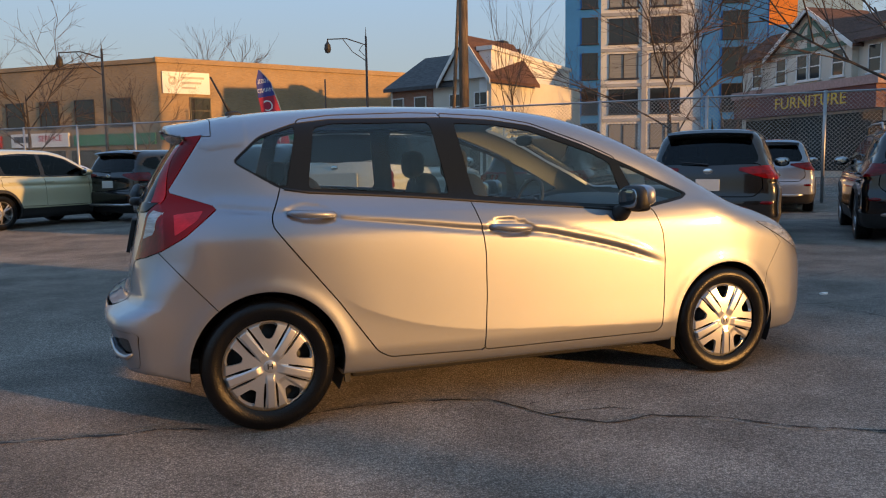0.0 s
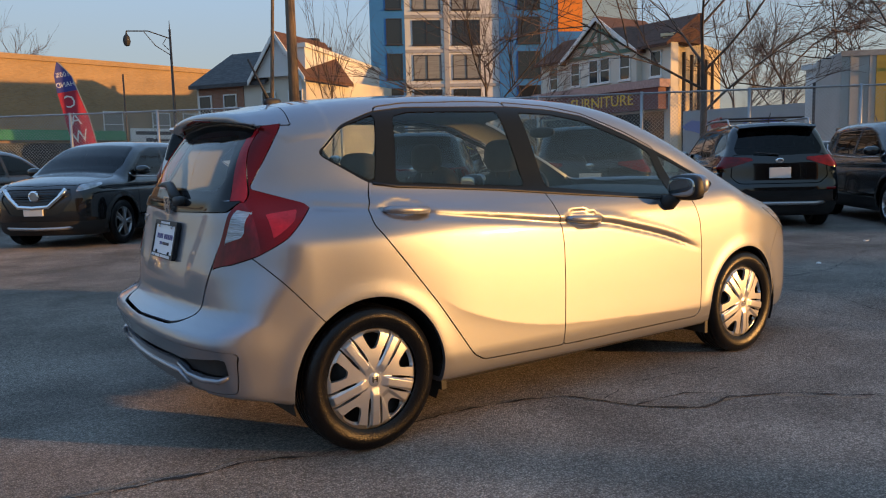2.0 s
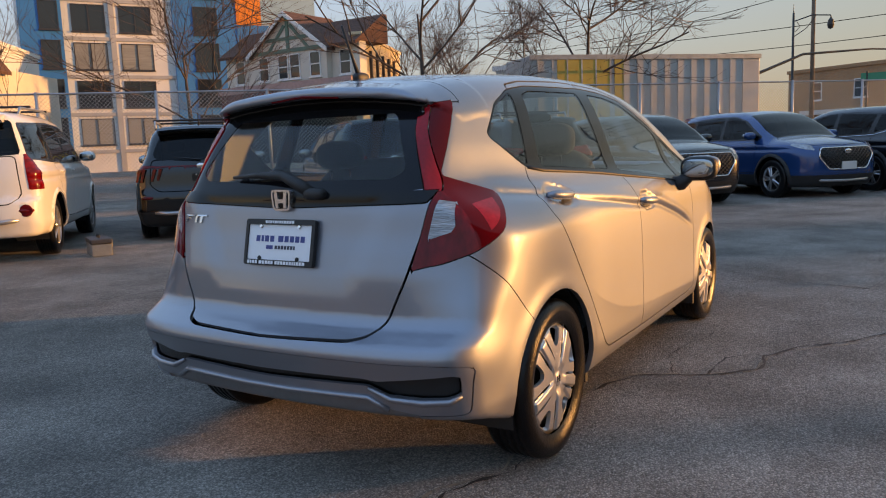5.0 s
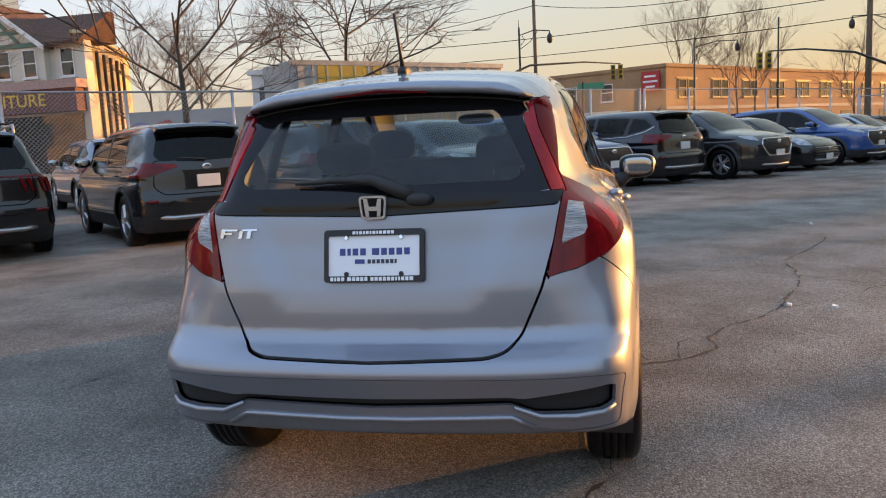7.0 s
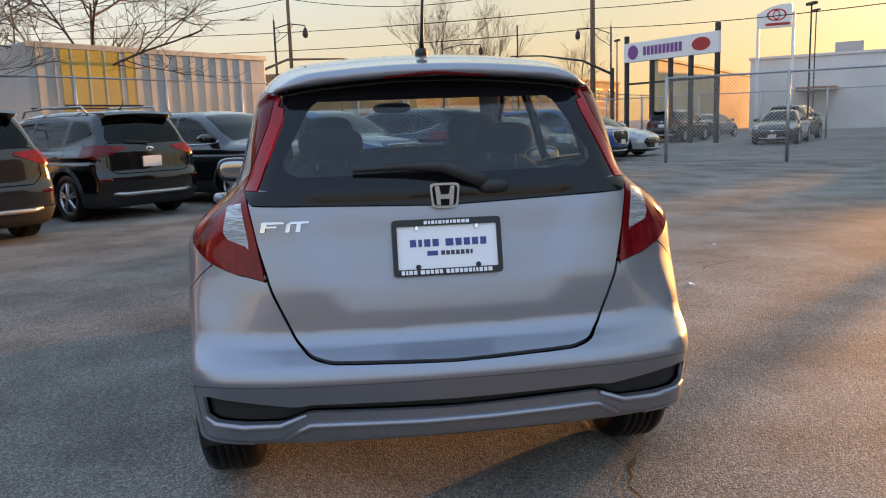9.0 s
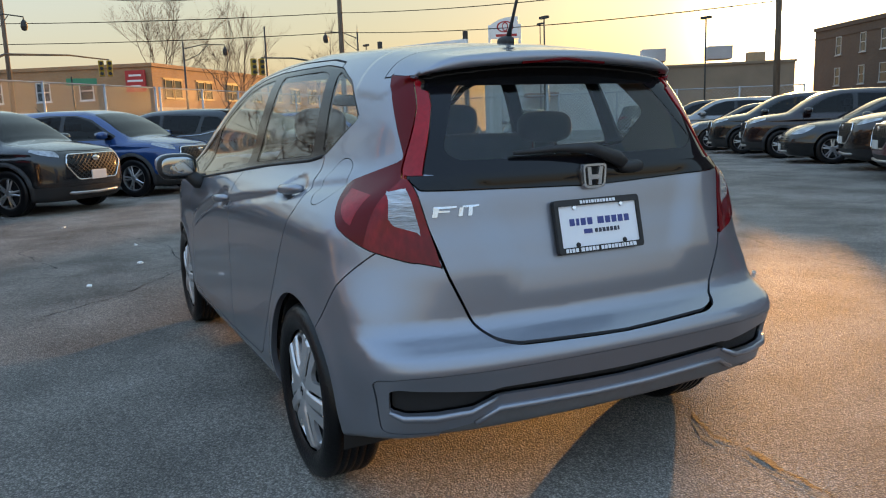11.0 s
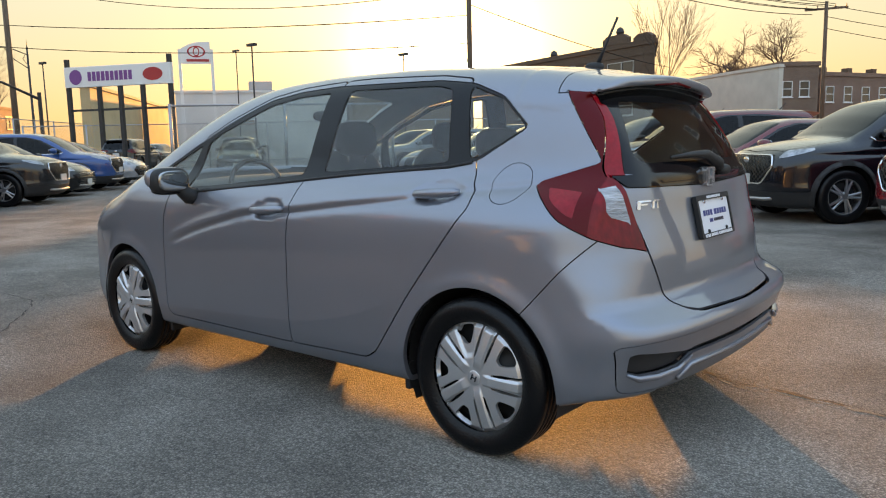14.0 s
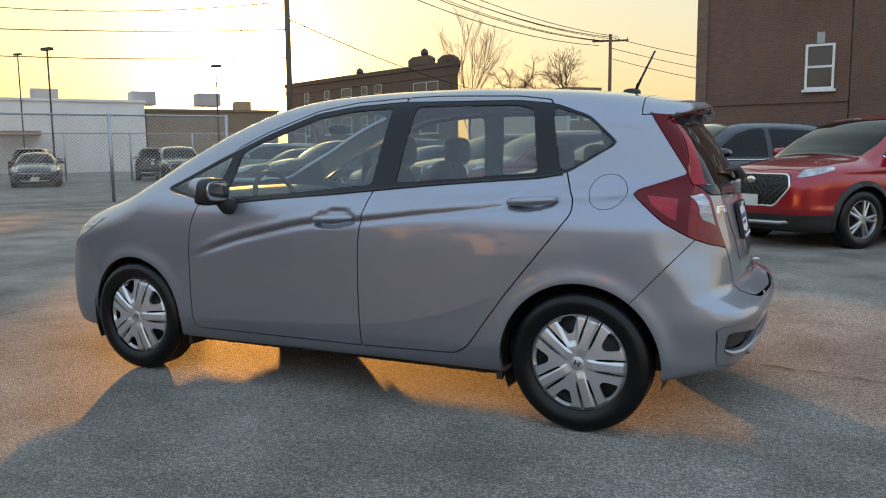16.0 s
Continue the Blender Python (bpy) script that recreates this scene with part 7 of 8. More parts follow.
SEDAN = dict(SUV, wheel=0.33, base=1.36, hi=(2.4, 0.97, 1.5), low=0.16, lo=(-2.35, -0.95, 0.12),
             top=[(-2.3, 0.98), (-2.1, 1.04), (-1.75, 1.09), (-1.4, 1.24), (-1.0, 1.37), (-0.5, 1.42), (-0.1, 1.425), (0.25, 1.38), (0.65, 1.22), (1.0, 1.04), (1.15, 0.97), (1.6, 0.91), (2.0, 0.80), (2.2, 0.70), (2.3, 0.6)],
             rear=[(0.12, -2.1), (0.3, -2.24), (0.5, -2.28), (0.75, -2.25), (0.95, -2.27), (1.05, -2.2)], nose=[(0.12, 2.12), (0.25, 2.26), (0.45, 2.31), (0.65, 2.27), (0.8, 2.12)],
             wide=[(0.12, 0.80), (0.25, 0.87), (0.5, 0.905), (0.72, 0.895), (0.85, 0.86), (0.92, 0.82), (1.0, 0.78), (1.15, 0.70), (1.3, 0.61), (1.45, 0.5)],
             band=[(-1.62, 1.04), (-1.0, 1.28), (-0.4, 1.345), (0.0, 1.34), (0.3, 1.27), (0.92, 0.97), (0.85, 0.925), (0.0, 0.93), (-1.2, 0.97)],
             panes=[("rear_door_glass", [(-1.45, 1.06), (-0.98, 1.25), (-0.40, 1.315), (-0.36, 0.96), (-1.15, 0.995)]), ("front_door_glass", [(-0.28, 1.32), (0.0, 1.315), (0.28, 1.245), (0.82, 0.975), (0.8, 0.945), (-0.26, 0.955)])],
             screen=[(0.24, 0.52), (0.8, 0.66), (1.06, 0.66), (1.12, 0.0)], back=[(0.0, 1.34), (0.42, 1.31), (0.62, 1.12), (0.0, 1.10)],
             tail=[(0.0, 0.88), (1.0, 0.90), (1.0, 0.76), (0.6, 0.74), (0.0, 0.80)], tail_x=-1.95, head=[(1.70, 0.84), (2.4, 0.70), (2.4, 0.62), (1.95, 0.66), (1.7, 0.79)], head_y=0.58,
             grille=[(-0.60, 0.62), (0.60, 0.62), (0.72, 0.48), (0.55, 0.30), (-0.55, 0.30), (-0.72, 0.48)], clad=0.26, door=[(-1.15, 0.96), (-0.32, 0.945), (0.84, 0.93)], round_top=0.15, crown=0.12)


def rim_mesh(R, style):
    """An alloy wheel with twin spokes."""
    bm = bmesh.new()
    lathe(bm, [(R * 0.60, 0.02), (R * 0.64, 0.05), (R * 0.655, 0.05), (R * 0.66, -0.08), (R * 0.58, -0.08)], 28)
    n = 5
    for k in range(n):
        for off in (-0.16, 0.16):
            a = 2 * math.pi * k / n + off + style * 0.3
            ca, sa = math.cos(a), math.sin(a)
            tube(bm, [(0.04 * ca, 0.045, 0.04 * sa), (R * 0.62 * ca, 0.035, R * 0.62 * sa)], [0.022, 0.016], 5)
    lathe(bm, [(0.0, 0.055), (0.05, 0.055), (0.065, 0.04), (0.065, 0.0)], 16)
    return mesh_of("rim", bm, alloy, False)


def make_car(spec, name, paint_m, style=0, rails=False, trim=False, group="parked cars"):
    top, rear, nose, wide = (curve(spec[k]) for k in ("top", "rear", "nose", "wide"))
    ends = curve([(-2.4, 0.13), (-2.1, 0.05), (-1.7, 0.012), (-1.2, 0.0), (1.3, 0.0), (1.7, 0.04), (2.0, 0.11), (2.4, 0.28)])
    base, rw, low = spec["base"], spec["wheel"], spec["low"]
    zb = spec["door"][0][1]

    def solid(x, y, z):
        a = np.abs(y)
        w = wide(z) - ends(x) - 0.05 * step(z, zb - 0.1, zb + 0.15) * step(-x, 1.2, 2.1)
        w = w - 0.014 * bell(z - zb + 0.20, 0.03) + 0.012 * bell(z - zb + 0.12, 0.05) + 0.012 * bell(z - 0.45, 0.06)
        for s in (-base, base):
            w = w + 0.022 * step(-(np.hypot(x - s, z - rw) - rw - 0.10), 0.0, 0.03)
        d = smax(a - w, z - (top(x) - spec["crown"] * a * a - 0.05 * a ** 6), spec["round_top"])
        d = smax(d, rear(z) + 0.10 * a * a + 0.3 * np.maximum(a - 0.5, 0) ** 2 - x, 0.10)
        d = smax(d, x - nose(z) + 0.07 * a * a + 0.42 * a ** 4, 0.14)
        return smax(d, low - z, 0.06)
    S = Shell(solid, spec["lo"], spec["hi"], 0.046)
    for s in (-base, base):
        S.drop(lambda x, y, z: np.maximum(np.hypot(x - s, z - rw) - rw - 0.045, 0.5 - np.abs(y)))
    side = lambda poly: (lambda x, y, z: np.maximum(inside(poly, x, z), 0.35 - np.abs(y)))
    S.region("window_surround", side(rounded(spec["band"], 0.05)), gap=0.0)
    for nm, poly in spec["panes"]:
        S.region(nm, side(rounded(poly, 0.04)), over=("window_surround",), gap=0.0)
    sc = spec["screen"]
    S.region("windscreen", lambda x, y, z: np.maximum(inside(rounded([*sc, *[(x_, -y_) for x_, y_ in reversed(sc[:-1])]], 0.05), x, y), 0.85 - z), gap=0.0)
    bk = spec["back"]
    x_back = -1.3 if spec is not SEDAN else -0.9
    S.region("rear_window", lambda x, y, z: np.maximum(inside(rounded([*bk[1:], *[(-a_, b_) for a_, b_ in reversed(bk[1:])]] if bk[0][0] == 0 else bk, 0.05), y, z), x - x_back), gap=0.0)
    S.region("taillight", lambda x, y, z: np.maximum(inside(spec["tail"], np.abs(y), z), x - spec["tail_x"]), gap=0.0)
    S.region("headlight", lambda x, y, z: np.maximum(inside(spec["head"], x, z), spec["head_y"] - np.abs(y)), gap=0.0)
    S.region("grille", lambda x, y, z: np.maximum(inside(rounded(spec["grille"], 0.04), y, z), 1.5 - x), gap=0.0)
    if spec is not SEDAN:
        gate = rounded([(-0.66, bk[-1][1] + 0.02), (0.66, bk[-1][1] + 0.02), (0.70, 0.80), (0.58, 0.70), (-0.58, 0.70), (-0.70, 0.80)], 0.05)
        S.region("tailgate", lambda x, y, z: np.maximum(inside(gate, y, z), x + 1.5), gap=0.006)
    S.region("bonnet", lambda x, y, z: np.maximum(inside(rounded([(sc[-1][0] + 0.03, 0.0), (sc[-2][0] + 0.02, 0.70), (1.75, 0.70), (2.0, 0.58), (2.08, 0.0), (2.0, -0.58), (1.75, -0.70), (sc[-2][0] + 0.02, -0.70)], 0.05), x, y), 0.72 - z), gap=0.006)
    S.region("cladding", lambda x, y, z: np.minimum(z - spec["clad"], np.minimum(np.hypot(x - base, z - rw), np.hypot(x + base, z - rw)) - rw - 0.11), gap=0.0)
    d0, d1, d2 = (p[0] for p in spec["door"])
    c0 = spec["clad"] + 0.03
    S.region("rear_door", side(rounded([(d0, zb - 0.02), (d0 - 0.02, zb - 0.2), (d0 + 0.36, c0 + 0.02), (d1, c0), (d1, zb - 0.02)], 0.05)), gap=0.005)
    S.region("front_door", side(rounded([(d1, zb - 0.02), (d1, c0), (d2 - 0.02, c0), (d2, zb - 0.02)], 0.05)), gap=0.005)
    car = thing(name, None, "", "car", group)
    L, R = (lambda x, y, z: y > 0), (lambda x, y, z: y < 0)
    part("body", S.mesh(0, paint_m, rim=0.02), None, car)
    part("bonnet", S.mesh("bonnet", paint_m), None, car)
    if spec is not SEDAN:
        part("tailgate", S.mesh("tailgate", paint_m), None, car)
        zt = spec["rear"][-2][1]
        lip = prismed([(-1.55, top(np.array([-1.55]))[0] - 0.012), (zt - 0.10, top(np.array([zt - 0.10]))[0] + 0.010), (zt - 0.16, top(np.array([zt - 0.10]))[0] - 0.025), (zt - 0.02, top(np.array([zt - 0.10]))[0] - 0.075), (-1.55, top(np.array([-1.55]))[0] - 0.05)], -0.56, 0.56)
        for v in lip.verts:
            v.co.x += 0.16 * v.co.y ** 2
        bmesh.ops.subdivide_edges(lip, edges=[e_ for e_ in lip.edges if abs(e_.verts[0].co.y - e_.verts[1].co.y) > 0.5], cuts=6)
        for v in lip.verts:
            v.co.z -= spec["crown"] * v.co.y ** 2
        part("roof_spoiler", lip, paint_m, car)
        part("roof_aerial", tubed([(-1.45, 0, top(np.array([-1.45]))[0] - 0.01), (-1.52, 0, top(np.array([-1.45]))[0] + 0.05), (-1.60, 0, top(np.array([-1.45]))[0] + 0.14)], [0.02, 0.009, 0.006], 6), cladding, car)
    part("cladding", S.mesh("cladding", paint_m if spec in (SEDAN, BIG) else cladding, rim=0.02), None, car)
    for sd in (L, R):
        part("window_surround", S.mesh("window_surround", car_trim, sd, rim=0), None, car)
        for nm, _ in spec["panes"]:
            part(nm, S.mesh(nm, car_glass, sd, lift=-0.003, rim=0), None, car)
        part("rear_door", S.mesh("rear_door", paint_m, sd), None, car)
        part("front_door", S.mesh("front_door", paint_m, sd), None, car)
        part("taillight", S.mesh("taillight", lamp_red, sd, lift=0.006, rim=0.01), None, car, "red tail light")
        part("headlight", S.mesh("headlight", lamp_clear, sd, lift=0.004, rim=0.008), None, car, "clear headlight")
    part("windscreen", S.mesh("windscreen", car_glass, rim=0), None, car)
    part("rear_window", S.mesh("rear_window", car_glass, rim=0), None, car)
    gr = part("grille", S.mesh("grille", car_trim, lift=-0.012, rim=0), None, car, "dark mesh grille")
    part("cabin", boxed(-base - 0.35, 0.75, -0.62, 0.62, low + 0.06, zb - 0.02), cabin_dark, car)
    for sx in (-0.05, -0.9):
        for sy in (-0.36, 0.36):
            seat = part("seat_back", boxed(sx - 0.30, sx - 0.16, sy - 0.22, sy + 0.22, zb - 0.02, zb + 0.14, bevel=0.04), cabin_dark, car)
            part("headrest", boxed(sx - 0.30, sx - 0.20, sy - 0.12, sy + 0.12, zb + 0.16, zb + 0.32, bevel=0.03), cabin_dark, seat)
    ty, rm = tyre_mesh(rw, rw * 0.66, 0.225, rubber), rim_mesh(rw, style)
    disc = mesh_of("brake_disc", lathed([(0.0, -0.02), (rw * 0.5, -0.02), (rw * 0.62, -0.06), (rw * 0.62, -0.09), (0, -0.09)], 20), dark_metal)
    for wx in (-base, base):
        for s in (1, -1):
            wh = part("wheel", ty, None, car, "black tyre on an alloy wheel", at=pose(wx, s * (spec["track"] - 0.005), rw - 0.002, 0, 0, 0 if s > 0 else 180))
            part("rim", rm, None, wh, at=pose(0, 0.055, 0))
            part("brake_disc", disc, None, wh, at=pose(0, 0.055, 0))
            ln = bmesh.new()
            arc = [radians(q) for q in range(-20, 201, 20)]
            i_ = [ln.verts.new((wx + (rw + 0.05) * math.cos(q), s * 0.5, rw + (rw + 0.05) * math.sin(q))) for q in arc]
            o_ = [ln.verts.new((wx + (rw + 0.05) * math.cos(q), s * 0.87, rw + (rw + 0.05) * math.sin(q))) for q in arc]
            for j in range(len(arc) - 1):
                ln.faces.new((i_[j], i_[j + 1], o_[j + 1], o_[j]))
            ln.faces.new(i_)
            part("arch_liner", ln, cladding, car)
    wz = wide(np.array([zb]))[0]
    for s in (1, -1):
        mr = part("wing_mirror", blob(d2 - 0.10, s * (wz + 0.12), zb + 0.06, 0.09, 0.12, 0.075, nu=14, nv=8), paint_m, car, smooth=True)
        part("mirror_glass", blob(d2 - 0.185, s * (wz + 0.12), zb + 0.06, 0.012, 0.10, 0.06, nu=12, nv=6), mirror_glass, mr, smooth=True)
        for hx in (d1 + 0.12, d0 + 0.22):
            zz = zb - 0.13
            yy = wide(np.array([zz]))[0]
            part("door_handle", tubed([(hx - 0.11, s * (yy - 0.01), zz), (hx - 0.06, s * (yy + 0.02), zz), (hx + 0.06, s * (yy + 0.02), zz), (hx + 0.11, s * (yy - 0.01), zz)], 0.014, 6), paint_m, car, smooth=True)
        if trim:
            low_edge = [(x_, z_ - 0.012) for x_, z_ in spec["band"] if z_ < zb + 0.22]
            low_edge.sort()
            part("window_trim", tubed([(x_, s * (wide(np.array([z_]))[0] - ends(np.array([x_]))[0] - 0.05 * float(step(np.array([z_]), zb - 0.1, zb + 0.15)[0] * step(np.array([-x_]), 1.2, 2.1)[0]) + 0.004), z_) for x_, z_ in low_edge], 0.011, 5), chrome, car, "bright strip under the windows", smooth=True)
        if rails:
            zt = top(np.array([-0.4]))[0]
            part("roof_rail", tubed([(-1.55, s * 0.60, zt - 0.07), (-1.45, s * 0.61, zt + 0.035), (-0.4, s * 0.63, zt + 0.05), (0.2, s * 0.62, zt + 0.02), (0.3, s * 0.61, zt - 0.08)], 0.018, 6), steel_grey, car, "bright roof rail", smooth=True)
    if rails:
        for x in (-1.1, -0.1):
            part("cross_bar", tubed([(x, -0.66, top(np.array([x]))[0] + 0.07), (x, 0.66, top(np.array([x]))[0] + 0.07)], 0.016, 6), dark_metal, car)
    # plates, bumper blades, lamps
    zp = 0.86 if spec is not SEDAN else 0.55
    zp = 0.95 if spec is BIG else zp
    xr = rear(np.array([zp]))[0]
    part("number_plate", boxed(xr - 0.025, xr - 0.005, -0.155, 0.155, zp - 0.08, zp + 0.08, bevel=0.004), plate_pale, car, "pale number plate without readable marks")
    zf = spec["grille"][3][1] + 0.06
    xn = nose(np.array([zf]))[0]
    part("front_plate", boxed(xn + 0.0, xn + 0.022, -0.155, 0.155, zf - 0.07, zf + 0.07, bevel=0.004), plate_pale, car)
    part("rear_blade", tubed([(rear(np.array([low + 0.22]))[0] + 0.12, -0.72, low + 0.22), (rear(np.array([low + 0.22]))[0] - 0.012, -0.5, low + 0.2), (rear(np.array([low + 0.22]))[0] - 0.02, 0, low + 0.2), (rear(np.array([low + 0.22]))[0] - 0.012, 0.5, low + 0.2), (rear(np.array([low + 0.22]))[0] + 0.12, 0.72, low + 0.22)], 0.03, 6), alloy, car, "silver bumper blade", smooth=True)
    xf = nose(np.array([low + 0.14]))[0]
    part("front_blade", tubed([(xf - 0.22, -0.7, low + 0.16), (xf - 0.02, -0.45, low + 0.12), (xf + 0.015, 0, low + 0.11), (xf - 0.02, 0.45, low + 0.12), (xf - 0.22, 0.7, low + 0.16)], 0.026, 6), alloy, car, "silver chin blade", smooth=True)
    g0 = spec["grille"]
    if spec is SEDAN:
        for k in range(5):
            z = g0[0][1] - (k + 0.6) * (g0[0][1] - g0[3][1]) / 5.4
            part("grille_bar", tubed([(nose(np.array([z]))[0] - 0.03, -0.58, z), (nose(np.array([z]))[0] + 0.004, 0, z), (nose(np.array([z]))[0] - 0.03, 0.58, z)], 0.011, 5), alloy if k in (0,) else dark_metal, gr)
    else:
        def face(y, z, lift=0.0):
            return (nose(np.array([z]))[0] - 0.07 * y * y - 0.42 * y ** 4 + lift, y, z)
        ringed = rounded(g0, 0.05)
        part("grille_ring", tubed([face(y, z, 0.004) for y, z in [*ringed, ringed[0]]], 0.013, 6), chrome, gr, "chrome grille surround", smooth=True)
        net = bmesh.new()
        for slope in (1, -1):
            for k in range(-10, 11):
                run = [(k * 0.085 + slope * (z - 0.71) * 1.25, z) for z in np.linspace(0.53, 0.89, 8)]
                run = [(y, z) for y, z in run if float(inside(g0, np.array([y]), np.array([z]))[0]) < -0.01]
                if len(run) > 1:
                    tube(net, [face(y, z, -0.004) for y, z in run], 0.006, 4)
        part("grille_lattice", net, dark_metal, gr, "grey diamond grille lattice")
    part("front_badge", blob(nose(np.array([g0[0][1] - 0.06]))[0] + 0.012, 0, g0[0][1] - 0.07, 0.012, 0.075, 0.045, 2.0, 16, 8), chrome, car, smooth=True)
    zbg = spec["back"][-1][1] - 0.075
    part("rear_badge", blob(rear(np.array([zbg]))[0] - 0.010, 0, zbg, 0.010, 0.065, 0.038, 2.0, 16, 8), chrome, car, "chrome oval badge", smooth=True)
    if spec is not SEDAN:
        part("rear_wiper", tubed([(rear(np.array([zbg + 0.09]))[0] - 0.03, 0.0, zbg + 0.09), (rear(np.array([zbg + 0.11]))[0] - 0.03, 0.36, zbg + 0.13)], [0.014, 0.007], 5), car_trim, car)
        for s in (1, -1):
            xz = rear(np.array([0.62]))[0]
            part("reflector", blob(xz + 0.10, s * 0.70, 0.62, 0.05, 0.13, 0.028, nu=12, nv=6), lamp_red, car, "red bumper reflector", smooth=True)
    return car


def big_rear(car):
    """Tow bracket, exhaust, plate recess and round bumper lamps of the older SUV."""
    xr = -2.40
    part("tow_bracket", boxed(xr - 0.06, xr + 0.4, -0.06, 0.06, 0.34, 0.44, bevel=0.01), dark_metal, car)
    part("exhaust_pipe", tubed([(xr + 0.5, 0.62, 0.33), (xr + 0.02, 0.62, 0.33)], 0.045, 12), alloy, car, "steel exhaust tip")
    # the recess's shade is painted in: a greyer white than the body
    part("plate_recess", boxed(xr + 0.065, xr + 0.09, -0.42, 0.42, 0.82, 1.09, bevel=0.008), plain("shaded_white_panel", (0.55, 0.55, 0.53), 0.5), car, "white recessed plate panel")
    for s in (1, -1):
        part("bumper_lamp", lathed([(0.0, 0.0), (0.07, 0.0), (0.075, 0.02)], 20, "x"), lamp_red, car, "round red bumper lamp", at=pose(xr + 0.06, s * 0.74, 0.62))
    for y in (-0.3, 0.0, 0.3):
        part("bumper_step", boxed(xr - 0.012, xr + 0.1, y - 0.13, y + 0.13, 0.70, 0.715), cladding, car)


def bar_rear(car):
    """Claw lamps under the light bar and an empty plate bracket in place of a plate."""
    for o in [o for o in car.children if o.name.split(".")[0] == "number_plate"]:
        bpy.data.objects.remove(o)
    part("plate_bracket", boxed(-2.195, -2.185, -0.13, 0.13, 0.84, 0.94, bevel=0.004), car_trim, car, "empty black plate bracket")
    for y in (-0.07, 0.07):
        part("bracket_screw", lathed([(0.0, 0.0), (0.012, 0.0), (0.014, 0.01)], 10, "x"), alloy, car, at=pose(-2.20, y, 0.925))
    for s in (1, -1):
        for y, z0 in ((0.52, 0.86), (0.60, 0.85), (0.74, 0.84), (0.80, 0.84)):
            lamp = prismed([(s * y, 1.02), (s * (y + 0.045), 1.02), (s * (y + 0.085), z0), (s * (y + 0.055), z0)], 0.0, 1.0, "x")
            for v in lamp.verts:
                a = abs(v.co.y)
                v.co.x = (-2.172 if v.co.x > 0.5 else -2.192) + 0.10 * a * a + 0.3 * max(a - 0.5, 0) ** 2 - 0.02 * (1.0 - v.co.z)
            part("claw_lamp", lamp, lamp_red, car, "slanted dark red claw lamp")


PAINTED = ("body", "bonnet", "tailgate", "roof_spoiler", "rear_door", "front_door", "wing_mirror", "door_handle")


def repaint(car, paint_m):
    for o in car.children_recursive:
        if o.name.split(".")[0] in PAINTED and o.material_slots:
            o.material_slots[0].link = "OBJECT"
            o.material_slots[0].material = paint_m
    return car


BASES = {"bar": make_car(BAR, "suv", car_paint("charcoal_paint", (0.030, 0.033, 0.038)), 2, rails=True), "trimmed": make_car(SUV, "suv", car_paint("graphite_paint", (0.050, 0.055, 0.062)), 2, trim=True), "suv": make_car(SUV, "suv", car_paint("graphite_paint", (0.050, 0.055, 0.062)), 0), "railed": make_car(SUV, "suv", car_paint("black_paint", (0.010, 0.010, 0.012), 0.2, 0.2), 1, rails=True),
         "big": make_car(BIG, "large_suv", car_paint("white_car_paint", (0.70, 0.69, 0.66), 0.0, 0.4), 2, rails=True), "sedan": make_car(SEDAN, "sedan", car_paint("dark_grey_paint", (0.035, 0.037, 0.042)), 1)}
big_rear(BASES["big"])
bar_rear(BASES["bar"])
IN, OUT = LOT, LOT + 180
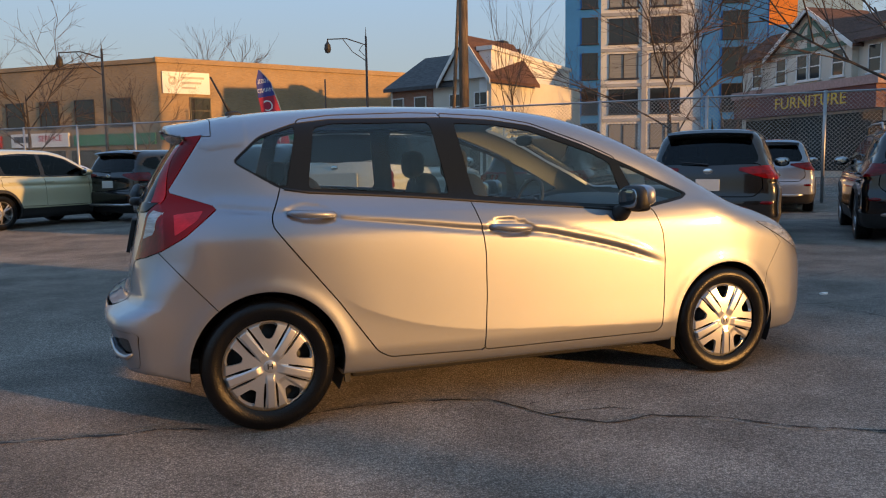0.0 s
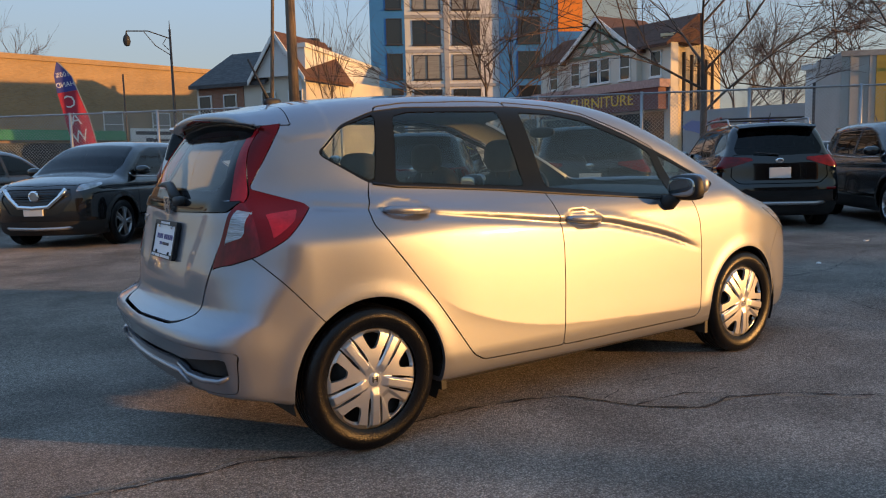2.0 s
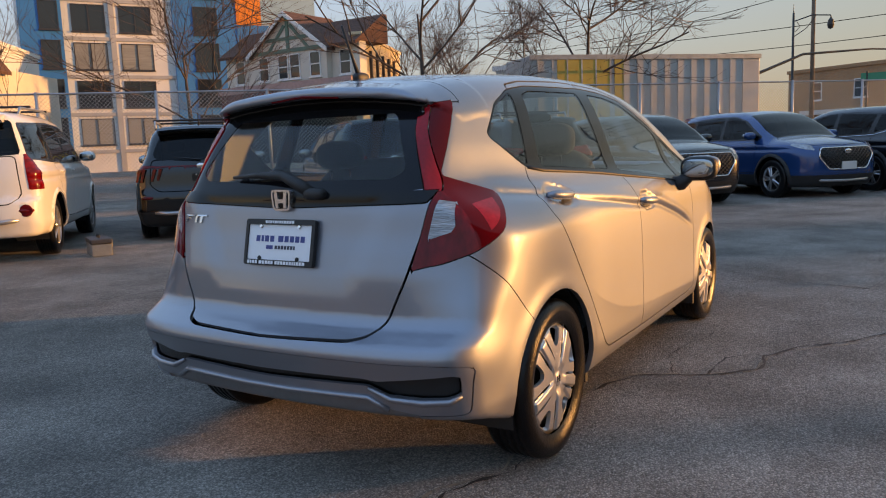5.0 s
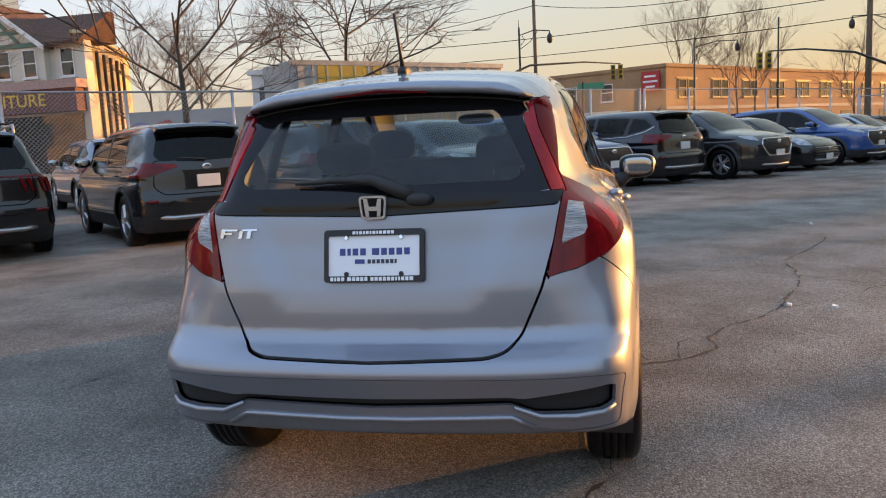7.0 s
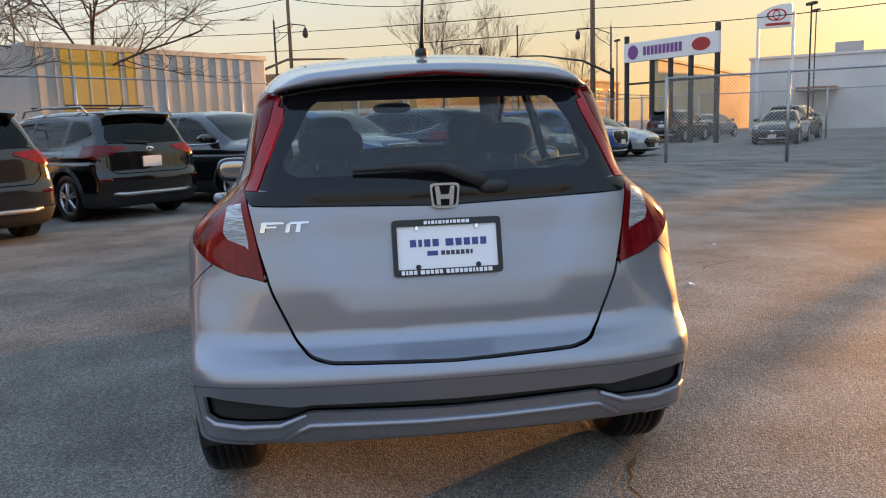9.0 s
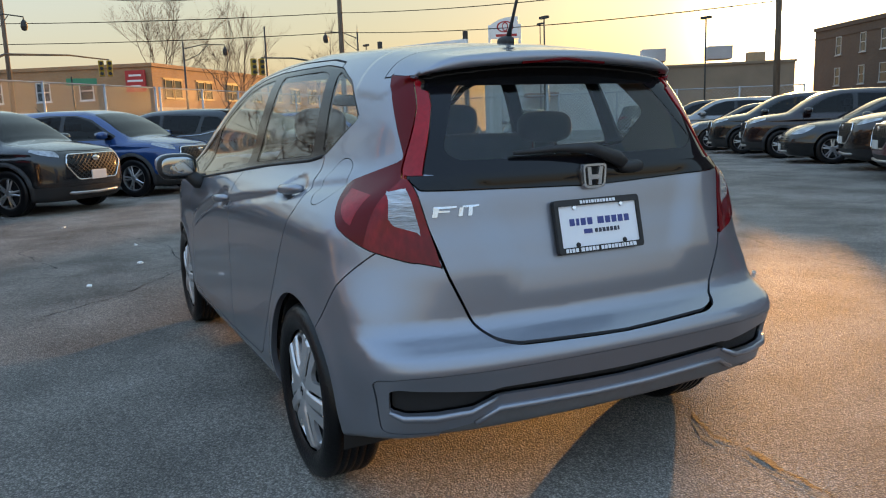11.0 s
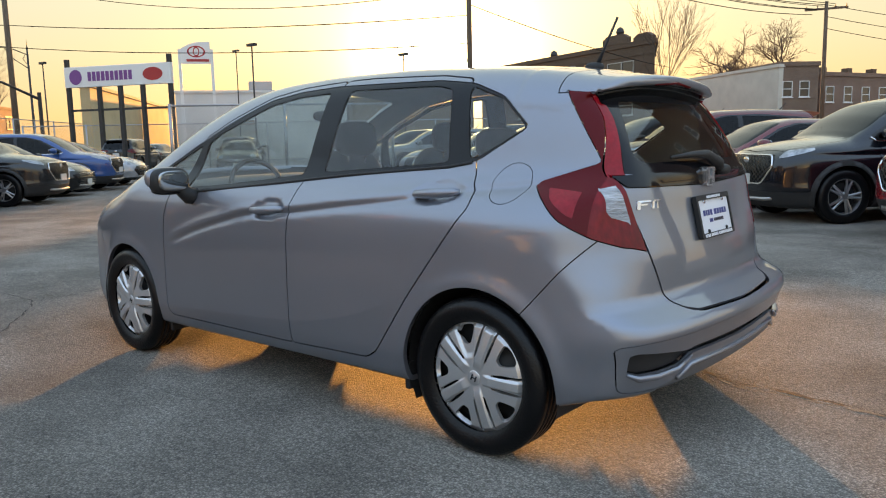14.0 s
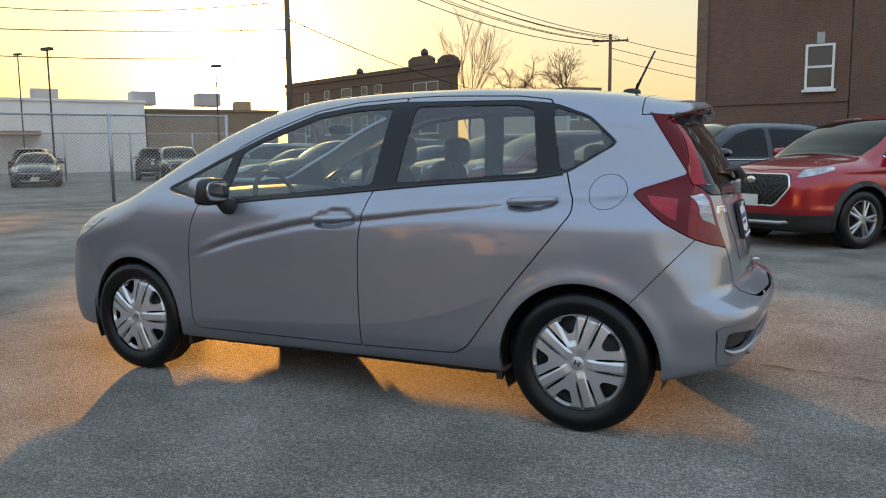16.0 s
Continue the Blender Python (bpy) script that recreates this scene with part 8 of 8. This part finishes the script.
PARK = [("suv", -4.4, 15.0, IN, (0.50, 0.50, 0.36), 0.1, "pale sage-green crossover parked nose-in by the fence"),
        ("suv", -1.25, 16.3, IN, (0.045, 0.045, 0.05), 0.5, "dark grey crossover parked nose-in on the lot"),
        ("trimmed", 0.36, 11.0, OUT, (0.055, 0.058, 0.065), 0.5, "dark grey crossover parked facing out on the lot"),
        ("big", 2.42, 9.15, IN, None, 0, "white boxy older SUV with roof rails parked nose-in"),
        ("bar", 5.25, 8.2, IN, (0.030, 0.033, 0.038), 0.4, "charcoal SUV with a full-width rear light bar, parked nose-in"),
        ("suv", 6.82, 5.97, IN, (0.075, 0.075, 0.078), 0.6, "grey SUV with bright red tail lamps parked nose-in"),
        ("railed", 9.6, 4.75, IN, None, 0, "black SUV with roof rails and cross bars"),
        ("trimmed", 11.0, 2.55, OUT, (0.060, 0.062, 0.070), 0.5, "slate-grey SUV parked facing out"),
        ("suv", 13.2, 0.6, OUT, (0.009, 0.052, 0.17), 0.5, "bright blue SUV parked facing out"),
        ("trimmed", 15.0, -0.95, IN, (0.035, 0.038, 0.045), 0.5, "dark blue-grey SUV parked nose-in"),
        ("suv", 16.2, -3.1, OUT, (0.11, 0.115, 0.12), 0.6, "mid-grey small SUV parked facing out"),
        ("sedan", 18.5, -4.7, OUT, (0.02, 0.021, 0.024), 0.4, "black saloon parked facing out"),
        ("trimmed", 20.2, -6.5, OUT, (0.012, 0.072, 0.23), 0.3, "bright blue off-road style SUV parked facing out"),
        ("sedan", 22.4, -8.4, OUT, (0.36, 0.38, 0.40), 0.5, "silver saloon parked at the end of the row"),
        ("suv", 12.5, 10.9, IN, (0.25, 0.28, 0.33), 0.6, "silver-blue SUV in the second row by the fence"),
        ("sedan", -4.4, 22.0, IN, (0.60, 0.61, 0.62), 0.1, "white saloon in the second row by the fence"),
        ("sedan", -1.6, 20.6, OUT, (0.40, 0.46, 0.55), 0.3, "pale blue saloon in the second row"),
        ("sedan", 17.0, 7.2, OUT, (0.6, 0.6, 0.6), 0.1, "white saloon in the second row"),
        ("trimmed", -2.95, -8.1, IN, (0.36, 0.010, 0.018), 0.7, "dark red SUV facing out of the sunny row"),
        ("trimmed", -0.75, -9.5, IN, (0.022, 0.028, 0.048), 0.5, "dark navy SUV with bright window trim"),
        ("sedan", 1.25, -10.75, IN, (0.17, 0.012, 0.018), 0.5, "dark red saloon in the sunny row"),
        ("suv", 3.0, -12.2, IN, (0.15, 0.018, 0.016), 0.5, "maroon SUV with a wide mesh grille in the sunny row")]
for k in range(7):
    u = 12.95 + 2.5 * k
    v = -6.8 + (u - 12.95) * 0.29
    p = lot(u, v)
    PARK.append((("suv", "sedan", "suv", "suv", "sedan", "suv", "suv")[k], p.x, p.y, IN, ((0.10, 0.06, 0.045), (0.05, 0.05, 0.055), (0.08, 0.03, 0.03), (0.03, 0.03, 0.032), (0.06, 0.06, 0.065), (0.25, 0.25, 0.25), (0.04, 0.04, 0.045))[k], 0.5,
                 ("brown-grey SUV", "dark saloon", "maroon SUV", "black SUV", "grey saloon", "silver SUV", "charcoal SUV")[k] + " in the row facing the evening sun"))
for k, (x, y, h) in enumerate(((35.0, -17.2, -47), (40.0, -21.5, -47), (31.5, -21.5, -45), (27.5, -18.5, 140), (24.0, -23.0, 140), (45.0, -16.0, 135), (29.0, -26.5, -45), (52.0, -24.0, 135))):
    PARK.append(("sedan" if k % 2 else "suv", x, y, h, ((0.02, 0.02, 0.022), (0.05, 0.05, 0.055), (0.03, 0.03, 0.04), (0.10, 0.10, 0.10))[k % 4], 0.4, "dark car standing in the neighbouring lot"))
used = set()
for kind, x, y, h, c, metal, label in PARK:
    m = pose(x, y, 0, 0, 0, h)
    if kind in used or c is not None:
        car = copy_thing(BASES[kind], m)
        if c is not None:
            repaint(car, car_paint("car_paint", c, metal))
    else:
        car = BASES[kind]
        car.matrix_basis = m
        used.add(kind)
    tagged(car, label)
    if label.startswith("dark grey crossover parked facing out"):
        for o in [o for o in car.children_recursive if o.name.split(".")[0] in ("grille_lattice", "grille_ring", "front_badge")]:
            bpy.data.objects.remove(o)
        part("grille_vee", tubed([(2.165, 0.50, 0.90), (2.20, 0.40, 0.78), (2.232, 0.24, 0.64), (2.240, 0.0, 0.625), (2.232, -0.24, 0.64), (2.20, -0.40, 0.78), (2.165, -0.50, 0.90)], 0.036, 8), chrome, car, "wide chrome V across the grille", smooth=True)
        part("round_badge", lathed([(0.0, 0.0), (0.06, 0.0), (0.085, -0.012), (0.085, -0.03)], 20, "x"), chrome, car, "round chrome badge", at=pose(2.225, 0, 0.80))
        for k in range(4):
            part("grille_bar", tubed([(2.19, -0.36, 0.86 - 0.045 * k), (2.215, 0, 0.86 - 0.045 * k), (2.19, 0.36, 0.86 - 0.045 * k)], 0.008, 4), dark_metal, car)
for kind in ("suv", "sedan", "bar", "trimmed"):
    for o in (*BASES[kind].children_recursive, BASES[kind]):
        bpy.data.objects.remove(o)

# tool case on the asphalt near the parked cars
case = thing("tool_case", pose(2.15, 6.75, 0, 0, 0, 62), "small grey plastic tool case on the asphalt", "tool case")
part("case_body", boxed(-0.24, 0.24, -0.12, 0.12, 0.0, 0.15, bevel=0.015), mat("grey_case_plastic", (0.20, 0.21, 0.21), 0.6, var=0.2, scale=6), case)
part("case_lid", boxed(-0.25, 0.25, -0.125, 0.125, 0.155, 0.215, bevel=0.015), mat("dark_case_plastic", (0.05, 0.05, 0.055), 0.6, var=0.2, scale=6), case, "dark lid")
for x in (-0.14, 0.14):
    part("latch", boxed(x - 0.025, x + 0.025, -0.138, -0.121, 0.10, 0.19, bevel=0.004), plain("tan_latch", (0.45, 0.36, 0.22), 0.6), case)
part("case_handle", tubed([(-0.09, 0, 0.21), (-0.08, 0, 0.25), (0.08, 0, 0.25), (0.09, 0, 0.21)], 0.012, 6), black_trim, case)
